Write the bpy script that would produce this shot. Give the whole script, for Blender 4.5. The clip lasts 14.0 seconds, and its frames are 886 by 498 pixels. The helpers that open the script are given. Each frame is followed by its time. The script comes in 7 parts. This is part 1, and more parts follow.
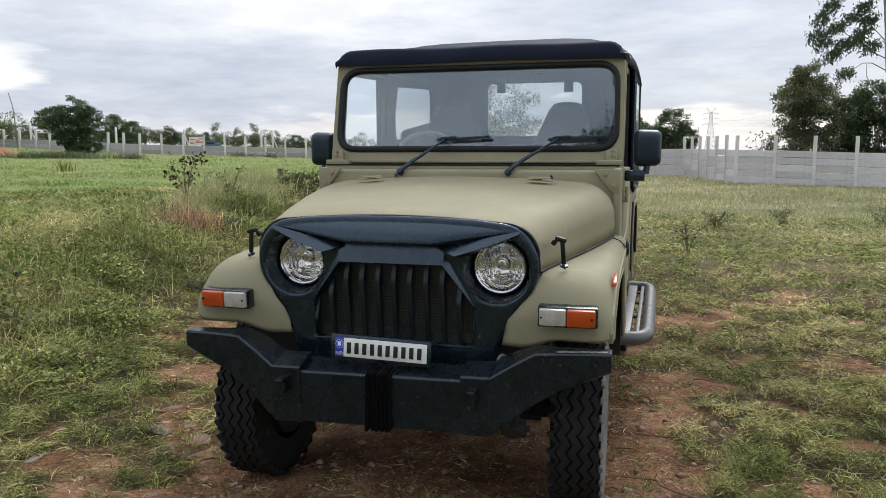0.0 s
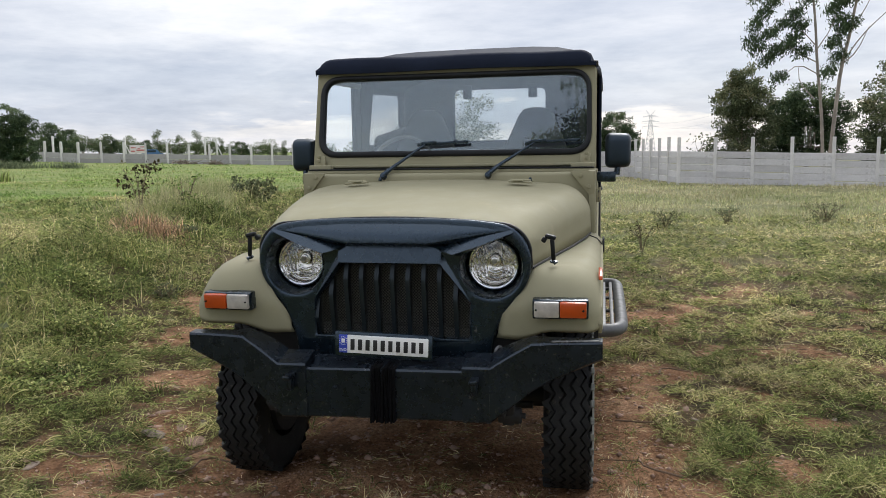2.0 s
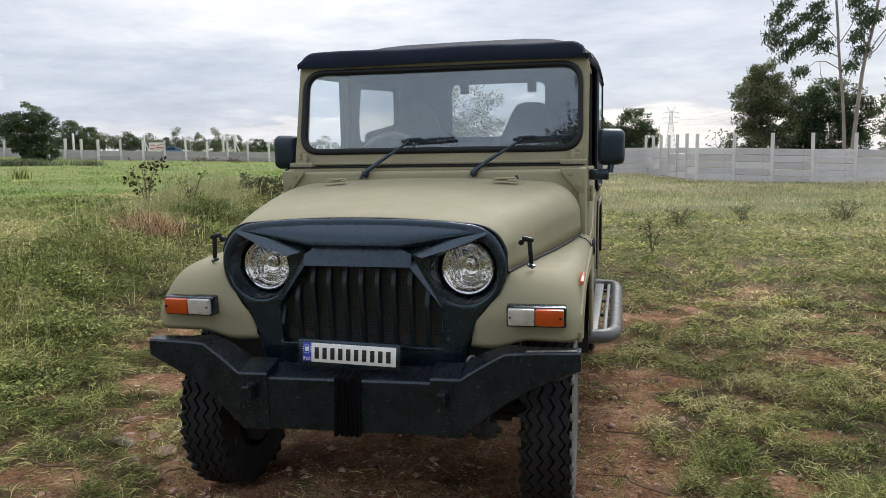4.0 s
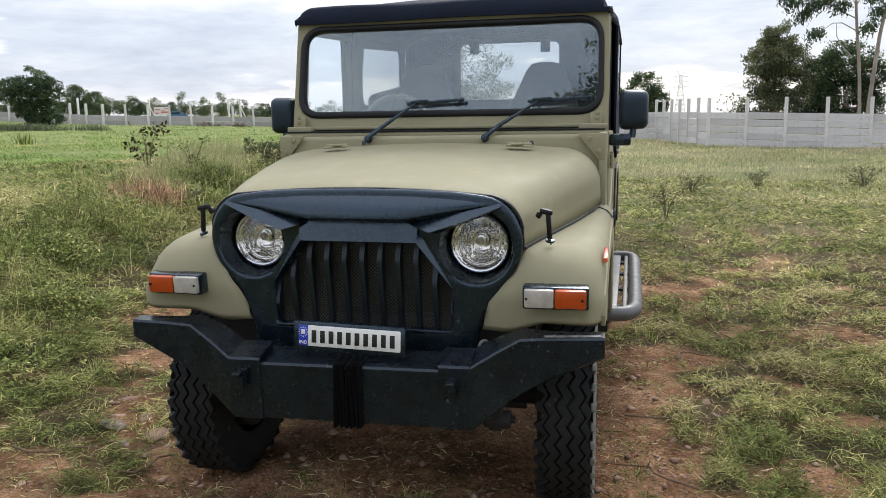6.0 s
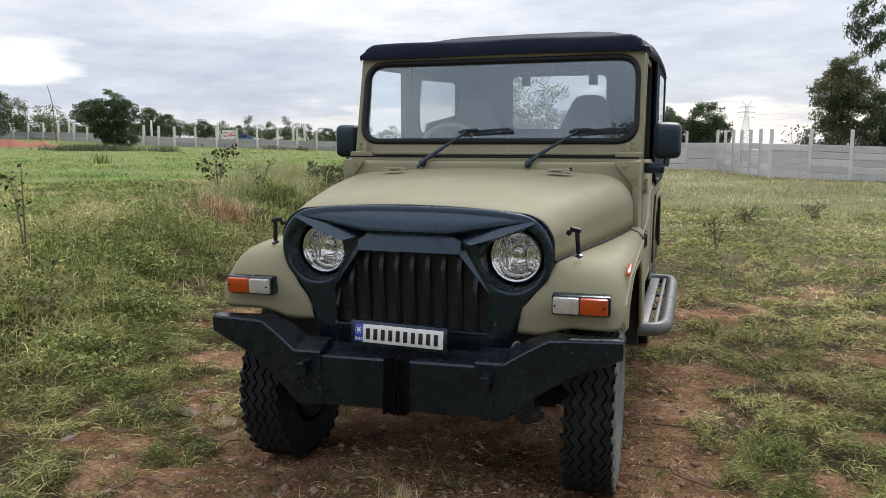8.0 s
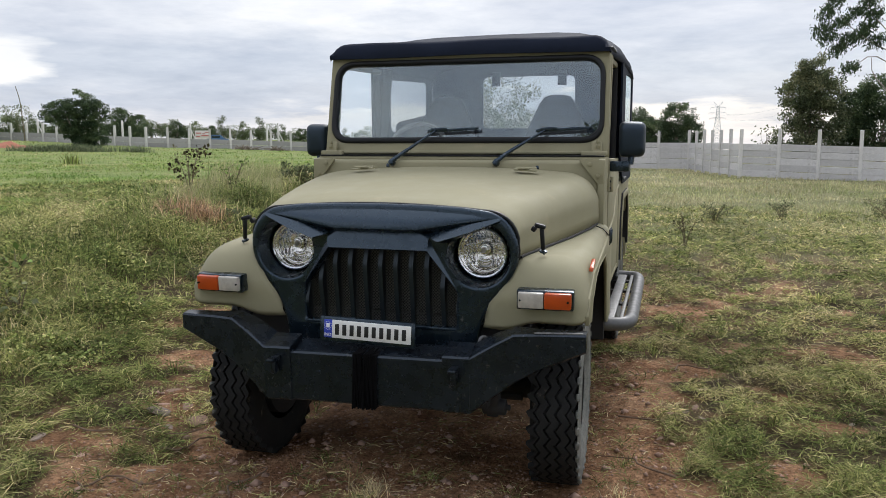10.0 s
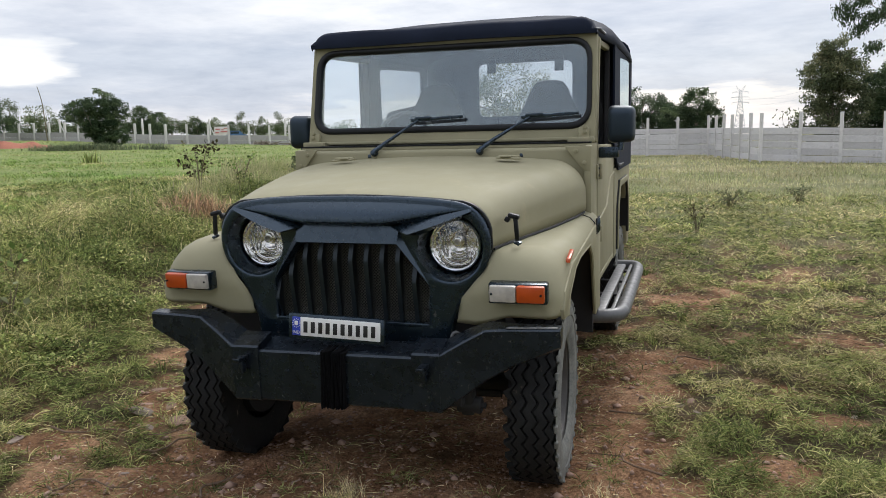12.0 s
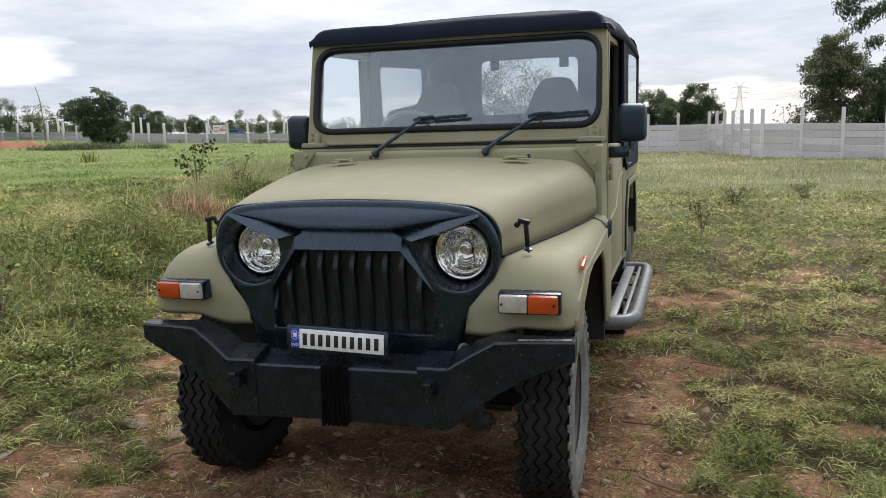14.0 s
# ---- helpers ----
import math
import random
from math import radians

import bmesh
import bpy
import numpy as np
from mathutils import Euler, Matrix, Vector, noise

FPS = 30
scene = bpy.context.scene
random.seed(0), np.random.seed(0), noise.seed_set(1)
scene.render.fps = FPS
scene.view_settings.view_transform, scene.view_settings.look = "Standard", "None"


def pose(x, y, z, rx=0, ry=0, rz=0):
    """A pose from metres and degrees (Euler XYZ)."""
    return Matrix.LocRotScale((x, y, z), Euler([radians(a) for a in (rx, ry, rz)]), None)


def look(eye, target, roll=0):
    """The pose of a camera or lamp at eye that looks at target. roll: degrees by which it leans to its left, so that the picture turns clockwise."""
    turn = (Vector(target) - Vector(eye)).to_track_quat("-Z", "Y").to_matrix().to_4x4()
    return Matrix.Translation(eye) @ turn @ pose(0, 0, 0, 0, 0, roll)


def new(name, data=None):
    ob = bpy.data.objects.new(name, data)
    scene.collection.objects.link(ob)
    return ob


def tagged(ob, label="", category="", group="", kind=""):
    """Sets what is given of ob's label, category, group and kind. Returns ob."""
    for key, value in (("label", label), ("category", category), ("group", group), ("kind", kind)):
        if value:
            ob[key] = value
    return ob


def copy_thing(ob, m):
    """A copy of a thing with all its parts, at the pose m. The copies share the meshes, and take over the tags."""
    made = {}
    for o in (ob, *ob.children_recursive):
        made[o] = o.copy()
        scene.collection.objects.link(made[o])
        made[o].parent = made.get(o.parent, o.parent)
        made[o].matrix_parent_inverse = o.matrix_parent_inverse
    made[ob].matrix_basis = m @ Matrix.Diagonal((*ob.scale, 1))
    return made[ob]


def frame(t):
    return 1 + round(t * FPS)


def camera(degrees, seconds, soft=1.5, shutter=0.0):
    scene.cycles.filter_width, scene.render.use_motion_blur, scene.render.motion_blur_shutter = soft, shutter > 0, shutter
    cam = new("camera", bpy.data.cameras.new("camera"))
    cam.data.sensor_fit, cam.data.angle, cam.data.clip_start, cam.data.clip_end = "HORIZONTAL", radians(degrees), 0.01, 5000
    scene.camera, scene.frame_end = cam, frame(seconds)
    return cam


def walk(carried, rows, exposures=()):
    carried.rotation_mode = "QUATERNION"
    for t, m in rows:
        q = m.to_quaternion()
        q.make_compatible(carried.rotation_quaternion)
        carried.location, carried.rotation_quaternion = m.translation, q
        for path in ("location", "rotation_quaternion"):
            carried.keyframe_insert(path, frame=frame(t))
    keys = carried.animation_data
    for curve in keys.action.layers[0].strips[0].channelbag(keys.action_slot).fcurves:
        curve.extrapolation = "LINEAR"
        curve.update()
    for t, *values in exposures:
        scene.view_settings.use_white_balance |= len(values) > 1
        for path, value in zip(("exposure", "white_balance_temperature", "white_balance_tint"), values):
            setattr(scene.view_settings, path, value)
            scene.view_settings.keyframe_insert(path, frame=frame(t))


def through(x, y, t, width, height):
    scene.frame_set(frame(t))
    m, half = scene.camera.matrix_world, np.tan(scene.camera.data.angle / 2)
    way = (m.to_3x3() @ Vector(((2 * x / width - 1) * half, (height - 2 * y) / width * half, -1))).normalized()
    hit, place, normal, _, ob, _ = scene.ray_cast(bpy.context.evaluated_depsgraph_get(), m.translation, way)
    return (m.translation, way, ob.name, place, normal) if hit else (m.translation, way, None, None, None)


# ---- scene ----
cam = camera(59.6, 14.0, soft=0.9)
PATH = [
    (0, (0.972, -2.728, 1.399), (0.437, -0.819, 1.135), -0.2),
    (0.5, (0.969, -2.744, 1.405), (0.433, -0.834, 1.15), -0.2),
    (1, (0.931, -2.778, 1.405), (0.423, -0.86, 1.153), -0.1),
    (1.5, (0.869, -2.85, 1.404), (0.427, -0.916, 1.151), -1.2),
    (2, (0.827, -2.929, 1.4), (0.424, -0.987, 1.147), -0.9),
    (4.3, (0.971, -2.684, 1.396), (0.502, -0.758, 1.133), -1.2),
    (4.5, (0.971, -2.669, 1.396), (0.49, -0.747, 1.12), -1.4),
    (5, (0.937, -2.593, 1.391), (0.452, -0.676, 1.09), -1.5),
    (5.5, (0.882, -2.468, 1.384), (0.398, -0.557, 1.048), -1.1),
    (6, (0.896, -2.456, 1.388), (0.43, -0.542, 1.04), -1.0),
    (6.5, (0.968, -2.54, 1.394), (0.45, -0.639, 1.052), -0.3),
    (7, (1.059, -2.645, 1.387), (0.455, -0.769, 1.05), -0.1),
    (7.5, (1.082, -2.705, 1.391), (0.454, -0.834, 1.069), -0.3),
    (8, (1.04, -2.785, 1.392), (0.431, -0.901, 1.112), -0.1),
    (8.5, (1.008, -2.862, 1.385), (0.441, -0.964, 1.108), 0.1),
    (9, (1.004, -2.894, 1.386), (0.481, -0.984, 1.103), 0.6),
    (11.5, (1.236, -2.675, 1.375), (0.635, -0.788, 1.095), -1.4),
    (12, (1.236, -2.663, 1.371), (0.634, -0.779, 1.07), -1.4),
    (12.5, (1.241, -2.646, 1.372), (0.639, -0.764, 1.067), -1.5),
    (13, (1.249, -2.627, 1.369), (0.647, -0.745, 1.06), -1.5),
    (13.5, (1.224, -2.583, 1.37), (0.622, -0.7, 1.061), -1.6),
    (14, (1.168, -2.524, 1.384), (0.567, -0.641, 1.076), -1.7),
]
walk(cam, [(t, look(eye, target, roll)) for t, eye, target, roll in PATH],
     exposures=[(0, 0.06), (4.6, 0.06), (5.0, 0.11), (5.5, 0.24), (6.0, 0.28), (6.5, 0.14), (7.0, 0.11), (7.5, 0.08), (8.5, 0.08), (9.0, 0.06), (11.5, 0.04), (12.0, 0.08), (12.5, 0.14), (14.0, 0.14)])

# ---- light ----
scene.view_settings.exposure = 0.0
SUN_EL, SUN_ROT = radians(38), radians(20)
world = bpy.data.worlds.new("world")
scene.world = world
world.use_nodes = True
wn, wl = world.node_tree.nodes, world.node_tree.links
wn.clear()
w_out = wn.new("ShaderNodeOutputWorld")
w_bg = wn.new("ShaderNodeBackground")
w_sky = wn.new("ShaderNodeTexSky")
w_sky.sky_type, w_sky.sun_disc = "NISHITA", False
w_sky.sun_elevation, w_sky.sun_rotation = SUN_EL, SUN_ROT
w_tc = wn.new("ShaderNodeTexCoord")
w_sep = wn.new("ShaderNodeSeparateXYZ")
wl.new(w_tc.outputs["Generated"], w_sep.inputs[0])
# flat cloud deck: direction divided by its height
w_den = wn.new("ShaderNodeMath"); w_den.operation = "ADD"; w_den.inputs[1].default_value = 0.16
w_abs = wn.new("ShaderNodeMath"); w_abs.operation = "ABSOLUTE"
wl.new(w_sep.outputs["Z"], w_abs.inputs[0])
wl.new(w_abs.outputs[0], w_den.inputs[0])
w_dx = wn.new("ShaderNodeMath"); w_dx.operation = "DIVIDE"
w_dy = wn.new("ShaderNodeMath"); w_dy.operation = "DIVIDE"
wl.new(w_sep.outputs["X"], w_dx.inputs[0]); wl.new(w_den.outputs[0], w_dx.inputs[1])
wl.new(w_sep.outputs["Y"], w_dy.inputs[0]); wl.new(w_den.outputs[0], w_dy.inputs[1])
w_com = wn.new("ShaderNodeCombineXYZ")
wl.new(w_dx.outputs[0], w_com.inputs[0]); wl.new(w_dy.outputs[0], w_com.inputs[1])


def cloud_noise(scale, detail, rough, offset, distortion=0.0):
    m = wn.new("ShaderNodeMapping")
    m.inputs["Location"].default_value = offset
    n = wn.new("ShaderNodeTexNoise")
    n.inputs["Scale"].default_value, n.inputs["Detail"].default_value = scale, detail
    n.inputs["Roughness"].default_value, n.inputs["Distortion"].default_value = rough, distortion
    wl.new(w_com.outputs[0], m.inputs["Vector"])
    wl.new(m.outputs[0], n.inputs["Vector"])
    return n.outputs["Fac"]


def world_ramp(fac, stops):
    r = wn.new("ShaderNodeValToRGB")
    while len(r.color_ramp.elements) < len(stops):
        r.color_ramp.elements.new(0.5)
    for e, (p, c) in zip(r.color_ramp.elements, stops):
        e.position, e.color = p, (*c, 1)
    wl.new(fac, r.inputs[0])
    return r.outputs[0]


CLOUD_GAIN = 8.0
big = cloud_noise(0.75, 7.0, 0.58, (3.1, 1.7, 0), 0.35)
clouds = world_ramp(big, [(0.30, (0.50, 0.56, 0.71)), (0.42, (0.65, 0.69, 0.805)), (0.52, (0.86, 0.89, 0.97)), (0.60, (1.13, 1.12, 1.13))])
# near the horizon the deck lies in streaks: a pale rim, ragged bright gaps, a blue-grey bank, then thinner cloud


def streak_noise(scale, detail, stretch, offset, rough=0.55):
    m = wn.new("ShaderNodeMapping")
    m.inputs["Location"].default_value, m.inputs["Scale"].default_value = offset, (1, 1, stretch)
    n = wn.new("ShaderNodeTexNoise")
    n.inputs["Scale"].default_value, n.inputs["Detail"].default_value, n.inputs["Roughness"].default_value = scale, detail, rough
    wl.new(w_tc.outputs["Generated"], m.inputs["Vector"])
    wl.new(m.outputs[0], n.inputs["Vector"])
    return n.outputs["Fac"]


def world_math(op, a, b):
    m = wn.new("ShaderNodeMath"); m.operation = op
    for sock, v in zip(m.inputs, (a, b)):
        if isinstance(v, float):
            sock.default_value = v
        else:
            wl.new(v, sock)
    return m.outputs[0]


def world_mix(fac, a, b):
    m = wn.new("ShaderNodeMix"); m.data_type = "RGBA"
    for key, v in (("Factor", fac), ("A", a), ("B", b)):
        if isinstance(v, float):
            m.inputs[key].default_value = v
        elif isinstance(v, tuple):
            m.inputs[key].default_value = (*v, 1)
        else:
            wl.new(v, m.inputs[key])
    return m.outputs["Result"]


warp = world_math("MULTIPLY", world_math("SUBTRACT", streak_noise(6.0, 7.0, 6.0, (0.3, 1.1, 0.2)), 0.5), 0.13)
level = world_math("MULTIPLY", world_math("ADD", w_abs.outputs[0], warp), 1 / 0.3)
bank_sky = world_ramp(level, [(0.0, (0.86, 0.86, 0.91)), (0.09, (0.80, 0.82, 0.89)), (0.16, (0.60, 0.655, 0.775)), (0.32, (0.62, 0.68, 0.79)), (0.46, (0.84, 0.87, 0.94)), (0.70, (1.04, 1.05, 1.07))])
bright = world_ramp(level, [(0.03, (0.0,) * 3), (0.085, (1.0,) * 3), (0.135, (1.0,) * 3), (0.175, (0.0,) * 3)])
where = world_ramp(streak_noise(3.2, 3.0, 2.0, (1.9, 0.4, 3.0)), [(0.42, (0.0,) * 3), (0.56, (1.0,) * 3)])
bank_sky = world_mix(world_math("MULTIPLY", bright, where), bank_sky, (1.13, 1.08, 1.03))
puffs = world_ramp(streak_noise(13.0, 8.0, 4.5, (4.2, 2.2, 0.7), 0.62), [(0.32, (0.82, 0.84, 0.88)), (0.5, (0.99, 0.99, 1.0)), (0.68, (1.15, 1.13, 1.11))])
m_puff = wn.new("ShaderNodeMix"); m_puff.data_type, m_puff.blend_type = "RGBA", "MULTIPLY"
m_puff.inputs["Factor"].default_value = 1.0
wl.new(bank_sky, m_puff.inputs["A"]); wl.new(puffs, m_puff.inputs["B"])
bank_sky = m_puff.outputs["Result"]
# break in the cloud low in the west
w_off = wn.new("ShaderNodeVectorMath"); w_off.operation = "SUBTRACT"
w_off.inputs[1].default_value = (-0.725, 0.682, 0.090)
wl.new(w_tc.outputs["Generated"], w_off.inputs[0])
w_flat = wn.new("ShaderNodeVectorMath"); w_flat.operation = "MULTIPLY"
w_flat.inputs[1].default_value = (1.0, 1.0, 2.6)
wl.new(w_off.outputs[0], w_flat.inputs[0])
w_len = wn.new("ShaderNodeVectorMath"); w_len.operation = "LENGTH"
wl.new(w_flat.outputs[0], w_len.inputs[0])
lit = world_ramp(world_math("ADD", w_len.outputs["Value"], world_math("MULTIPLY", warp, 1.1)), [(0.060, (1.0,) * 3), (0.082, (0.0,) * 3)])
bank_sky = world_mix(lit, bank_sky, (1.16, 1.15, 1.14))
high = wn.new("ShaderNodeMapRange")
high.inputs["From Min"].default_value, high.inputs["From Max"].default_value = 0.06, 0.32
high.inputs["To Min"].default_value, high.inputs["To Max"].default_value = 0.2, 1.0
wl.new(w_abs.outputs[0], high.inputs["Value"])
low_sky = world_mix(high.outputs[0], bank_sky, clouds)
w_gain = wn.new("ShaderNodeVectorMath"); w_gain.operation = "SCALE"
w_gain.inputs["Scale"].default_value = CLOUD_GAIN
wl.new(low_sky, w_gain.inputs[0])
# an overcast sky is brightest overhead
zen = wn.new("ShaderNodeMapRange")
zen.inputs["From Min"].default_value, zen.inputs["From Max"].default_value = 0.30, 1.0
zen.inputs["To Min"].default_value, zen.inputs["To Max"].default_value = CLOUD_GAIN, CLOUD_GAIN * 1.65
wl.new(w_abs.outputs[0], zen.inputs["Value"])
wl.new(zen.outputs[0], w_gain.inputs["Scale"])
w_mix = wn.new("ShaderNodeMix"); w_mix.data_type = "RGBA"
w_mix.inputs["Factor"].default_value = 0.9
wl.new(w_sky.outputs[0], w_mix.inputs["A"])
wl.new(w_gain.outputs[0], w_mix.inputs["B"])
wl.new(w_mix.outputs["Result"], w_bg.inputs["Color"])
w_bg.inputs["Strength"].default_value = 0.12
wl.new(w_bg.outputs[0], w_out.inputs["Surface"])

sun_data = bpy.data.lights.new("sun", "SUN")
sun_data.energy, sun_data.angle, sun_data.color = 2.1, radians(26), (1.0, 0.98, 0.95)
sun = new("sun", sun_data)
sun.rotation_euler = (radians(46), 0, radians(172))

# ---- materials ----
def mat(name, color, rough=0.6, metal=0.0, grain=0.0, grain_scale=40.0, blotch=0.0, blotch_scale=3.0, bump=0.0, bump_scale=60.0,
        dirt=None, dirt_amount=0.0, dirt_scale=6.0, island=0.0, coat=0.0, rough_var=0.0, spec=0.5, tint=None):
    """A principled surface: base colour varied at two scales, with bump, dirt stains and rough patches."""
    m = bpy.data.materials.new(name)
    m.use_nodes = True
    n, l = m.node_tree.nodes, m.node_tree.links
    b = n["Principled BSDF"]
    b.inputs["Roughness"].default_value, b.inputs["Metallic"].default_value = rough, metal
    b.inputs["Coat Weight"].default_value = coat
    b.inputs["Specular IOR Level"].default_value = spec
    if tint:
        b.inputs["Specular Tint"].default_value = (*tint, 1)
    tc = n.new("ShaderNodeTexCoord")

    def tex(scale, detail=4.0, roughness=0.6):
        t = n.new("ShaderNodeTexNoise")
        t.inputs["Scale"].default_value, t.inputs["Detail"].default_value, t.inputs["Roughness"].default_value = scale, detail, roughness
        l.new(tc.outputs["Object"], t.inputs["Vector"])
        return t.outputs["Fac"]

    def mix(a, bb, fac, mode="MIX"):
        x = n.new("ShaderNodeMix")
        x.data_type, x.blend_type = "RGBA", mode
        for sock, val in ((x.inputs["A"], a), (x.inputs["B"], bb)):
            if isinstance(val, tuple):
                sock.default_value = (*val, 1)
            else:
                l.new(val, sock)
        if isinstance(fac, float):
            x.inputs["Factor"].default_value = fac
        else:
            l.new(fac, x.inputs["Factor"])
        return x.outputs["Result"]

    def ramp(fac, lo, hi):
        r = n.new("ShaderNodeMapRange")
        r.inputs["From Min"].default_value, r.inputs["From Max"].default_value = lo, hi
        l.new(fac, r.inputs["Value"])
        return r.outputs["Result"]

    col = tuple(color)
    if blotch:
        dark, light = tuple(c * (1 - blotch) for c in color), tuple(min(1, c * (1 + blotch)) for c in color)
        col = mix(dark, light, ramp(tex(blotch_scale), 0.3, 0.7))
    if grain:
        dark, light = (1 - grain,) * 3, (1 + grain,) * 3
        col = mix(col, mix(dark, light, ramp(tex(grain_scale, 3), 0.3, 0.7)), 1.0, "MULTIPLY")
    if island:
        oi = n.new("ShaderNodeObjectInfo")
        gi = n.new("ShaderNodeNewGeometry")
        s = n.new("ShaderNodeMath"); s.operation = "ADD"
        l.new(oi.outputs["Random"], s.inputs[0]); l.new(gi.outputs["Random Per Island"], s.inputs[1])
        f = n.new("ShaderNodeMath"); f.operation = "FRACT"
        l.new(s.outputs[0], f.inputs[0])
        col = mix(col, mix((1 - island,) * 3, (1 + island,) * 3, f.outputs[0]), 1.0, "MULTIPLY")
    if dirt:
        col = mix(col, dirt, ramp(tex(dirt_scale, 8, 0.7), 0.62 - dirt_amount * 0.3, 0.72))
    if isinstance(col, tuple):
        b.inputs["Base Color"].default_value = (*col, 1)
    else:
        l.new(col, b.inputs["Base Color"])
    if rough_var:
        r = n.new("ShaderNodeMapRange")
        r.inputs["From Min"].default_value, r.inputs["From Max"].default_value = 0.3, 0.7
        r.inputs["To Min"].default_value, r.inputs["To Max"].default_value = max(0.02, rough - rough_var), min(1, rough + rough_var)
        l.new(tex(blotch_scale * 2.3), r.inputs["Value"])
        l.new(r.outputs[0], b.inputs["Roughness"])
    if bump:
        bp = n.new("ShaderNodeBump")
        bp.inputs["Strength"].default_value, bp.inputs["Distance"].default_value = bump, 0.01
        l.new(tex(bump_scale, 4), bp.inputs["Height"])
        l.new(bp.outputs[0], b.inputs["Normal"])
    return m


def glass_mat(name, tint=(0.9, 0.93, 0.92), rough=0.0, clear=0.75, haze=0.0, gloss=0.045):
    """Thin pane: see-through with a mirror-like gloss by Fresnel, and a little dusty haze."""
    m = bpy.data.materials.new(name)
    m.use_nodes = True
    n, l = m.node_tree.nodes, m.node_tree.links
    n.clear()
    out = n.new("ShaderNodeOutputMaterial")
    tr = n.new("ShaderNodeBsdfTransparent"); tr.inputs[0].default_value = (*[c * clear for c in tint], 1)
    gl = n.new("ShaderNodeBsdfGlossy"); gl.inputs["Roughness"].default_value, gl.inputs["Color"].default_value = rough, (0.86, 0.97, 1.0, 1)
    lw = n.new("ShaderNodeLayerWeight"); lw.inputs["Blend"].default_value = 0.5
    pw = n.new("ShaderNodeMath"); pw.operation = "POWER"; pw.inputs[1].default_value = 5.0
    l.new(lw.outputs["Facing"], pw.inputs[0])
    fr = n.new("ShaderNodeMapRange")
    fr.inputs["To Min"].default_value, fr.inputs["To Max"].default_value = gloss, 1.0
    l.new(pw.outputs[0], fr.inputs["Value"])
    mx = n.new("ShaderNodeMixShader")
    l.new(fr.outputs[0], mx.inputs[0]); l.new(tr.outputs[0], mx.inputs[1]); l.new(gl.outputs[0], mx.inputs[2])
    last = mx
    if haze:
        df = n.new("ShaderNodeBsdfDiffuse"); df.inputs[0].default_value = (0.55, 0.56, 0.56, 1)
        nz = n.new("ShaderNodeTexNoise"); nz.inputs["Scale"].default_value = 3.0; nz.inputs["Detail"].default_value = 6
        mr = n.new("ShaderNodeMapRange"); mr.inputs["To Min"].default_value, mr.inputs["To Max"].default_value = haze * 0.5, haze * 1.5
        l.new(nz.outputs["Fac"], mr.inputs["Value"])
        m2 = n.new("ShaderNodeMixShader")
        l.new(mr.outputs[0], m2.inputs[0]); l.new(mx.outputs[0], m2.inputs[1]); l.new(df.outputs[0], m2.inputs[2])
        last = m2
    l.new(last.outputs[0], out.inputs["Surface"])
    return m


PAINT = mat("khaki_paint", (0.293, 0.273, 0.176), 0.68, spec=0.28, blotch=0.05, blotch_scale=2.5, grain=0.02, grain_scale=300, bump=0.02, bump_scale=180,
            dirt=(0.36, 0.31, 0.2), dirt_amount=0.12, dirt_scale=5, rough_var=0.1)
BLACK = mat("satin_black_plastic", (0.0045, 0.009, 0.014), 0.25, spec=0.9, tint=(0.62, 0.80, 1.0), blotch=0.2, blotch_scale=8, bump=0.05, bump_scale=240, rough_var=0.1,
            dirt=(0.10, 0.09, 0.08), dirt_amount=0.0, dirt_scale=40)
BLACK_GRAIN = mat("grained_black_plastic", (0.007, 0.012, 0.019), 0.42, spec=0.65, tint=(0.64, 0.82, 1.0), blotch=0.2, blotch_scale=8, bump=0.1, bump_scale=260)
BLACK_SLAT = mat("dull_black_plastic", (0.007, 0.010, 0.012), 0.38, spec=0.5, tint=(0.78, 0.9, 1.0), blotch=0.25, blotch_scale=14, bump=0.06, bump_scale=240)
BLACK_MATTE = mat("matte_black", (0.015, 0.015, 0.017), 0.75, blotch=0.2, blotch_scale=9)
BUMPER_BLACK = mat("worn_black_steel", (0.0055, 0.0080, 0.012), 0.28, spec=0.52, tint=(0.72, 0.85, 1.0), blotch=0.4, blotch_scale=7, bump=0.14, bump_scale=90, rough_var=0.14,
                   dirt=(0.13, 0.125, 0.115), dirt_amount=0.07, dirt_scale=70)
SCUFF = mat("scuffed_bare_metal", (0.20, 0.20, 0.20), 0.6, 0.2, blotch=0.4, blotch_scale=40, dirt=(0.02, 0.022, 0.025), dirt_amount=0.4, dirt_scale=60)
RUBBER = mat("rubber", (0.009, 0.010, 0.012), 0.42, spec=0.3, blotch=0.2, blotch_scale=12)
TYRE = mat("tyre_rubber", (0.015, 0.0155, 0.016), 0.75, spec=0.22, blotch=0.25, blotch_scale=9, dirt=(0.13, 0.11, 0.09), dirt_amount=0.0, dirt_scale=24, bump=0.2, bump_scale=120)
TYRE_SIDE = mat("dusty_sidewall", (0.135, 0.14, 0.128), 0.85, blotch=0.3, blotch_scale=14, grain=0.25, grain_scale=90, dirt=(0.21, 0.20, 0.175), dirt_amount=0.4, dirt_scale=11, bump=0.3, bump_scale=60)
CANVAS = mat("black_canvas", (0.010, 0.014, 0.028), 0.75, spec=0.18, tint=(0.8, 0.89, 1.0), blotch=0.2, blotch_scale=5, bump=0.25, bump_scale=30, grain=0.1, grain_scale=500)
STEEL = mat("galvanised_steel", (0.135, 0.137, 0.14), 0.5, 0.35, blotch=0.2, blotch_scale=14, rough_var=0.12)
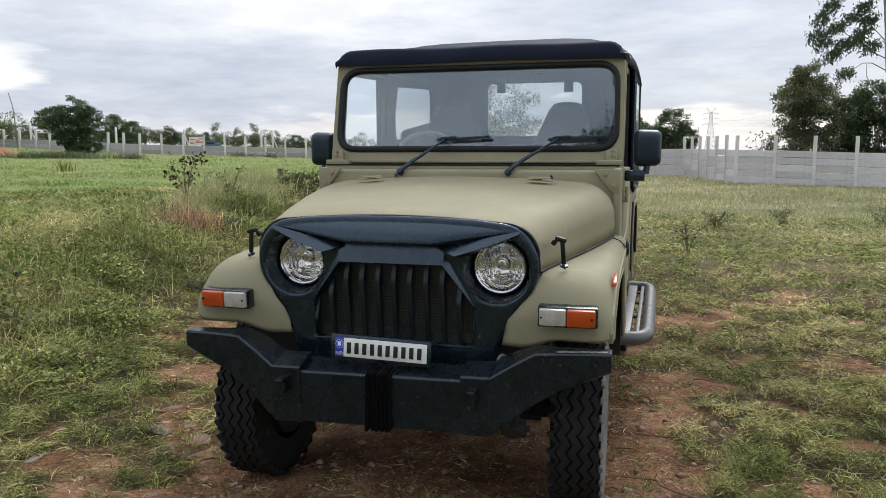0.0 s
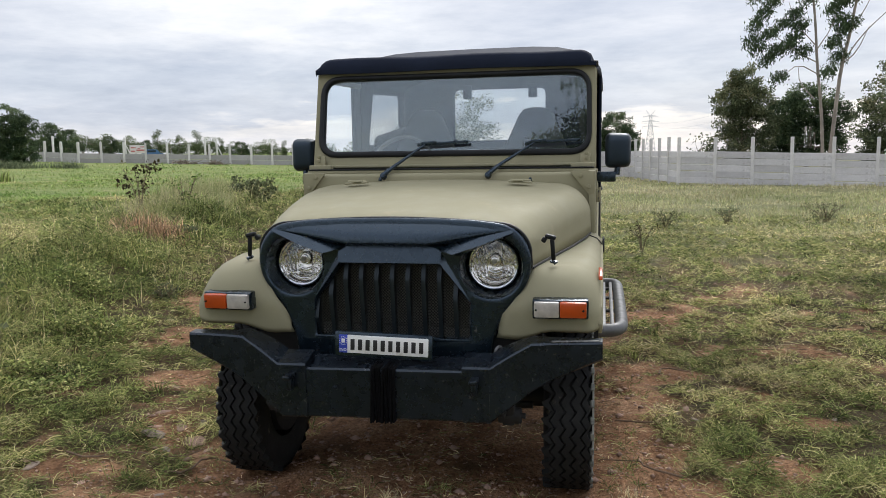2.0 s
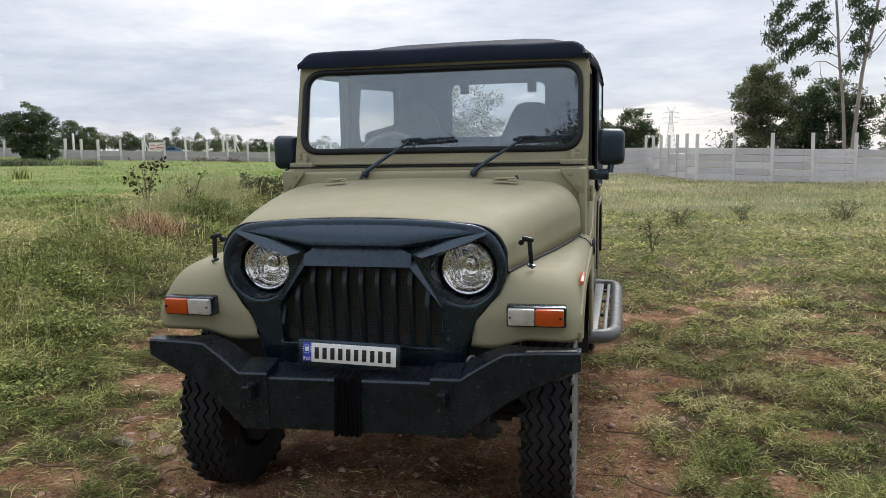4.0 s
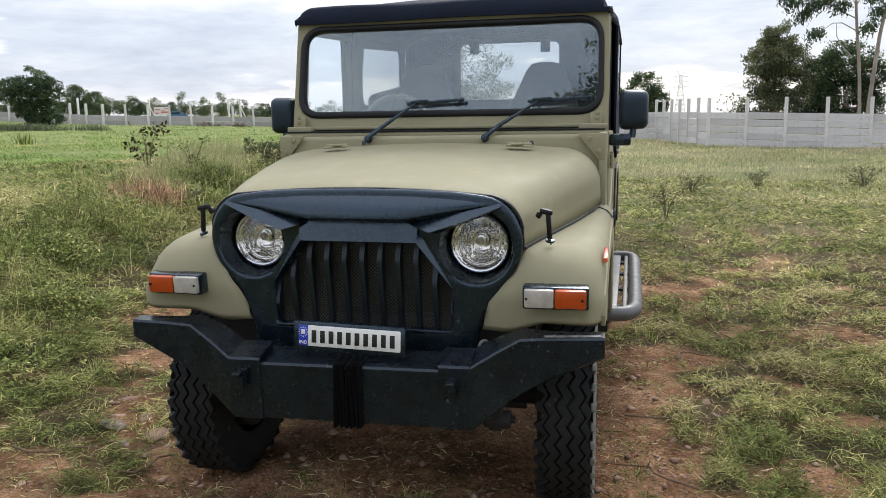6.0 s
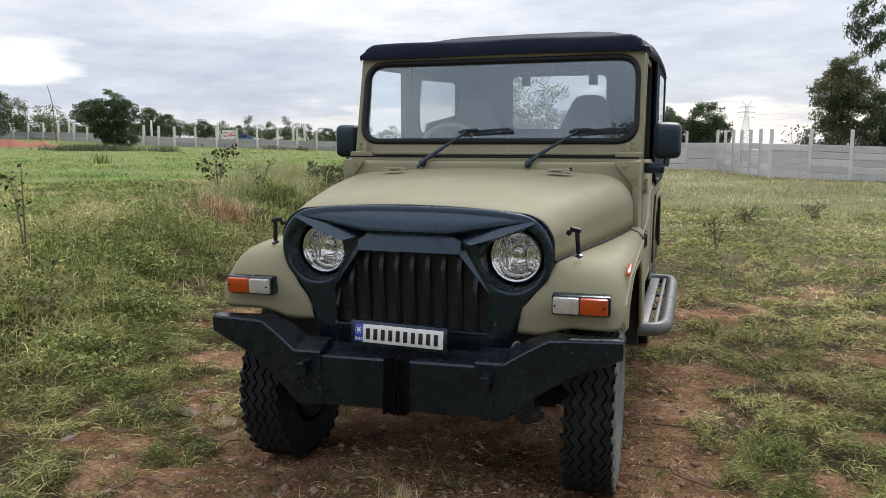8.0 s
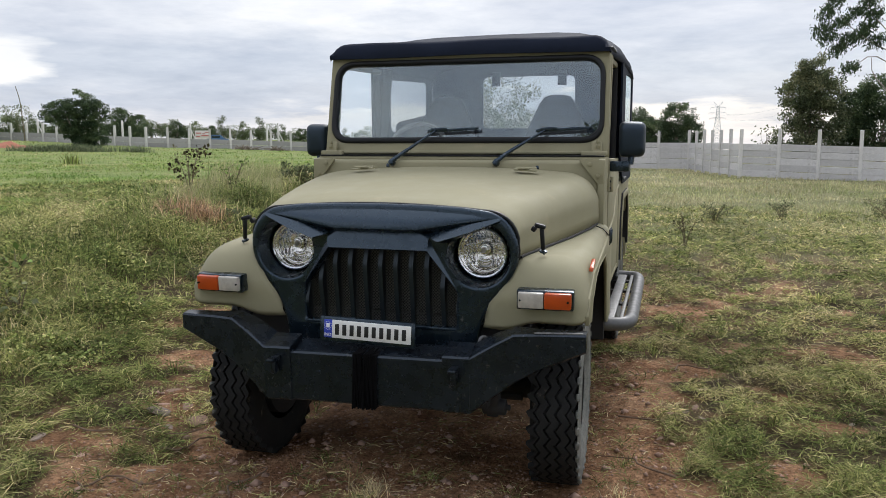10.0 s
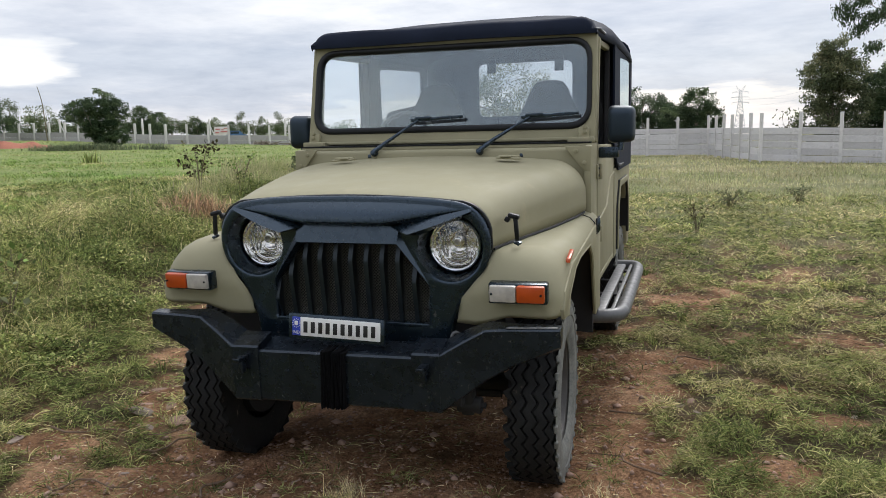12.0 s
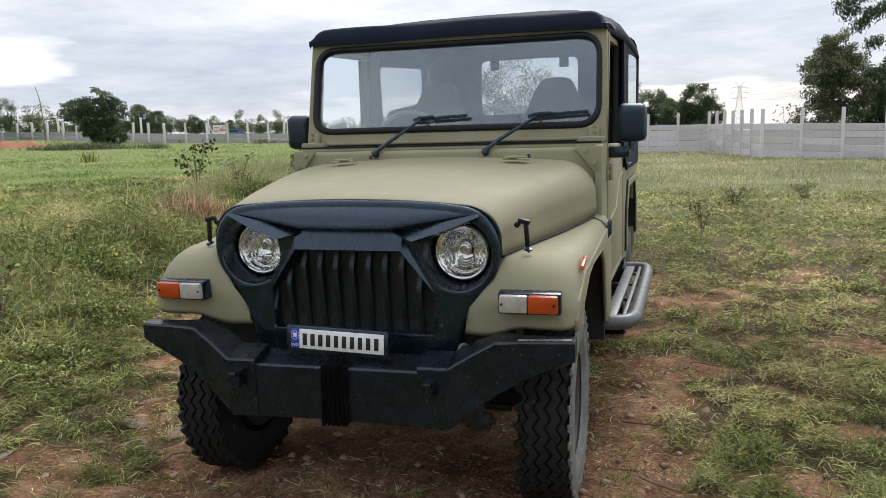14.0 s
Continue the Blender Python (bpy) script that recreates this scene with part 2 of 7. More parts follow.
CHROME = mat("chrome", (0.85, 0.85, 0.86), 0.08, 1.0)
REFLECTOR = mat("lamp_reflector", (0.93, 0.90, 0.87), 0.10, 1.0, bump=0.12, bump_scale=120)
RIM_DARK = mat("dusty_dark_rim", (0.09, 0.085, 0.08), 0.6, 0.2, blotch=0.2, blotch_scale=12)
AMBER = mat("amber_lens", (0.48, 0.065, 0.007), 0.3, coat=0.25, blotch=0.1, blotch_scale=20, bump=0.1, bump_scale=200)
CLEAR_LENS = mat("frosted_lens", (0.47, 0.44, 0.40), 0.2, coat=0.6, blotch=0.2, blotch_scale=26, bump=0.1, bump_scale=200)
PLATE_WHITE = mat("plate_white", (0.80, 0.80, 0.78), 0.4, blotch=0.04, blotch_scale=20, dirt=(0.6, 0.56, 0.5), dirt_amount=0.15, dirt_scale=18)
PLATE_BLUE = mat("plate_blue", (0.02, 0.05, 0.42), 0.4)
WEBBING = mat("frayed_black_webbing", (0.006, 0.006, 0.007), 0.95, spec=0.1, blotch=0.4, blotch_scale=60, bump=0.8, bump_scale=300)
INK = mat("ink", (0.012, 0.012, 0.012), 0.5)
SEAT = mat("grey_seat_fabric", (0.085, 0.088, 0.095), 0.9, blotch=0.15, blotch_scale=7, bump=0.2, bump_scale=300)
TRIM_GREY = mat("dark_grey_trim", (0.05, 0.052, 0.056), 0.7, blotch=0.15, blotch_scale=6)
WINDSCREEN = glass_mat("windscreen_glass", (0.95, 0.98, 1.0), clear=0.97, haze=0.012, gloss=0.115)
CLEAR_FILM = glass_mat("clear_window_film", (0.97, 0.98, 0.98), 0.05, 0.98, 0.10, 0.01)
LAMP_GLASS = glass_mat("lamp_glass", (0.97, 0.98, 0.98), 0.02, 0.97)


# ---- mesh helpers ----
def finish(bm, name, material, parent=None, label="", smooth=True, at=None, angle=35):
    bmesh.ops.recalc_face_normals(bm, faces=bm.faces)
    me = bpy.data.meshes.new(name)
    bm.to_mesh(me)
    bm.free()
    for m in (material if isinstance(material, (list, tuple)) else [material]):
        me.materials.append(m)
    if smooth:
        for p in me.polygons:
            p.use_smooth = True
        me.set_sharp_from_angle(angle=radians(angle))
    ob = new(name, me)
    if parent is not None:
        ob.parent = parent
        root = parent
        shift = Vector((0, 0, 0))
        while root is not None:
            shift += root.location
            root = root.parent
        ob.location = -shift if at is None else at
    elif at is not None:
        ob.location = at
    if label:
        ob["label"] = label
    return ob


def part(name, bm, material, parent, label="", smooth=True, at=None, angle=35):
    return finish(bm, name, material, parent, label, smooth, at, angle)


def bev(bm, width, seg=2, edges=None, angle=30):
    es = [e for e in (edges or bm.edges) if len(e.link_faces) == 2 and e.calc_face_angle(0) > radians(angle)]
    if es and width > 0:
        bmesh.ops.bevel(bm, geom=es, offset=width, segments=seg, profile=0.5, affect="EDGES", clamp_overlap=True)
    return bm


def box(c, s, rot=(0, 0, 0), r=0.004, seg=2, bm=None):
    b2 = bmesh.new()
    bmesh.ops.create_cube(b2, size=1.0)
    bmesh.ops.scale(b2, vec=s, verts=b2.verts)
    bev(b2, r, seg)
    bmesh.ops.transform(b2, matrix=pose(*c, *rot), verts=b2.verts)
    return join(bm, b2)


def join(bm, b2):
    if bm is None:
        return b2
    me = bpy.data.meshes.new("tmp")
    b2.to_mesh(me)
    b2.free()
    bm.from_mesh(me)
    bpy.data.meshes.remove(me)
    return bm


def cyl(p, q, r, r2=None, n=16, bm=None, bevel=0.0):
    p, q = Vector(p), Vector(q)
    b2 = bmesh.new()
    bmesh.ops.create_cone(b2, cap_ends=True, segments=n, radius1=r, radius2=r if r2 is None else r2, depth=(q - p).length)
    if bevel:
        bev(b2, bevel, 2, angle=50)
    m = Matrix.Translation((p + q) / 2) @ (q - p).to_track_quat("Z", "Y").to_matrix().to_4x4()
    bmesh.ops.transform(b2, matrix=m, verts=b2.verts)
    return join(bm, b2)


def ball(c, r, s=(1, 1, 1), bm=None, n=12):
    b2 = bmesh.new()
    bmesh.ops.create_uvsphere(b2, u_segments=n, v_segments=max(6, n // 2), radius=r)
    bmesh.ops.scale(b2, vec=s, verts=b2.verts)
    bmesh.ops.translate(b2, vec=c, verts=b2.verts)
    return join(bm, b2)


def loft(rings, closed_ring=True, caps=True, bm=None):
    """A skin over rings of equal count."""
    b2 = bmesh.new()
    vs = [[b2.verts.new(p) for p in ring] for ring in rings]
    n = len(rings[0])
    for a, b in zip(vs, vs[1:]):
        for i in range(n if closed_ring else n - 1):
            j = (i + 1) % n
            b2.faces.new((a[i], a[j], b[j], b[i]))
    if caps and closed_ring:
        b2.faces.new(vs[0])
        b2.faces.new(list(reversed(vs[-1])))
    return join(bm, b2)


def tube(points, r, n=10, bm=None, smooth_steps=0):
    pts = [Vector(p) for p in points]
    for _ in range(smooth_steps):
        q = [pts[0]]
        for a, b in zip(pts, pts[1:]):
            q += [a.lerp(b, 0.25), a.lerp(b, 0.75)]
        pts = q + [pts[-1]]
    rs = r if isinstance(r, (list, tuple)) else None
    rings, up = [], None
    for i, p in enumerate(pts):
        d = (pts[min(i + 1, len(pts) - 1)] - pts[max(i - 1, 0)]).normalized()
        if up is None:
            up = d.orthogonal().normalized()
        up = (up - d * up.dot(d)).normalized()
        side = d.cross(up)
        rad = r if rs is None else rs[0] + (rs[1] - rs[0]) * i / (len(pts) - 1)
        rings.append([p + (up * math.cos(a) + side * math.sin(a)) * rad for a in (2 * math.pi * k / n for k in range(n))])
    return loft(rings, bm=bm)


def prism(outline, d0, d1, axis="y", bm=None, r=0.0, seg=2):
    """An outline (two coordinates) pulled along an axis from d0 to d1."""
    def put(a, b, d):
        return {"y": (a, d, b), "x": (d, a, b), "z": (a, b, d)}[axis]
    b2 = loft([[put(a, b, d) for a, b in outline] for d in (d0, d1)])
    bmesh.ops.recalc_face_normals(b2, faces=b2.faces)
    bev(b2, r, seg)
    return join(bm, b2)


def plate(outlines, depth, bevel=0.0, y=0.0):
    """Flat plate in x and z with holes; its front face lies at y."""
    cu = bpy.data.curves.new("tmp", "CURVE")
    cu.dimensions, cu.fill_mode = "2D", "BOTH"
    cu.extrude, cu.bevel_depth, cu.bevel_resolution = max(0.0005, depth / 2 - bevel), bevel, 2
    cu.offset = -bevel
    for o in outlines:
        s = cu.splines.new("POLY")
        s.points.add(len(o) - 1)
        for p, (a, b) in zip(s.points, o):
            p.co = (a, b, 0, 1)
        s.use_cyclic_u = True
    ob = bpy.data.objects.new("tmp", cu)
    me = bpy.data.meshes.new_from_object(ob)
    bpy.data.objects.remove(ob)
    bpy.data.curves.remove(cu)
    bm = bmesh.new()
    bm.from_mesh(me)
    bpy.data.meshes.remove(me)
    bmesh.ops.transform(bm, matrix=Matrix(((1, 0, 0, 0), (0, 0, -1, y + depth / 2), (0, 1, 0, 0), (0, 0, 0, 1))), verts=bm.verts)
    bmesh.ops.remove_doubles(bm, verts=bm.verts, dist=1e-5)
    return bm


def circle(cx, cz, r, n=40, a0=0.0, a1=2 * math.pi):
    return [(cx + r * math.cos(a0 + (a1 - a0) * k / n), cz + r * math.sin(a0 + (a1 - a0) * k / n)) for k in range(n)]


def rounded(pts, r, n=5):
    """A polygon with its corners rounded (r may be one per corner)."""
    out = []
    m = len(pts)
    for i, p in enumerate(pts):
        p = Vector(p)
        a, b = Vector(pts[i - 1]) - p, Vector(pts[(i + 1) % m]) - p
        rr = r[i] if isinstance(r, (list, tuple)) else r
        rr = min(rr, a.length * 0.49, b.length * 0.49)
        if rr <= 0:
            out.append(tuple(p))
            continue
        s, e = p + a.normalized() * rr, p + b.normalized() * rr
        for k in range(n + 1):
            t = k / n
            q = s * (1 - t) ** 2 + p * 2 * t * (1 - t) + e * t * t
            out.append(tuple(q))
    return out


def thing(name, at, label, category, group="", kind=""):
    return tagged(new(name), label, category, group, kind) if at is None else _placed(name, at, label, category, group, kind)


def _placed(name, at, label, category, group, kind):
    e = tagged(new(name), label, category, group, kind)
    e.location = at
    e.empty_display_size = 0.2
    return e

# ---- ground ----
def lattice(ix, iy, seed):
    h = (ix * 374761393 + iy * 668265263 + seed * 1442695041) & 0xFFFFFFFF
    h = ((h ^ (h >> 13)) * 1274126177) & 0xFFFFFFFF
    return ((h ^ (h >> 16)) & 0xFFFF) / 65535.0


def vn(x, y, seed=0):
    """Smooth noise from -1 to 1 on arrays."""
    x, y = np.asarray(x, float), np.asarray(y, float)
    ix, iy = np.floor(x).astype(np.int64), np.floor(y).astype(np.int64)
    fx, fy = x - ix, y - iy
    fx, fy = fx * fx * (3 - 2 * fx), fy * fy * (3 - 2 * fy)
    a = lattice(ix, iy, seed) * (1 - fx) + lattice(ix + 1, iy, seed) * fx
    b = lattice(ix, iy + 1, seed) * (1 - fx) + lattice(ix + 1, iy + 1, seed) * fx
    return 2 * (a * (1 - fy) + b * fy) - 1


def bank_line(y):
    """Foot of the grassy bank beside the track."""
    return -2.35 - 0.22 * np.clip(y, 0, 12)


def height(x, y):
    """The field: flat round the vehicle, a grassy bank with a higher field beyond it, ruts under the wheels."""
    x, y = np.asarray(x, float), np.asarray(y, float)
    h = 0.36 / (1 + np.exp(np.clip((x - bank_line(y) + 0.5) * 3.2, -40, 40)))
    w = np.clip((y - 20) / 35, 0, 1) * np.clip((-x - 5) / 10, 0, 1)
    h = h * (1 - w) + w * np.clip(-0.875 - 0.035 * x, 0, 1.5)
    near = np.exp(-(np.hypot(x, y - 1) / 9) ** 2)
    h = h + 0.05 * (1 - near) * vn(x * 0.3, y * 0.3, 1) + 0.025 * (1 - near * 0.5) * vn(x * 1.3, y * 1.3, 2) + 0.018 * near * vn(x * 3.6, y * 3.6, 3) + 0.012 * near * vn(x * 11, y * 11, 4) + 0.007 * near * vn(x * 23, y * 23, 38)
    for c, d in ((-0.675, 0.06), (0.675, 0.045)):
        h = h - d * np.exp(-((x - c) / 0.2) ** 2) * np.exp(-((y - 1.0) / 3.0) ** 2)
    h = h - 0.28 * np.clip((y - 10) / 20, 0, 1) * np.clip((x + 12) / 8, 0, 1)
    h = h - 0.012 * np.clip(y - 45, 0, 1800) * np.clip((x / np.maximum(y, 20) + 0.24) / 0.15, 0, 1)
    return h


BARE = [(1.22, 1.87, 0.26, 0.20), (2.08, 2.61, 0.26, 0.20), (1.60, 1.31, 0.16, 0.10), (1.84, 1.10, 0.17, 0.10), (1.59, 0.50, 0.18, 0.12), (1.86, 1.52, 0.18, 0.10), (1.80, 4.52, 0.15, 0.18), (2.41, 5.05, 0.26, 0.25),
        (2.54, 6.96, 0.30, 0.40), (1.25, 3.62, 0.28, 0.30), (2.07, 5.09, 0.24, 0.25), (2.74, 10.5, 0.25, 0.5), (0.97, 1.40, 0.26, 0.26), (0.94, 0.57, 0.24, 0.40), (1.55, 4.05, 0.20, 0.20),
        (-1.74, 1.39, 0.22, 0.22), (-1.30, 0.42, 0.22, 0.20), (-1.38, 0.01, 0.10, 0.07), (-1.15, -0.37, 0.30, 0.14), (-0.80, -0.20, 0.22, 0.14), (-1.48, 0.70, 0.20, 0.14), (-2.30, 2.36, 0.26, 0.35), (-2.95, 3.5, 0.32, 0.5),
        (-3.60, 4.60, 0.30, 0.7), (-4.3, 5.9, 0.4, 0.8), (-5.3, 9.3, 0.6, 1.2), (-7.3, 13.8, 0.6, 0.9), (1.15, 0.20, 0.20, 0.25)]


def cover(x, y):
    """How thick the grass stands, 0 to 1."""
    x, y = np.asarray(x, float), np.asarray(y, float)
    c = 0.88 + 0.22 * vn(x * 1.1, y * 1.1, 5) + 0.55 * vn(x * 3.1, y * 3.1, 6) + 0.7 * vn(x * 8, y * 8, 7)
    c = c - 1.15 * np.exp(-((x - 0.06) / 0.95) ** 6) * np.exp(-((y - 0.8) / 1.95) ** 6)
    for bx, by, sx, sy in BARE:
        c = c - 1.3 * np.exp(-((x - bx) / sx) ** 2 - ((y - by) / sy) ** 2)
    c = c + 0.9 / (1 + np.exp(np.clip((x - bank_line(y)) * 6, -40, 40)))
    c = c + np.clip((y - 7) * 0.09, 0, 0.7) + 0.16 * np.clip((y - 2.2) / 1.5, 0, 1) * np.clip((x - 0.9) / 0.5, 0, 1)
    return np.clip(c, 0, 1)


def soil_mat():
    m = bpy.data.materials.new("soil_and_thin_grass")
    m.use_nodes = True
    n, l = m.node_tree.nodes, m.node_tree.links
    b = n["Principled BSDF"]
    b.inputs["Roughness"].default_value = 0.95
    b.inputs["Specular IOR Level"].default_value = 0.15
    tc = n.new("ShaderNodeTexCoord")

    def tex(scale, detail=6, rough=0.65):
        t = n.new("ShaderNodeTexNoise")
        t.inputs["Scale"].default_value, t.inputs["Detail"].default_value, t.inputs["Roughness"].default_value = scale, detail, rough
        l.new(tc.outputs["Object"], t.inputs["Vector"])
        return t.outputs["Fac"]

    def ramp(fac, stops):
        r = n.new("ShaderNodeValToRGB")
        while len(r.color_ramp.elements) < len(stops):
            r.color_ramp.elements.new(0.5)
        for e, (p, c) in zip(r.color_ramp.elements, stops):
            e.position, e.color = p, (*c, 1)
        l.new(fac, r.inputs[0])
        return r.outputs[0]

    def mixc(a, b2, fac, mode="MIX"):
        x = n.new("ShaderNodeMix"); x.data_type = "RGBA"; x.blend_type = mode
        l.new(a, x.inputs["A"]); l.new(b2, x.inputs["B"])
        if isinstance(fac, float):
            x.inputs["Factor"].default_value = fac
        else:
            l.new(fac, x.inputs["Factor"])
        return x.outputs["Result"]

    soil = ramp(tex(3.5), [(0.30, (0.125, 0.062, 0.032)), (0.5, (0.275, 0.150, 0.082)), (0.70, (0.50, 0.31, 0.185))])
    fine = ramp(tex(60, 5, 0.75), [(0.34, (0.45, 0.43, 0.42)), (0.5, (0.95, 0.95, 0.95)), (0.68, (1.5, 1.5, 1.5))])
    soil = mixc(soil, fine, 1.0, "MULTIPLY")
    # soil tone under grass, darkened to hold the shade between blades
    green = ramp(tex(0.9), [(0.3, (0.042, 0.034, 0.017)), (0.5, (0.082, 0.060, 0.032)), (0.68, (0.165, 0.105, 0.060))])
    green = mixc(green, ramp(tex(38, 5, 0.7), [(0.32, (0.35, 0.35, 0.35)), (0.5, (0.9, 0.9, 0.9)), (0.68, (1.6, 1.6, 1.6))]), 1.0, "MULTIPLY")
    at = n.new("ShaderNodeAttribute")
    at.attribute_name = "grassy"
    lush = ramp(tex(1.1), [(0.3, (0.14, 0.20, 0.06)), (0.5, (0.21, 0.265, 0.088)), (0.7, (0.30, 0.305, 0.13))])
    lush = mixc(lush, ramp(tex(9, 5, 0.7), [(0.3, (0.7, 0.7, 0.7)), (0.7, (1.25, 1.25, 1.25))]), 1.0, "MULTIPLY")
    at2 = n.new("ShaderNodeAttribute")
    at2.attribute_name = "lush"
    straw = ramp(tex(0.8), [(0.3, (0.14, 0.158, 0.072)), (0.5, (0.22, 0.227, 0.112)), (0.7, (0.30, 0.28, 0.155))])
    straw = mixc(straw, ramp(tex(7, 6, 0.75), [(0.3, (0.6, 0.6, 0.6)), (0.7, (1.3, 1.3, 1.3))]), 1.0, "MULTIPLY")
    at3 = n.new("ShaderNodeAttribute")
    at3.attribute_name = "straw"
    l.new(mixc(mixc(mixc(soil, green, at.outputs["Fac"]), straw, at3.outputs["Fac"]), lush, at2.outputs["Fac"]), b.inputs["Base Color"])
    bp = n.new("ShaderNodeBump")
    bp.inputs["Strength"].default_value, bp.inputs["Distance"].default_value = 1.0, 0.03
    l.new(tex(45, 8), bp.inputs["Height"])
    l.new(bp.outputs[0], b.inputs["Normal"])
    return m


SOIL = soil_mat()


def grid_axis(lo, hi, near_lo, near_hi, step, far_n):
    a = list(np.arange(near_lo, near_hi, step))
    left = [near_lo - (near_lo - lo) * (k / far_n) ** 2.6 for k in range(far_n, 0, -1)]
    right = [near_hi + (hi - near_hi) * (k / far_n) ** 2.6 for k in range(0, far_n + 1)]
    return np.array(left + a + right)


gx = grid_axis(-900, 900, -2.6, 3.2, 0.03, 60)
gy = grid_axis(-300, 1800, -1.3, 4.0, 0.03, 75)
GX, GY = np.meshgrid(gx, gy)
GZ = height(GX, GY)
nx = len(gx)
gverts = np.stack([GX.ravel(), GY.ravel(), GZ.ravel()], 1)
jj, ii = np.meshgrid(np.arange(len(gy) - 1), np.arange(nx - 1), indexing="ij")
k0 = (jj * nx + ii).ravel()
gfaces = np.stack([k0, k0 + 1, k0 + nx + 1, k0 + nx], 1)


def fast_mesh(name, verts, faces, material, attrs=()):
    """A mesh from arrays of corners and of equal-sided faces."""
    me = bpy.data.meshes.new(name)
    nv, nf, k = len(verts), len(faces), faces.shape[1]
    me.vertices.add(nv)
    me.vertices.foreach_set("co", np.ascontiguousarray(verts, np.float32).ravel())
    me.loops.add(nf * k)
    me.loops.foreach_set("vertex_index", np.ascontiguousarray(faces, np.int32).ravel())
    me.polygons.add(nf)
    me.polygons.foreach_set("loop_start", np.arange(0, nf * k, k, dtype=np.int32))
    for key, vals in attrs:
        a = me.attributes.new(key, "FLOAT", "POINT")
        a.data.foreach_set("value", np.ascontiguousarray(vals, np.float32))
    me.update(calc_edges=True)
    me.materials.append(material)
    return me


# away from the track the cover is even
even = np.clip((np.maximum(np.maximum(GX - 3.4, -3.0 - GX), -1.6 - GY)) / 0.8, 0, 1)
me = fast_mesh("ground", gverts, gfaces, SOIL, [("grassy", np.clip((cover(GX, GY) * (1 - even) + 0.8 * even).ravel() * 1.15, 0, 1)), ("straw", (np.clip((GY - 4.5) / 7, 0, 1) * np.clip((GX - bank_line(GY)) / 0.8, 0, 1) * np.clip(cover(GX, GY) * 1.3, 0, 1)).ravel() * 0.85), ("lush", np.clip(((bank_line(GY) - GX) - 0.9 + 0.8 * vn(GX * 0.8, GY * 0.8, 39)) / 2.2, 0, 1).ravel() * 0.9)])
me.polygons.foreach_set("use_smooth", np.ones(len(gfaces), bool))
ground = tagged(new("ground", me), "reddish dry soil thinly grown with grass", "ground", kind="structure")

# ---- the off-road vehicle ----
jeep = thing("off_road_jeep", (0, 1.6, -0.05), "matte khaki jeep with black grille and canvas top on dirt", "car")


def hood_section(y, w, zt, zb, rc, crown, n=9):
    """Half-round hood section from one lower edge to the other."""
    half = [(w, zb), (w, zb + (zt - crown - rc - zb) * 0.5), (w - 0.002, zt - crown - rc)]
    for k in range(1, n + 1):
        a = math.pi / 2 * k / n
        half.append((w - rc + rc * math.cos(a), zt - crown - rc + rc * math.sin(a)))
    for k in range(1, 7):
        u = 1 - k / 6
        x = (w - rc) * u
        half.append((x, zt - crown * u * u))
    return [(-x, y, z) for x, z in half] + [(x, y, z) for x, z in reversed(half[:-1])]


def lerp_table(table, y):
    for (y0, a), (y1, b) in zip(table, table[1:]):
        if y <= y1:
            t = (y - y0) / (y1 - y0)
            return [p + (q - p) * t for p, q in zip(a, b)]
    return table[-1][1]


# bonnet: half width, top, lower edge, corner radius, crown
HOOD = [(0.040, (0.560, 1.137, 0.942, 0.125, 0.020)), (0.075, (0.566, 1.150, 0.947, 0.120, 0.022)), (0.30, (0.620, 1.180, 0.954, 0.118, 0.026)),
        (0.60, (0.690, 1.208, 0.961, 0.120, 0.028)), (0.85, (0.745, 1.228, 0.973, 0.130, 0.028)), (1.00, (0.768, 1.240, 0.981, 0.150, 0.026)),
        (1.08, (0.770, 1.244, 0.986, 0.165, 0.024)), (1.13, (0.755, 1.246, 0.988, 0.170, 0.022))]
rings = []
ys = [0.040, 0.055, 0.075, 0.13, 0.2, 0.3, 0.45, 0.6, 0.75, 0.85, 0.93, 1.0, 1.05, 1.09, 1.13]
for y in ys:
    rings.append(hood_section(y, *lerp_table(HOOD, y)))
bm = loft(rings, closed_ring=False, caps=False)
hood = part("bonnet", bm, PAINT, jeep, "broad matte khaki bonnet", angle=50)
sol = hood.modifiers.new("thick", "SOLIDIFY")
sol.thickness, sol.offset = 0.012, -1

# dark gap between bonnet and wings
for s in (-1, 1):
    seam = []
    for y in ys[1:-3]:
        w, zt, zb, rc, cr = lerp_table(HOOD, y)
        seam.append((s * (w + 0.001), y, zb - 0.003))
    part("bonnet_seal", tube(seam, 0.0055, 6), RUBBER, jeep)
seam = [(x, y - 0.004, z) for x, y, z in hood_section(0.036, *HOOD[0][1])]
part("bonnet_seal", tube(seam, 0.006, 6), RUBBER, jeep)

# cowl between bonnet and windscreen
bm = box((0, 1.235, 1.13), (1.56, 0.24, 0.30), r=0.02, seg=3)
part("cowl", bm, PAINT, jeep)
bm = box((0, 1.262, 1.287), (1.575, 0.19, 0.022), r=0.008)
part("cowl_lip", bm, PAINT, jeep)
part("cowl_seal", box((0, 1.250, 1.3015), (1.56, 0.17, 0.007), r=0.002), RUBBER, jeep)

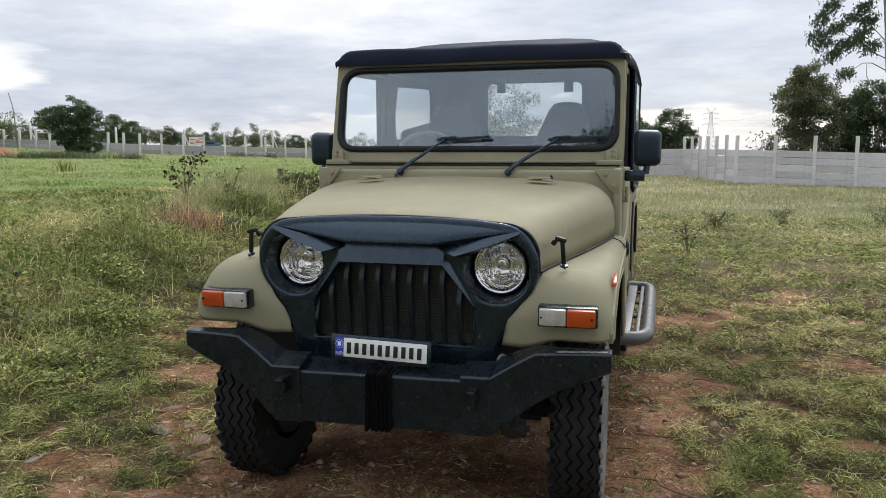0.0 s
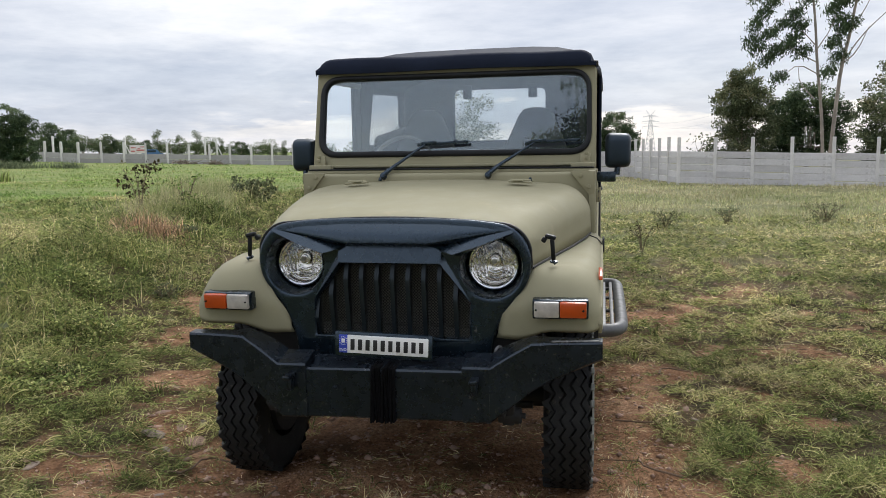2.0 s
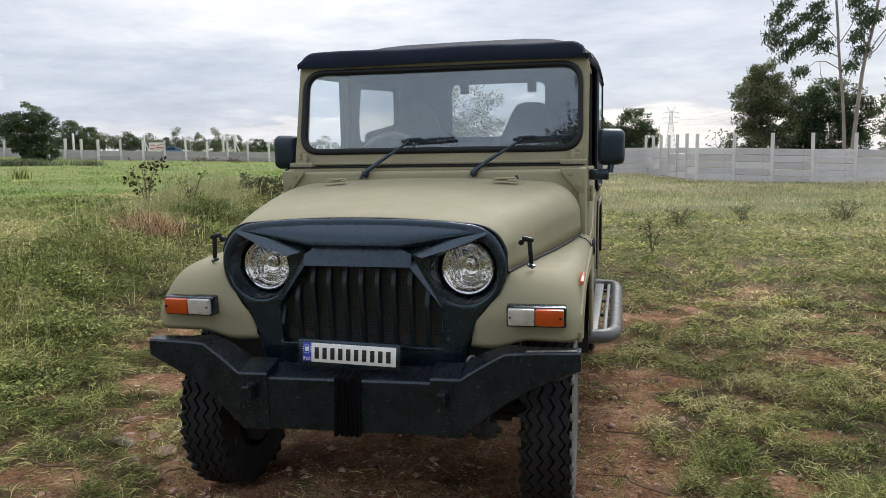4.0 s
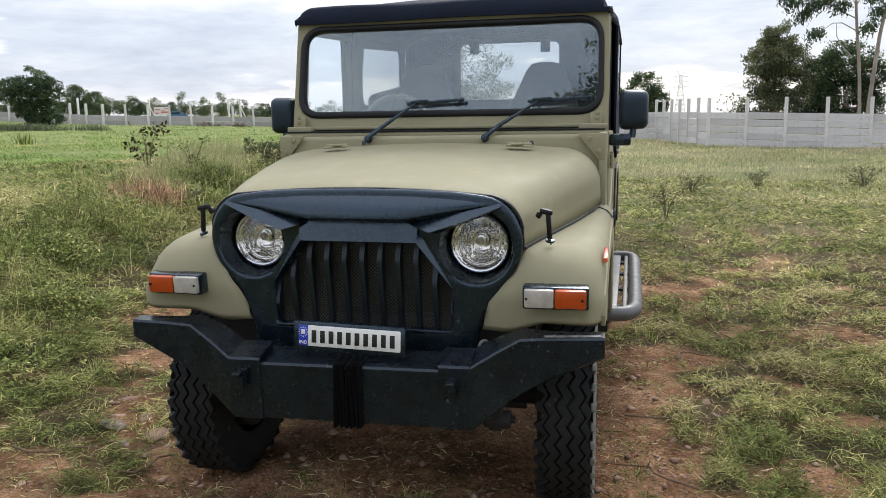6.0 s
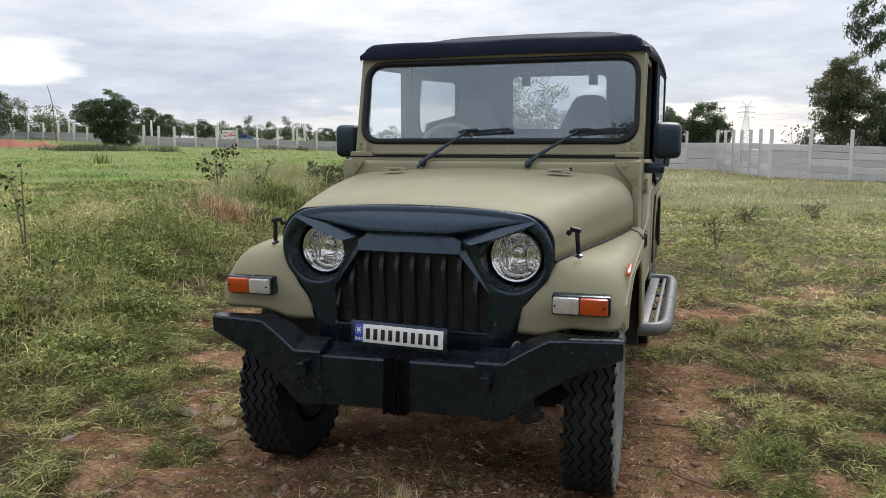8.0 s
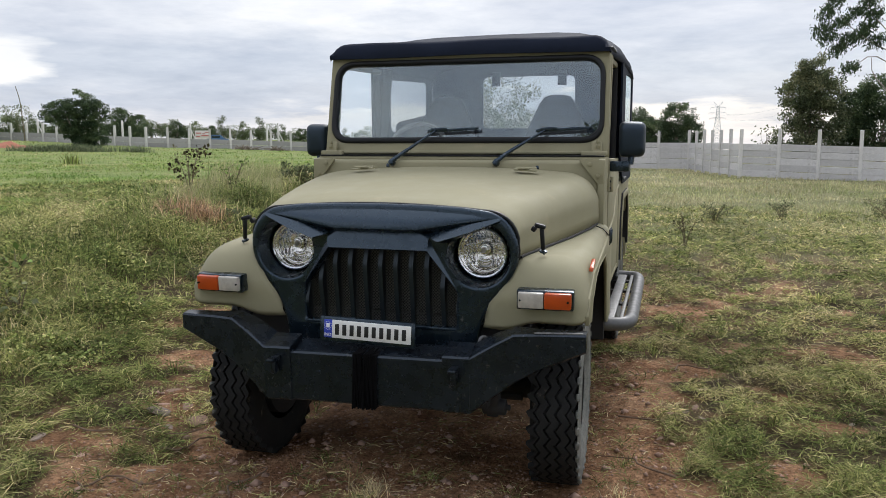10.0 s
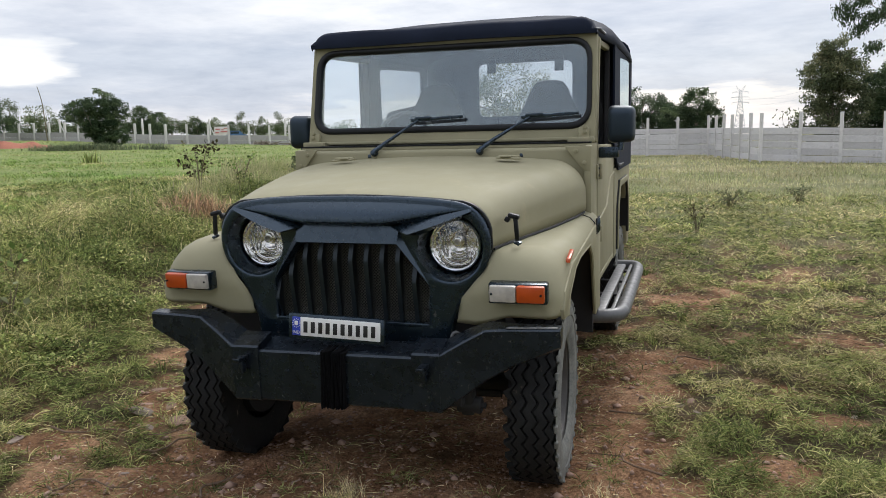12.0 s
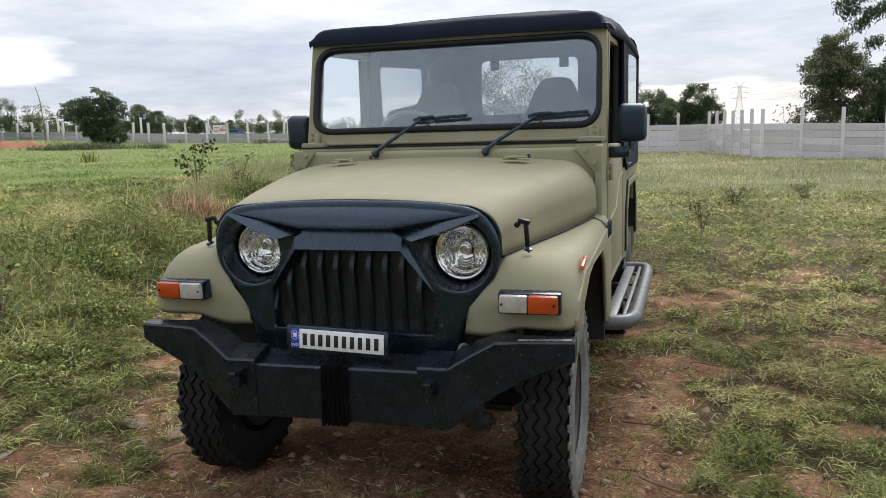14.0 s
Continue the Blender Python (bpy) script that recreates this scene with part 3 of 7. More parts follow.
# windscreen: built upright, then leaned back about its foot
WS_Y, WS_Z, WS_LEAN = 1.262, 1.305, 11.5
lean = Matrix.Translation((0, WS_Y, WS_Z)) @ pose(0, 0, 0, -WS_LEAN) @ Matrix.Translation((0, -WS_Y, -WS_Z))
frame_out = rounded([(-0.790, 1.305), (0.792, 1.305), (0.784, 1.895), (-0.782, 1.895)], [0.01, 0.01, 0.05, 0.05])
hole = rounded([(-0.760, 1.372), (0.764, 1.372), (0.758, 1.834), (-0.754, 1.834)], 0.115, 8)
seal_in = rounded([(-0.732, 1.402), (0.742, 1.402), (0.736, 1.810), (-0.727, 1.810)], 0.092, 8)
screen = new("windscreen")
screen.parent = jeep
screen.location = -jeep.location
bm = plate([frame_out, hole], 0.055, 0.008, WS_Y)
bmesh.ops.transform(bm, matrix=lean, verts=bm.verts)
part("windscreen_frame", bm, PAINT, screen, "khaki windscreen frame")
bm = plate([rounded([(-0.764, 1.368), (0.768, 1.368), (0.762, 1.838), (-0.758, 1.838)], 0.118, 8), seal_in], 0.045, 0.012, WS_Y - 0.012)
bmesh.ops.transform(bm, matrix=lean, verts=bm.verts)
part("rubber_seal", bm, RUBBER, screen, "thick black rubber seal")
bm = plate([rounded([(-0.742, 1.392), (0.750, 1.392), (0.744, 1.820), (-0.738, 1.820)], 0.10, 8)], 0.005, 0.0, WS_Y + 0.012)
bmesh.ops.transform(bm, matrix=lean, verts=bm.verts)
ob = part("pane", bm, WINDSCREEN, screen, "clear windscreen glass", smooth=False)
ob.visible_shadow = False
# ledge under the seal and a bead along it
bm = box((0, WS_Y - 0.006, 1.318), (1.575, 0.05, 0.016), r=0.005)
part("ledge", bm, PAINT, screen)

for s in (-1, 1):
    # hinge bracket of the folding windscreen
    br = prism([(s * x, z) for x, z in ((0.66, 1.285), (0.785, 1.285), (0.785, 1.165), (0.755, 1.165))], 1.098, 1.112, "y", r=0.003)
    bracket = part("hinge_bracket", br, PAINT, jeep)
    part("hinge_block", box((s * 0.725, 1.225, 1.312), (0.13, 0.06, 0.03), r=0.006), PAINT, bracket)
    part("hinge_tab", box((s * 0.735, 1.246, 1.345), (0.055, 0.03, 0.06), (-WS_LEAN, 0, 0), r=0.008), PAINT, bracket)
    for x, z, y in ((0.715, 1.262, 1.097), (0.757, 1.205, 1.097), (0.742, 1.352, 1.228), (0.742, 1.375, 1.234)):
        part("bolt", cyl((s * x, y + 0.004, z), (s * x, y - 0.008, z), 0.011, n=10, bevel=0.003), PAINT, bracket)
    # bonnet hinge
    hinge = part("bonnet_hinge", box((s * 0.425, 0.925, 1.2395), (0.115, 0.05, 0.008), (4, s * 3, 0), r=0.003), PAINT, jeep)
    part("hinge_pin", cyl((s * 0.375, 0.935, 1.246), (s * 0.475, 0.935, 1.244), 0.008, n=10), PAINT, hinge)
    part("hinge_leaf", box((s * 0.415, 0.905, 1.2465), (0.05, 0.03, 0.006), r=0.002), PAINT, hinge)
part("washer_nozzle", cyl((-0.335, 1.05, 1.243), (-0.335, 1.05, 1.262), 0.010, 0.007, bevel=0.003), BLACK, jeep)
part("washer_nozzle", cyl((0.465, 1.02, 1.238), (0.465, 1.02, 1.257), 0.010, 0.007, bevel=0.003), BLACK, jeep)

# wipers
for x0, x1, x2 in ((-0.333, -0.13, 0.11), (0.236, 0.465, 0.71)):
    wiper = new("wiper")
    wiper.parent = jeep
    wiper.location = -jeep.location
    part("pivot", cyl((x0, 1.120, 1.264), (x0, 1.085, 1.270), 0.019, 0.014, bevel=0.004), BLACK, wiper)
    part("arm", tube([(x0, 1.095, 1.272), (x0 + 0.06, 1.140, 1.322), (x1, 1.240, 1.432)], [0.013, 0.006], 8), BLACK, wiper)
    part("blade", box(((x1 - 0.05 + x2) / 2, 1.262, 1.438), (x2 - x1 + 0.05, 0.012, 0.016), (0, -3, 0), r=0.003), BLACK, wiper)
    part("clip", box((x1 + 0.02, 1.252, 1.442), (0.09, 0.016, 0.014), (0, -3, 0), r=0.003), BLACK, wiper)

# ---- front wings ----
def wing(s):
    prof = [(-0.024, 0.706), (-0.033, 0.722), (-0.030, 0.728), (-0.046, 0.765), (-0.046, 0.81), (-0.030, 0.862), (0.005, 0.905), (0.06, 0.935),
            (0.13, 0.941), (0.3, 0.945), (0.6, 0.952), (0.9, 0.964), (1.14, 0.976)]
    rings = []
    for i, (y, z) in enumerate(prof):
        a = prof[max(0, i - 1)]
        b = prof[min(len(prof) - 1, i + 1)]
        t = Vector((0, b[0] - a[0], b[1] - a[1])).normalized()
        nrm = Vector((0, -t.z, t.y))
        if nrm.z < 0 and i > 6:
            nrm = -nrm
        edge = [(0.66, 0.405), (0.70, 0.42), (0.765, 0.45), (0.82, 0.495), (0.872, 0.535), (0.93, 0.555), (0.99, 0.558)]
        xin = next((p[1] + (q[1] - p[1]) * (z - p[0]) / (q[0] - p[0]) for p, q in zip(edge, edge[1:]) if z <= q[0]), 0.558)
        if y > 0.1:
            xin = 0.55 + 0.2 * (y - 0.1)
        back = 0.055 * max(0, min(1, (0.93 - z) / 0.06)) if i < 8 else 0.0
        rad = 0.06 + 0.085 * min(1, max(0, (z - 0.74) / 0.14))
        if y > 0.06:
            rad = max(0.085, 0.145 - (y - 0.06) * 0.35)
        xo = 0.83 - rad
        row = []
        for u in (0.0, 0.12, 0.22, 0.32, 0.42, 0.52, 0.62, 0.78):
            # the lower edge drops in an S towards the grille
            v = min(1, max(0, (0.64 - u) / 0.42))
            row.append((s * (xin + (xo - xin) * u), y + back * (1 - u) ** 2, z - (0.042, 0.036, 0.012)[i] * v * v * (3 - 2 * v) if i < 3 else z))
        for k in range(0, 9):
            q = math.pi / 2 * k / 8
            p = Vector((0, y, z)) + nrm * (rad * (math.cos(q) - 1)) 
            row.append((s * (0.83 - rad + rad * math.sin(q)), p.y, p.z))
        rings.append(row)
    bm = loft(rings, closed_ring=False, caps=False)
    bmesh.ops.remove_doubles(bm, verts=bm.verts, dist=0.0005)
    return bm


for s in (-1, 1):
    wg = part("front_wing", wing(s), PAINT, jeep, "rounded khaki front wing", angle=60)
    so = wg.modifiers.new("thick", "SOLIDIFY")
    so.thickness, so.offset = 0.008, 1 if s < 0 else -1
    # outer cheek with the wheel opening
    cheek = [(0.0, 0.703), (-0.012, 0.74), (0.02, 0.80), (0.10, 0.835), (0.2, 0.872), (0.7, 0.905), (1.14, 0.935), (1.14, 0.50), (0.97, 0.50), (0.93, 0.60), (0.84, 0.80), (0.74, 0.862), (0.42, 0.862), (0.28, 0.84), (0.13, 0.765), (0.10, 0.695)]
    bm = prism([(y, z) for y, z in cheek], s * 0.815, s * 0.8305, "x", r=0.003)
    part("wing_side", bm, PAINT, jeep)
    lip = [(0.10, 0.695), (0.13, 0.765), (0.28, 0.84), (0.42, 0.862), (0.74, 0.862), (0.84, 0.80), (0.93, 0.60), (0.97, 0.50)]
    part("arch_lip", tube([(s * 0.824, y, z) for y, z in lip], 0.009, 8), PAINT, jeep)
    # dark inner arch
    inner = [(0.09, 0.71), (0.13, 0.78), (0.28, 0.86), (0.42, 0.885), (0.75, 0.885), (0.86, 0.81), (0.97, 0.60), (0.99, 0.40), (1.02, 0.40), (1.0, 0.62), (0.89, 0.83), (0.77, 0.905), (0.4, 0.905), (0.25, 0.88), (0.09, 0.80), (0.06, 0.71)]
    part("inner_arch", prism(inner, s * 0.42, s * 0.812, "x"), BLACK_MATTE, jeep)
    part("arch_wall", box((s * 0.43, 0.60, 0.66), (0.02, 0.76, 0.5)), BLACK_MATTE, jeep)
    if s > 0:
        part("side_repeater", prism([(0.128, 0.884), (0.132, 0.900), (0.228, 0.922), (0.220, 0.902)], 0.814, 0.830, "x", r=0.004), AMBER, jeep, "amber side repeater")
    # indicator: amber outside, clear inside
    zc, xs = 0.806, 0.006 * (s - 1)
    ind = part("indicator", box((s * (0.676 + xs), -0.050, zc), (0.208, 0.05, 0.074), (4, 0, s * 3), r=0.006), BLACK, jeep, "amber and clear front indicator")
    part("amber_lens", box((s * (0.724 + xs), -0.077, zc), (0.098, 0.03, 0.060), (4, 0, s * 3), r=0.006), AMBER, ind)
    part("clear_lens", box((s * (0.626 + xs), -0.0790, zc), (0.094, 0.03, 0.060), (4, 0, s * 3), r=0.006), CLEAR_LENS, ind)
    for x in (0.588 + xs, 0.762 + xs):
        part("screw", cyl((s * x, -0.09 - 0.004 * (x < 0.7), zc), (s * x, -0.099, zc), 0.004, n=8), BLACK, ind)
    # rubber bonnet catch: strap with a moulded head over a block on the bonnet, and a steel pin in the wing
    cat = part("bonnet_catch", box((s * 0.638, 0.098, 1.010), (0.017, 0.014, 0.088), (3, s * -4, 0), r=0.005), RUBBER, jeep, "black rubber bonnet catch")
    part("catch_head", box((s * 0.629, 0.096, 1.058), (0.044, 0.026, 0.019), (0, s * 14, 0), r=0.007), RUBBER, cat)
    part("catch_block", box((s * 0.604, 0.108, 1.046), (0.020, 0.030, 0.022), (0, s * 30, 0), r=0.006), RUBBER, cat)
    part("catch_pin", tube([(s * 0.640, 0.098, 0.972), (s * 0.641, 0.097, 0.960), (s * 0.646, 0.090, 0.950)], 0.0035, 6), STEEL, cat, "bare steel pin")
    part("catch_foot", cyl((s * 0.641, 0.102, 0.957), (s * 0.642, 0.100, 0.964), 0.016, n=12, bevel=0.002), BLACK, cat)

# ---- grille ----
grille = new("grille")
grille.parent = jeep
grille.location = -jeep.location
half = [(0.0, 1.139), (0.17, 1.137), (0.335, 1.130), (0.462, 1.115), (0.515, 1.085), (0.548, 1.035), (0.562, 0.985), (0.560, 0.93), (0.540, 0.872), (0.500, 0.820), (0.455, 0.765), (0.425, 0.70), (0.408, 0.64), (0.402, 0.56)]
outline = half + [(-x, z) for x, z in reversed(half[1:])]
mesh_hole = rounded([(-0.205, 0.958), (0.205, 0.958), (0.322, 0.80), (0.318, 0.655), (-0.318, 0.655), (-0.322, 0.80)], 0.012, 3)
eye_r = circle(-0.405, 0.947, 0.122)
eye_l = circle(0.405, 0.947, 0.122)
bm = plate([rounded(outline, 0.03, 2), mesh_hole, eye_r, eye_l], 0.06, 0.012, 0.012)
part("grille_panel", bm, BLACK, grille, "black angry-eye grille panel")
# visor across the top, overhanging
vis_top = [(-0.50, 1.100), (-0.40, 1.121), (-0.2, 1.131), (0, 1.133), (0.2, 1.131), (0.40, 1.121), (0.50, 1.100)]
vis_low = [(-0.488, 1.092), (-0.36, 1.073), (-0.170, 1.043), (0, 1.043), (0.170, 1.043), (0.36, 1.073), (0.488, 1.092)]
vis_y = [0.018, 0.0, -0.030, -0.034, -0.030, 0.0, 0.018]
rings = []
for (xa, za), (xb, zb), yb in zip(vis_top, vis_low, vis_y):
    face = [(xa + (xb - xa) * t, 0.035 + (yb - 0.035) * math.sin(t * math.pi / 2) ** 0.85, za + (zb - za) * t) for t in (0, 0.15, 0.3, 0.45, 0.6, 0.75, 0.88, 1)]
    rings.append(face + [(xb, yb + 0.004, zb - 0.006), (xb, 0.02, zb - 0.022), (xa, 0.05, za - 0.03)])
bm = loft(rings)
part("visor", bm, BLACK, grille, "overhanging black visor", angle=25)
part("opening_band", bev(loft([[(x, 0.006, 1.026), (x * 0.99, -0.014, 0.962), (x * 0.97, 0.030, 0.952)] for x in (-0.212, -0.1, 0.1, 0.212)]), 0.004, 2), BLACK, grille, angle=25)
for s in (-1, 1):
    # slanting brow over the lamp
    a, b, c = (s * 0.497, 0.012, 1.095), (s * 0.178, 0.004, 1.024), (s * 0.262, -0.046, 1.002)
    bm = loft([[a, (s * 0.49, 0.004, 1.082), (s * 0.488, 0.02, 1.07)], [(s * 0.365, 0.002, 1.066), (s * 0.372, -0.030, 1.037), (s * 0.372, 0.012, 1.028)],
               [b, c, (s * 0.285, 0.012, 0.991)]])
    bev(bm, 0.003, 1)
    part("brow", bm, BLACK, grille, angle=20)
    # sloping facet between lamp and opening
    bm = loft([[(s * 0.205, 0.008, 1.010), (s * 0.206, -0.010, 0.962), (s * 0.200, 0.030, 0.954)], [(s * 0.345, 0.0135, 0.822), (s * 0.325, 0.0125, 0.806), (s * 0.318, 0.030, 0.800)]])
    part("opening_facet", bev(bm, 0.004, 2), BLACK, grille, angle=25)
    # deep round lamp surround
    ring = []
    for rr, yy in ((0.124, 0.014), (0.120, 0.03), (0.112, 0.075), (0.105, 0.11), (0.098, 0.115)):
        ring.append([(s * 0.405 + rr * math.cos(q), yy, 0.947 + rr * math.sin(q)) for q in (2 * math.pi * k / 40 for k in range(40))])
    part("lamp_surround", loft(ring, caps=False), BLACK, grille)
    lamp = new("headlamp")
    lamp.parent = jeep
    lamp.location = -jeep.location
    # reflector bowl: plain crown, fluted flanks, rings below
    bowl = []
    for k in range(31):
        rr = 0.0925 * (1 - k / 30) + 0.0008
        ring = []
        for q in (2 * math.pi * i / 96 for i in range(96)):
            x, z = rr * math.cos(q), rr * math.sin(q)
            y = 0.100 + 0.045 * (1 - (rr / 0.093) ** 2)
            edge = min(1, max(0, (rr - 0.030) / 0.008)) * min(1, max(0, (0.089 - rr) / 0.006))
            side = min(1, max(0, (abs(x) - 0.028) / 0.014)) * min(1, max(0, (z + 0.056) / 0.010))
            if side > 0:
                step = math.floor((z + 0.1 + 0.35 * abs(x)) / 0.021)
                y -= side * edge * (0.0058 * abs(math.sin((x + 0.004 * step) * math.pi / 0.0125)) + 0.0012 * (step % 2))
            elif z < -0.028:
                y -= edge * min(1, (-0.028 - z) / 0.012) * 0.003 * math.sin(rr * 2 * math.pi / 0.017)
            ring.append((s * 0.405 + x, y, 0.948 + z))
        bowl.append(ring)
    part("reflector", loft(bowl, caps=False), REFLECTOR, lamp, "fluted silvery reflector")
    part("bulb_shield", cyl((s * 0.405, 0.135, 0.955), (s * 0.405, 0.118, 0.955), 0.026, 0.020, bevel=0.004), REFLECTOR, lamp)
    part("bulb", ball((s * 0.405, 0.115, 0.955), 0.012), CLEAR_LENS, lamp)
    rim = []
    for k in range(9):
        q2 = 2 * math.pi * k / 8
        rim.append([(s * 0.405 + (0.0965 + 0.006 * math.cos(q2)) * math.cos(q), 0.092 + 0.008 * math.sin(q2), 0.948 + (0.0965 + 0.006 * math.cos(q2)) * math.sin(q)) for q in (2 * math.pi * j / 40 for j in range(40))])
    part("rim", loft(rim, caps=False), CHROME, lamp)
    dome = []
    for k in range(7):
        rr = 0.0945 * (1 - k / 6) + 0.0008
        dome.append([(s * 0.405 + rr * math.cos(q), 0.084 - 0.020 * (1 - (rr / 0.095) ** 2), 0.948 + rr * math.sin(q)) for q in (2 * math.pi * j / 40 for j in range(40))])
    ob = part("lens", loft(dome, caps=False), LAMP_GLASS, lamp, "clear domed lens")
    ob.visible_shadow = False
# slats with a kink
for k in range(-5, 6):
    x = 0.0645 * k + 0.004
    top = 0.962 if abs(x) < 0.205 else 0.962 - (abs(x) - 0.205) * 1.35
    top = min(top, 0.962)
    kink = top - 0.075 if top - 0.075 > 0.68 else 0.68
    rings = []
    for z, y, w in ((top, 0.046, 0.0085), (kink + 0.012, 0.018, 0.009), (kink - 0.008, 0.016, 0.009), (0.652, 0.048, 0.0085)):
        rings.append([(x - w, y, z), (x + w, y, z), (x + w * 0.8, y + 0.05, z), (x - w * 0.8, y + 0.05, z)])
    part("slat", bev(loft(rings), 0.003, 1), BLACK_SLAT, grille, angle=25)
# expanded-metal mesh behind the slats
bm = bmesh.new()
verts, faces = [], []
for d in (1, -1):
    for i in range(-60, 61):
        x0 = i * 0.0125
        p, q = Vector((x0 - d * 0.16, 0.056, 0.648)), Vector((x0 + d * 0.16, 0.056, 0.968))
        n0 = Vector((d * 0.89, 0, -0.45)) * (0.0013 if d > 0 else 0.0007)
        # keep the strand inside the opening
        ok = []
        for k in range(41):
            pt = p.lerp(q, k / 40)
            lim = 0.326 if pt.z < 0.80 else 0.326 - (pt.z - 0.80) * 0.72
            ok.append(abs(pt.x) < lim)
        if not any(ok):
            continue
        t0, t1 = ok.index(True) / 40, (40 - ok[::-1].index(True)) / 40
        a, b = p.lerp(q, t0), p.lerp(q, t1)
        k0 = len(verts)
        verts += [tuple(a - n0), tuple(a + n0), tuple(b + n0), tuple(b - n0)]
        verts += [tuple(Vector(v) + Vector((0, 0.002, 0))) for v in verts[k0:k0 + 4]]
        faces += [(k0, k0 + 1, k0 + 2, k0 + 3), (k0 + 4, k0 + 7, k0 + 6, k0 + 5), (k0, k0 + 3, k0 + 7, k0 + 4), (k0 + 1, k0 + 5, k0 + 6, k0 + 2)]
me = bpy.data.meshes.new("wire_mesh")
me.from_pydata(verts, [], faces)
MESH_WIRE = mat("wire_mesh_metal", (0.085, 0.085, 0.075), 0.45, 0.3)
me.materials.append(MESH_WIRE)
ob = new("wire_mesh", me)
ob.parent = grille
tagged(ob, "fine diamond wire mesh", kind="stuff")
part("radiator", box((0, 0.19, 0.80), (0.60, 0.04, 0.36)), BLACK_MATTE, jeep)
part("grille_back", box((0, 0.13, 1.03), (0.56, 0.06, 0.12)), BLACK_MATTE, grille)
part("lower_bar", box((0, 0.022, 0.652), (0.64, 0.03, 0.014), r=0.004), BLACK, grille)
part("lower_bar", box((0, 0.05, 0.575), (0.80, 0.03, 0.02), r=0.004), BLACK, grille)
part("front_panel", box((0, 0.10, 0.60), (1.2, 0.05, 0.18)), BLACK_MATTE, jeep)

# ---- number plate ----
plate_h = new("number_plate")
plate_h.parent = jeep
plate_h.location = -jeep.location
tiltp = Matrix.Translation((0.008, -0.14, 0.66)) @ pose(0, 0, 0, -4, 1.2, 0)
def on_plate(name, c, sz, material, r, label=""):
    bm = box(c, sz, r=r)
    bmesh.ops.transform(bm, matrix=tiltp, verts=bm.verts)
    return part(name, bm, material, plate_h, label)
on_plate("plate_holder", (0, 0.004, 0), (0.388, 0.018, 0.098), BLACK, 0.006, "black plastic plate holder")
on_plate("plate_face", (0.018, -0.006, 0.001), (0.322, 0.006, 0.070), PLATE_WHITE, 0.003, "white plate")
on_plate("plate_band", (-0.158, -0.0062, 0.001), (0.036, 0.006, 0.070), PLATE_BLUE, 0.003, "blue band")
on_plate("plate_emblem", (-0.158, -0.0095, 0.013), (0.014, 0.003, 0.016), PLATE_WHITE, 0.002)
ft = bpy.data.curves.new("letters", "FONT")
ft.body, ft.size, ft.extrude, ft.align_x, ft.align_y = "IND", 0.0165, 0.0006, "CENTER", "CENTER"
lo_ = bpy.data.objects.new("letters", ft)
scene.collection.objects.link(lo_)
bpy.context.view_layer.update()
lme = bpy.data.meshes.new_from_object(lo_.evaluated_get(bpy.context.evaluated_depsgraph_get()))
bpy.data.objects.remove(lo_)
lme.transform(tiltp @ pose(-0.158, -0.0102, -0.022, 90))
lme.materials.clear()
lme.materials.append(PLATE_WHITE)
letters = new("letters", lme)
letters.parent = plate_h
for k in range(12):
    a = 2 * math.pi * k / 12
    on_plate("dot", (-0.158 + 0.0145 * math.cos(a), -0.0092, 0.013 + 0.0155 * math.sin(a)), (0.003, 0.002, 0.003), PLATE_WHITE, 0.0)
for k in range(10):
    on_plate("bar", (-0.120 + k * 0.0302, -0.0092, 0.0), (0.0165, 0.003, 0.042), INK, 0.001)

# ---- bumper ----
bumper = new("front_bumper")
bumper.parent = jeep
bumper.location = -jeep.location
bumper["label"] = "angular black steel bumper, scuffed"
roll_b = Matrix.Translation((-0.3, 0, 0.589)) @ pose(0, 0, 0, 0, -1.1, 0) @ Matrix.Translation((0.3, 0, -0.602))
def bump_part(name, bm, material, label=""):
    bmesh.ops.transform(bm, matrix=roll_b, verts=bm.verts)
    return part(name, bm, material, bumper, label, angle=25)
def beam(st):
    """Stations: x, front y, top z, bottom z, depth, rise of the sloping top."""
    return loft([[(x, yf, zt - 0.007), (x, yf + 0.007, zt), (x, yf + dp, zt + sl), (x, yf + dp, zb + 0.02), (x, yf + 0.01, zb), (x, yf, zb + 0.008)] for x, yf, zt, zb, dp, sl in st])
bump_part("centre_beam", bev(beam([(-0.30, -0.200, 0.591, 0.395, 0.13, 0.020), (0.335, -0.200, 0.591, 0.395, 0.13, 0.020)]), 0.003, 1), BUMPER_BLACK)
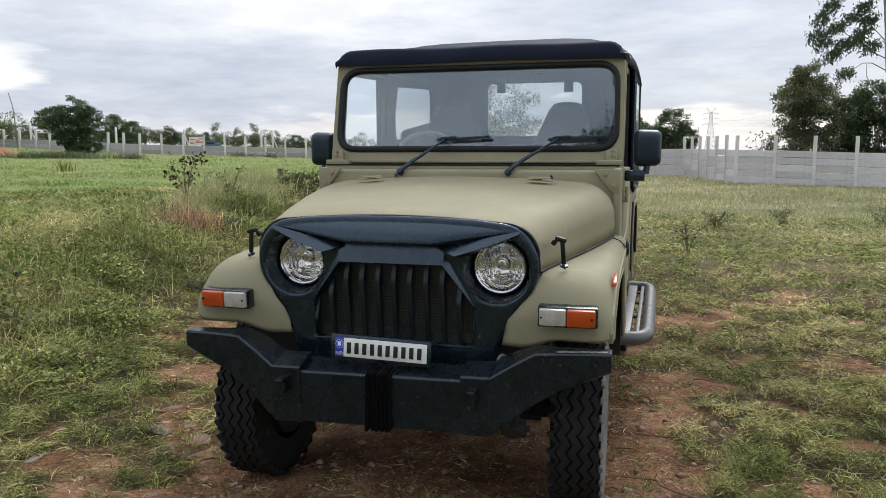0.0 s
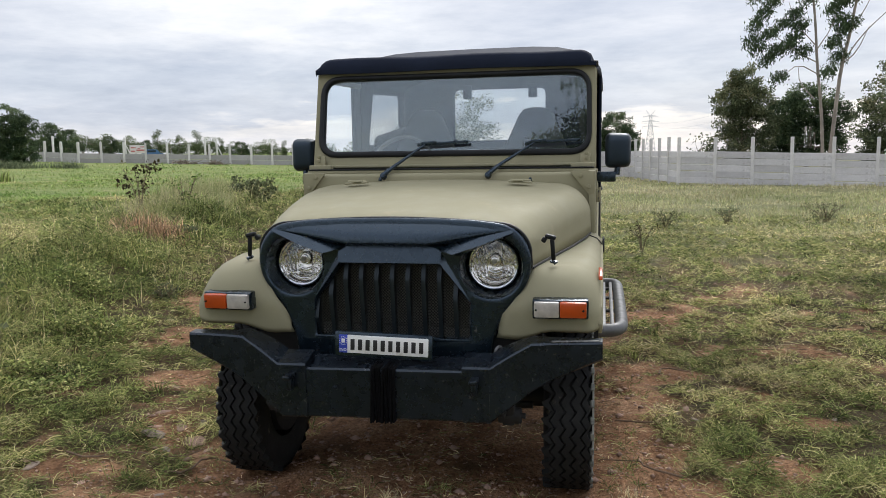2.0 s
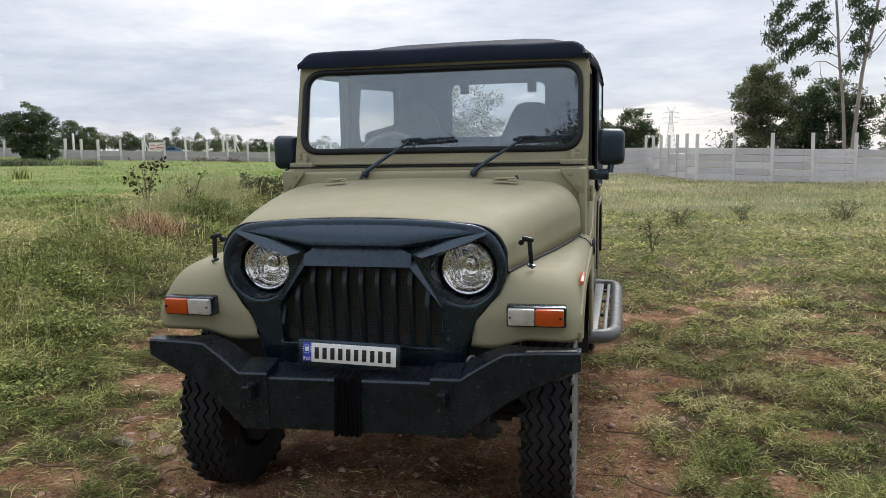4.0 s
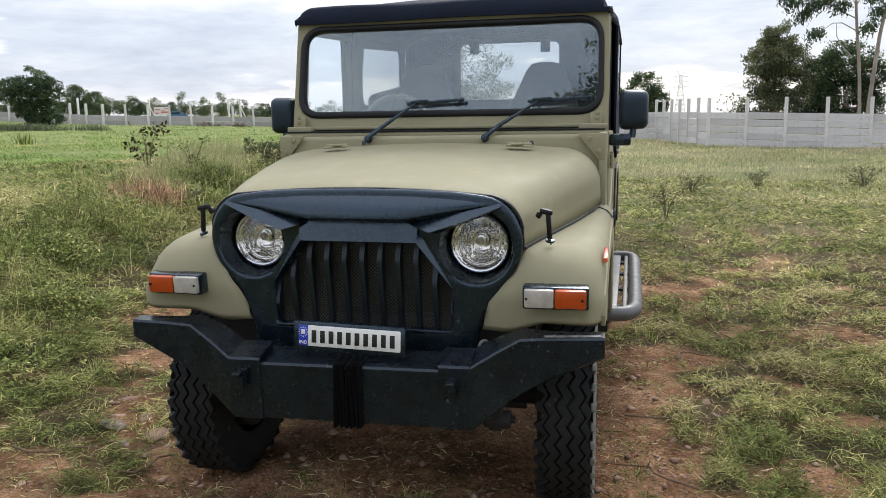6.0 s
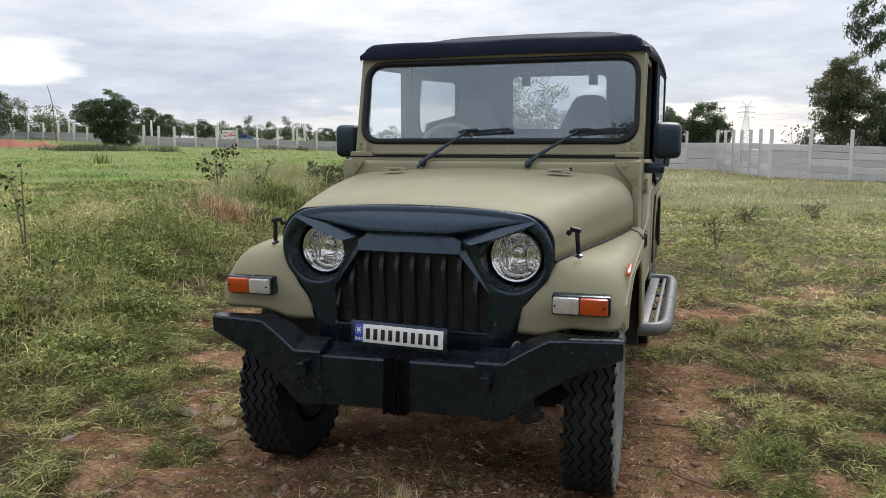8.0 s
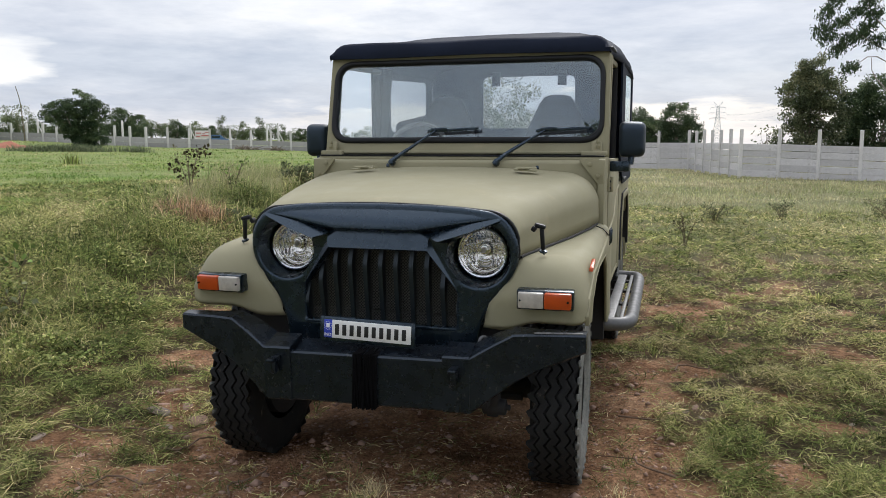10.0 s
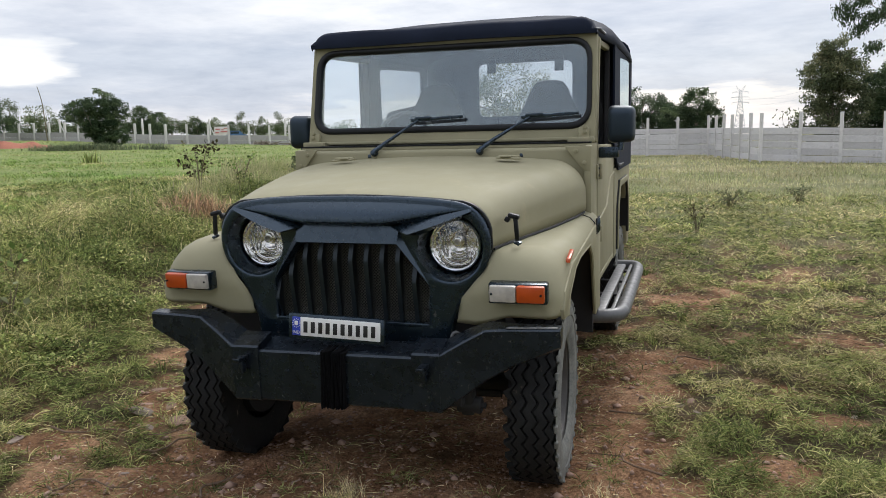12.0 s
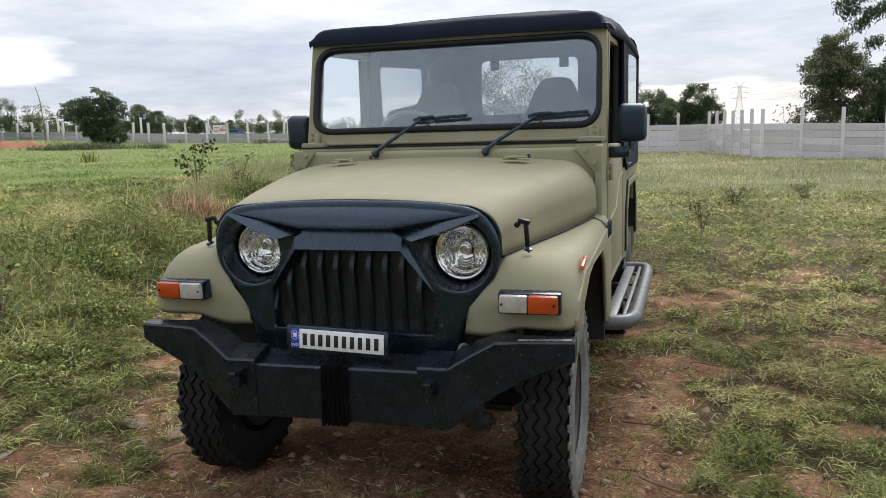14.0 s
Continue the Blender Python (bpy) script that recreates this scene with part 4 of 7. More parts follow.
# the right end sits lower than the left one and reaches further
for s, xi, xb, xe, dz in ((-1, 0.288, 0.399, 0.820, 0.0), (1, 0.324, 0.425, 0.834, -0.014)):
    bm = beam([(s * xi, -0.205, 0.607, 0.392, 0.11, 0.028), (s * xb, -0.205, 0.607, 0.392, 0.11, 0.028)])
    bump_part("step_block", bev(bm, 0.004, 1), BUMPER_BLACK)
    bm = beam([(s * xb, -0.203, 0.604, 0.394, 0.12, 0.028), (s * (xb + 0.575) / 2, -0.170, 0.652 + dz / 2, 0.452 + dz / 2, 0.115, 0.022), (s * 0.575, -0.140, 0.696 + dz, 0.512 + dz, 0.09, 0.012), (s * 0.66, -0.131, 0.700 + dz, 0.560 + dz, 0.065, 0.006), (s * xe, -0.112, 0.700 + dz, 0.632 + dz, 0.05, 0.004)])
    bump_part("bumper_wing", bev(bm, 0.003, 1), BUMPER_BLACK)
    # hooks stand out of the face
    lx = s * (xi + xb) / 2
    bm = box((lx, -0.236, 0.565), (0.030, 0.065, 0.016), (0, 0, 0), r=0.004)
    bm = box((lx, -0.228, 0.535), (0.022, 0.030, 0.05), (0, 0, 0), r=0.004, bm=bm)
    bump_part("tow_lug", bm, BUMPER_BLACK)
    bump_part("bolt", cyl((s * 0.17, -0.196, 0.515), (s * 0.17, -0.206, 0.515), 0.009, n=8, bevel=0.002), BUMPER_BLACK)
bump_part("scuffed_edge", box((0.735, -0.110, 0.6885), (0.175, 0.016, 0.004), (0, 0, 7), r=0.0015), SCUFF, "bare scuffed metal edge")
# strap wound round the middle
g0 = random.Random(5)
for k in range(13):
    bm = box((-0.026 + k * 0.0075, -0.135 - 0.002 * g0.random(), 0.493), (0.0062, 0.158 + 0.010 * g0.random(), 0.212 + 0.010 * g0.random()), (0, g0.uniform(-3.2, 3.2), g0.uniform(-2, 2)), r=0.0025, seg=1)
    bump_part("strap", bm, WEBBING, "frayed black webbing wound round the beam")
bump_part("tow_eye", tube([(0.445 + 0.014 * math.cos(a), -0.06 + 0.012 * math.cos(a), 0.622 + 0.028 * math.sin(a)) for a in (2 * math.pi * k / 16 for k in range(17))], 0.006, 8), STEEL)

# ---- wheels ----
def wheel_parts(root, s):
    W = 0.090
    prof = [(-W + 0.012, 0.215), (-W - 0.004, 0.255), (-W - 0.006, 0.30), (-W + 0.004, 0.345), (-W + 0.016, 0.358), (0, 0.360), (W - 0.016, 0.358), (W - 0.004, 0.345), (W + 0.006, 0.30), (W + 0.004, 0.255), (W - 0.012, 0.215)]
    n = 56
    rings = [[(x, r * math.cos(q), r * math.sin(q)) for x, r in prof] for q in (2 * math.pi * k / n for k in range(n + 1))]
    bm = loft(rings, closed_ring=False, caps=False)
    bmesh.ops.remove_doubles(bm, verts=bm.verts, dist=1e-5)
    tyre = part("tyre", bm, TYRE, root, "worn all-terrain tyre", at=(0, 0, 0))
    # zigzag ribs of the tread
    verts, faces = [], []
    m = 140
    for c, w, ph, depth in ((-0.077, 0.030, 0, 0.011), (-0.0405, 0.0335, 0, 0.011), (0.0, 0.0335, 0, 0.011), (0.0405, 0.0335, 0, 0.011), (0.077, 0.030, 0, 0.011)):
        base = len(verts)
        for k in range(m):
            q = 2 * math.pi * k / m
            zig = 0.0105 * (-1, 0, 1, 0)[(k + ph) % 4]
            lo, hi = c - w / 2 + zig, c + w / 2 + zig
            if abs(c) > 0.07 and (k // 2) % 2:
                if c < 0:
                    lo += 0.017
                else:
                    hi -= 0.017
            for x, r in ((lo, 0.352), (lo + 0.002, 0.363 + depth), (hi - 0.002, 0.363 + depth), (hi, 0.352)):
                verts.append((x, r * math.cos(q), r * math.sin(q)))
        for k in range(m):
            a, b = base + 4 * k, base + 4 * ((k + 1) % m)
            faces += [(a + j, b + j, b + j + 1, a + j + 1) for j in range(3)]
    me = bpy.data.meshes.new("tread")
    me.from_pydata(verts, [], faces)
    me.materials.append(TYRE)
    t = new("tread", me)
    t.parent = tyre
    t["label"] = "zigzag tread ribs"
    # dusty outer sidewall ring with ribs
    side = []
    for k in range(n + 1):
        q = 2 * math.pi * k / n
        row = []
        for x, r in ((W - 0.010, 0.205), (W + 0.006, 0.235), (W + 0.011, 0.262), (W + 0.0095, 0.30), (W + 0.013, 0.304), (W + 0.010, 0.335), (W + 0.004, 0.362)):
            row.append((s * x, r * math.cos(q), r * math.sin(q)))
        side.append(row)
    bm = loft(side, closed_ring=False, caps=False)
    bmesh.ops.remove_doubles(bm, verts=bm.verts, dist=1e-5)
    part("sidewall", bm, TYRE_SIDE, tyre, "grey dusty sidewall", at=(0, 0, 0))
    lugs = None
    for k in range(35):
        q = 2 * math.pi * (k + 0.25) / 35
        b2 = box((s * (W + 0.002), 0, 0.352), (0.016, 0.030, 0.030), (0, s * 14, 0), r=0.004, seg=1)
        bmesh.ops.transform(b2, matrix=Matrix.Rotation(q, 4, "X"), verts=b2.verts)
        lugs = join(lugs, b2)
    lug = part("shoulder", lugs, TYRE_SIDE, tyre, "dusty shoulder lugs", at=(0, 0, 0))
    tagged(lug, "dusty shoulder lugs", kind="stuff")
    rimp = [(0.078, 0.215), (0.070, 0.198), (0.030, 0.190), (0.020, 0.165), (0.035, 0.13), (0.040, 0.075), (0.060, 0.065), (0.062, 0.0)]
    rings = [[(s * x, r * math.cos(q), r * math.sin(q)) for x, r in rimp] for q in (2 * math.pi * k / 40 for k in range(41))]
    bm = loft(rings, closed_ring=False, caps=False)
    bmesh.ops.remove_doubles(bm, verts=bm.verts, dist=1e-5)
    rim = part("rim", bm, RIM_DARK, root, "dusty grey steel rim", at=(0, 0, 0))
    for k in range(6):
        q = 2 * math.pi * k / 6
        part("wheel_nut", cyl((s * 0.035, 0.1 * math.cos(q), 0.1 * math.sin(q)), (s * 0.06, 0.1 * math.cos(q), 0.1 * math.sin(q)), 0.012, n=6), STEEL, rim, at=(0, 0, 0))
    part("brake_drum", cyl((-s * 0.09, 0, 0), (s * 0.03, 0, 0), 0.19, n=24), BLACK_MATTE, root, at=(0, 0, 0))


AXLE_F, AXLE_R = 0.36, 2.79
for y in (AXLE_F, AXLE_R):
    for s in (-1, 1):
        wh = new("wheel")
        wh.parent = jeep
        wh.location = Vector((s * 0.690, y, 0.322 - (0.018 if s < 0 else 0))) - jeep.location
        wheel_parts(wh, s)
        if y == AXLE_F:
            wh.rotation_euler = (0, 0, radians(2.0))
part("front_axle", tube([(-0.6, AXLE_F, 0.32), (0.6, AXLE_F, 0.33)], 0.045, 12), BLACK_MATTE, jeep)
part("differential", ball((0.25, AXLE_F, 0.33), 0.115, (0.9, 1, 1)), BLACK_MATTE, jeep)
part("track_rod", tube([(-0.55, AXLE_F - 0.16, 0.33), (0.55, AXLE_F - 0.16, 0.34)], 0.016, 8), BLACK_MATTE, jeep)
for s in (-1, 1):
    part("leaf_spring", box((s * 0.44, AXLE_F, 0.40), (0.06, 0.9, 0.04)), BLACK_MATTE, jeep)
    shk = part("spring_shackle", box((s * 0.475, -0.02, 0.425), (0.05, 0.055, 0.19), (8, 0, 0), r=0.01), BLACK_MATTE, jeep)
    part("spring_eye", cyl((s * 0.435, -0.01, 0.365), (s * 0.525, -0.01, 0.365), 0.032, n=14, bevel=0.006), BLACK_MATTE, shk)
    part("bolt", cyl((s * 0.42, -0.01, 0.365), (s * 0.54, -0.01, 0.365), 0.012, n=8), BLACK_MATTE, shk)
    part("chassis_rail", box((s * 0.36, 1.6, 0.50), (0.09, 3.3, 0.13)), BLACK_MATTE, jeep)
part("rear_axle", tube([(-0.6, AXLE_R, 0.32), (0.6, AXLE_R, 0.33)], 0.045, 12), BLACK_MATTE, jeep)
part("engine_sump", box((0, 0.75, 0.60), (0.5, 0.8, 0.36), r=0.03), BLACK_MATTE, jeep)
# unseen plate added to keep light from above off the ground
part("under_shield", box((0, 0.66, 0.412), (0.80, 1.20, 0.012), r=0.003), BLACK_MATTE, jeep)
part("gearbox", box((0.05, 1.5, 0.5), (0.4, 0.9, 0.25), r=0.04), BLACK_MATTE, jeep)

# ---- body ----
part("floor_pan", box((0, 2.3, 0.62), (1.5, 2.4, 0.06)), BLACK_MATTE, jeep)
part("bulkhead", box((0, 1.20, 0.95), (1.5, 0.06, 0.60)), TRIM_GREY, jeep)
for s in (-1, 1):
    # door and side panels
    scut = prism([(1.10, 0.50), (1.335, 0.50), (1.335, 1.300), (1.10, 1.285)], s * 0.755, s * 0.79, "x", r=0.006)
    part("scuttle_side", scut, PAINT, jeep)
    door = prism([(1.345, 0.56), (2.20, 0.56), (2.20, 1.27), (1.345, 1.285)], s * 0.752, s * 0.795, "x", r=0.008)
    door = part("door", door, PAINT, jeep, "flat khaki side door")
    part("door_rib", tube([(s * 0.797, 1.40, 0.90), (s * 0.797, 1.75, 0.93), (s * 0.797, 1.95, 1.08), (s * 0.797, 2.17, 1.10)], 0.006, 6), PAINT, door)
    # dark strip stands in for the shaded gap at the door's front edge
    part("door_seal", box((s * 0.770, 1.340, 0.92), (0.035, 0.012, 0.74), r=0.001), BLACK_MATTE, door, "dark strip for the shaded door gap")
    for z in (0.83, 1.15):
        hg = part("door_hinge", box((s * 0.799, 1.372, z), (0.016, 0.045, 0.062), r=0.004), PAINT, door)
        part("hinge_plate", box((s * 0.794, 1.312, z), (0.016, 0.040, 0.072), r=0.004), PAINT, hg)
        part("hinge_barrel", cyl((s * 0.808, 1.342, z - 0.04), (s * 0.808, 1.342, z + 0.04), 0.010, n=10, bevel=0.002), PAINT, hg)
        for dz in (-0.018, 0.018):
            part("bolt", cyl((s * 0.800, 1.312, z + dz), (s * 0.806, 1.312, z + dz), 0.007, n=8, bevel=0.002), BLACK_MATTE, hg)
    part("door_sill", box((s * 0.792, 1.77, 0.585), (0.012, 0.84, 0.03), r=0.004), PAINT, door)
    part("door_post", box((s * 0.775, 1.41, 1.55), (0.03, 0.035, 0.56), (-10, 0, 0), r=0.004), PAINT, door)
    part("door_post_rear", box((s * 0.765, 2.06, 1.545), (0.03, 0.035, 0.55), r=0.004), BLACK_MATTE, door)
    part("door_top_rail", box((s * 0.762, 1.76, 1.820), (0.03, 0.62, 0.03), (1.5, 0, 0), r=0.004), PAINT, door)
    tub = prism([(2.21, 0.56), (2.37, 0.56), (2.39, 0.84), (2.51, 0.98), (3.05, 0.98), (3.19, 0.84), (3.23, 0.50), (3.42, 0.50), (3.42, 1.12), (2.21, 1.12)], s * 0.755, s * 0.80, "x", r=0.008)
    part("rear_quarter", tub, PAINT, jeep)
    arch = [(2.33, 0.60), (2.35, 0.87), (2.48, 1.03), (3.07, 1.03), (3.22, 0.87), (3.26, 0.60), (3.22, 0.60), (3.18, 0.85), (3.05, 0.99), (2.50, 0.99), (2.39, 0.85), (2.37, 0.60)]
    flare = part("rear_arch_flare", prism(arch, s * 0.810, s * 0.817, "x", r=0.002), PAINT, jeep)
    part("arch_liner", prism(arch, s * 0.60, s * 0.810, "x"), BLACK_MATTE, flare, "black wheel arch liner")
for k in range(4):
    part("vent_slat", box((0.833, 0.985 + 0.026 * k, 0.915), (0.008, 0.012, 0.062), (0, 0, 25), r=0.002), BLACK, jeep)
part("air_vent", box((0.831, 1.024, 0.915), (0.006, 0.12, 0.075), r=0.002), BLACK_MATTE, jeep)
# joint between the front and rear pieces of each wing
for s in (-1, 1):
    part("wing_joint", tube([(s * 0.765, 0.975, 0.9685), (s * 0.80, 0.975, 0.955), (s * 0.822, 0.975, 0.930), (s * 0.8315, 0.975, 0.885)], 0.0025, 6), BLACK_MATTE, jeep)
part("tailgate", box((0, 3.40, 0.85), (1.5, 0.04, 0.55), r=0.01), PAINT, jeep)

# ---- canvas top ----
top = new("canvas_top")
top.parent = jeep
top.location = -jeep.location
rings = []
for y, zt, w, zs in ((1.36, 1.915, 0.772, 1.85), (1.39, 1.925, 0.775, 1.85), (1.6, 1.958, 0.785, 1.84), (1.9, 2.01, 0.80, 1.84), (2.15, 2.052, 0.815, 1.84), (2.22, 2.056, 0.818, 1.84), (2.8, 2.045, 0.82, 1.84), (3.3, 2.03, 0.82, 1.84), (3.42, 2.0, 0.81, 1.84)):
    pts = []
    n = 14
    for k in range(n + 1):
        q = math.pi * k / n
        cx, sz = math.cos(q), math.sin(q)
        ex = 0.5
        pts.append((w * math.copysign(abs(cx) ** ex, cx), y, zs + (zt - zs) * (sz ** 0.8) + 0.004 * math.sin(5 * q + y * 7)))
    rings.append(pts)
roof = part("roof_canvas", loft(rings, closed_ring=False, caps=False), CANVAS, top, "black canvas roof", angle=60)
so = roof.modifiers.new("thick", "SOLIDIFY"); so.thickness = 0.012
# front flap folded over the windscreen frame
rings = []
for k in range(61):
    x = -0.785 + 1.57 * k / 60
    e = min(1.0, max(0.0, (abs(x) - 0.69) / 0.095))
    zt = 1.846 + 0.082 * math.sqrt(1 - e * e) + 0.003 * math.sin(x * 9) * (1 - e)
    zb = 1.846 - 0.006 + 0.003 * math.sin(x * 5 + 1)
    rings.append([(x, 1.42, zt), (x, 1.372, zt - 0.004), (x, 1.350, zt - 0.020), (x, 1.338, zb + 0.02), (x, 1.340, zb), (x, 1.42, zb + 0.004)])
part("front_flap", loft(rings), CANVAS, top, "black canvas flap", angle=50)
for s in (-1, 1):
    for k in range(5):
        part("stud", cyl((s * 0.770, 1.45 + 0.055 * k, 1.868), (s * 0.796, 1.45 + 0.055 * k, 1.865), 0.007, n=8), STEEL, top)
    win = [rounded([(2.05, 1.27), (2.05, 1.85), (3.40, 1.87), (3.40, 1.10), (2.35, 1.10)], 0.02), rounded([(2.40, 1.44), (2.38, 1.80), (3.26, 1.84), (3.26, 1.48)], 0.05)]
    bm = plate(win, 0.012, 0.0, 0.0)
    rot = Matrix(((0, s * -1.0, 0, s * 0.812), (1, 0, 0, 0), (0, 0, 1, 0), (0, 0, 0, 1)))
    bmesh.ops.transform(bm, matrix=rot, verts=bm.verts)
    sidec = part("side_canvas", bm, CANVAS, top, "black canvas side with clear window")
    bm = plate([rounded([(2.39, 1.43), (2.37, 1.81), (3.27, 1.85), (3.27, 1.47)], 0.05)], 0.002, 0.0, 0.005)
    bmesh.ops.transform(bm, matrix=rot, verts=bm.verts)
    ob = part("window_film", bm, CLEAR_FILM, sidec, smooth=False)
    ob.visible_shadow = False
    for k in range(7):
        part("stud", cyl((s * 0.81, 2.30 + 0.05 * k, 1.13 + 0.02 * (k == 0)), (s * 0.822, 2.30 + 0.05 * k, 1.13), 0.008, n=8), STEEL, sidec)
back = [rounded([(-0.80, 1.10), (0.80, 1.10), (0.80, 2.012), (-0.80, 2.012)], [0.05, 0.05, 0.12, 0.12]), rounded([(-0.37, 1.475), (0.37, 1.475), (0.37, 1.885), (-0.37, 1.885)], 0.05)]
bm = plate(back, 0.012, 0.0, 3.405)
rear = part("rear_canvas", bm, CANVAS, top, "black canvas back with clear window")
ob = part("window_film", plate([rounded([(-0.38, 1.465), (0.38, 1.465), (0.38, 1.895), (-0.38, 1.895)], 0.05)], 0.002, 0, 3.41), CLEAR_FILM, rear, smooth=False)
ob.visible_shadow = False
for x in (-0.26, 0.27):
    part("strap_end", box((x, 3.39, 1.865), (0.07, 0.01, 0.11), r=0.004), CANVAS, rear)

part("header_rail", box((0, 1.415, 1.872), (1.50, 0.05, 0.06), r=0.01), BLACK_MATTE, top)

# ---- side steps ----
for s in (1,):
    st = new("side_step")
    st.parent = jeep
    st.location = -jeep.location
    st["label"] = "grey tubular side step"
    z = 0.450
    part("rail", tube([(s * 0.74, 1.12, z), (s * 0.87, 1.12, z), (s * 0.932, 1.19, z), (s * 0.935, 1.40, z), (s * 0.935, 2.30, z), (s * 0.932, 2.53, z), (s * 0.89, 2.60, z), (s * 0.74, 2.60, z)], 0.035, 14, smooth_steps=2), STEEL, st)
    for x, w in ((0.822, 0.058), (0.884, 0.022)):
        part("tread_bar", box((s * x, 1.86, z + 0.008), (w, 1.36, 0.02), r=0.006), STEEL, st)
    for y in (1.32, 1.72, 2.12, 2.46):
        part("cross_bracket", box((s * 0.84, y, z - 0.016), (0.22, 0.05, 0.014), r=0.004), BLACK_MATTE, st)

# ---- door mirrors ----
for s in (-1, 1):
    m = new("door_mirror")
    m.parent = jeep
    m.location = -jeep.location
    m["label"] = "black plastic door mirror"
    x0 = s * (0.905 if s > 0 else 0.885)
    rings = []
    for y, k in ((1.33, 0.55), (1.335, 0.78), (1.35, 0.92), (1.38, 1.0), (1.41, 1.0), (1.42, 0.96)):
        o = rounded([(x0 - 0.068 * k, 1.385 - 0.095 * k), (x0 + 0.068 * k, 1.385 - 0.09 * k), (x0 + 0.068 * k, 1.385 + 0.09 * k), (x0 - 0.068 * k, 1.385 + 0.095 * k)], 0.035 * k, 5)
        rings.append([(x, y, z) for x, z in o])
    part("housing", loft(rings), BLACK_GRAIN, m, angle=50)
    part("mirror_glass", box((x0, 1.424, 1.385), (0.11, 0.004, 0.155), r=0.002), CHROME, m)
    part("stalk", tube([(x0, 1.38, 1.30), (x0 - s * 0.005, 1.375, 1.255)], 0.016, 10), BLACK, m)
    part("bracket", box((s * 0.845, 1.375, 1.245), (0.10, 0.05, 0.055), r=0.008), BLACK, m)

# ---- cabin ----
part("dashboard", box((0, 1.40, 1.26), (1.45, 0.24, 0.20), (8, 0, 0), r=0.04, seg=3), TRIM_GREY, jeep)
# rim grey is lighter than the trim to hold the light on it
WHEEL_RIM = mat("lit_grey_rim", (0.24, 0.235, 0.22), 0.45, blotch=0.15, blotch_scale=20)
wheel_c = Vector((-0.37, 1.66, 1.315))
rim_pts = [wheel_c + Vector((0.185 * math.cos(a), 0.185 * math.sin(a) * 0.42, 0.185 * math.sin(a) * 0.91)) for a in (2 * math.pi * k / 28 for k in range(29))]
sw = part("steering_wheel", tube(rim_pts, 0.013, 8), WHEEL_RIM, jeep)
part("hub", ball(tuple(wheel_c + Vector((0, -0.02, -0.01))), 0.06, (1, 0.5, 1)), TRIM_GREY, sw)
for a in (0.2, 2.94, 4.71):
    part("spoke", tube([tuple(wheel_c), tuple(wheel_c + Vector((0.18 * math.cos(a), 0.18 * math.sin(a) * 0.42, 0.18 * math.sin(a) * 0.91)))], 0.012, 6), TRIM_GREY, sw)
part("column", tube([tuple(wheel_c), (-0.37, 1.45, 1.25)], 0.03, 8), TRIM_GREY, sw)
for x in (-0.35, 0.39):
    seat = new("front_seat")
    seat.parent = jeep
    seat.location = -jeep.location
    seat["label"] = "grey fabric high-back seat"
    part("cushion", box((x, 1.95, 0.92), (0.46, 0.48, 0.16), (4, 0, 0), r=0.05, seg=3), SEAT, seat)
    rings = []
    for z, w, d in ((0.95, 0.23, 0.05), (1.15, 0.24, 0.055), (1.35, 0.225, 0.05), (1.45, 0.19, 0.045), (1.55, 0.145, 0.042), (1.62, 0.115, 0.04), (1.66, 0.085, 0.032), (1.672, 0.04, 0.02)):
        yc = 2.12 + (z - 0.95) * 0.22
        rings.append([(x + w * math.copysign(abs(math.cos(a)) ** 0.6, math.cos(a)), yc + d * math.copysign(abs(math.sin(a)) ** 0.6, math.sin(a)), z) for a in (2 * math.pi * k / 20 for k in range(20))])
    part("backrest", loft(rings), SEAT, seat, angle=60)
part("rear_bench", box((0, 2.95, 1.12), (1.30, 0.35, 0.55), (8, 0, 0), r=0.08, seg=3), SEAT, jeep)
part("side_bench_back", box((-0.70, 2.80, 1.33), (0.10, 0.95, 0.46), (6, 0, 0), r=0.045, seg=3), SEAT, jeep, "grey side bench backrest")
for s in (-1, 1):
    part("roof_pillar", tube([(s * 0.74, 2.12, 0.7), (s * 0.74, 2.10, 1.84), (s * 0.70, 2.10, 1.93)], 0.025, 8), BLACK_MATTE, jeep)
    part("seat_belt", box((s * 0.70, 2.02, 1.55), (0.05, 0.004, 0.60), (18, s * -12, 0), r=0), BLACK_MATTE, jeep)
part("roof_bow", tube([(-0.70, 2.10, 1.93), (0.70, 2.10, 1.93)], 0.02, 8), BLACK_MATTE, jeep)

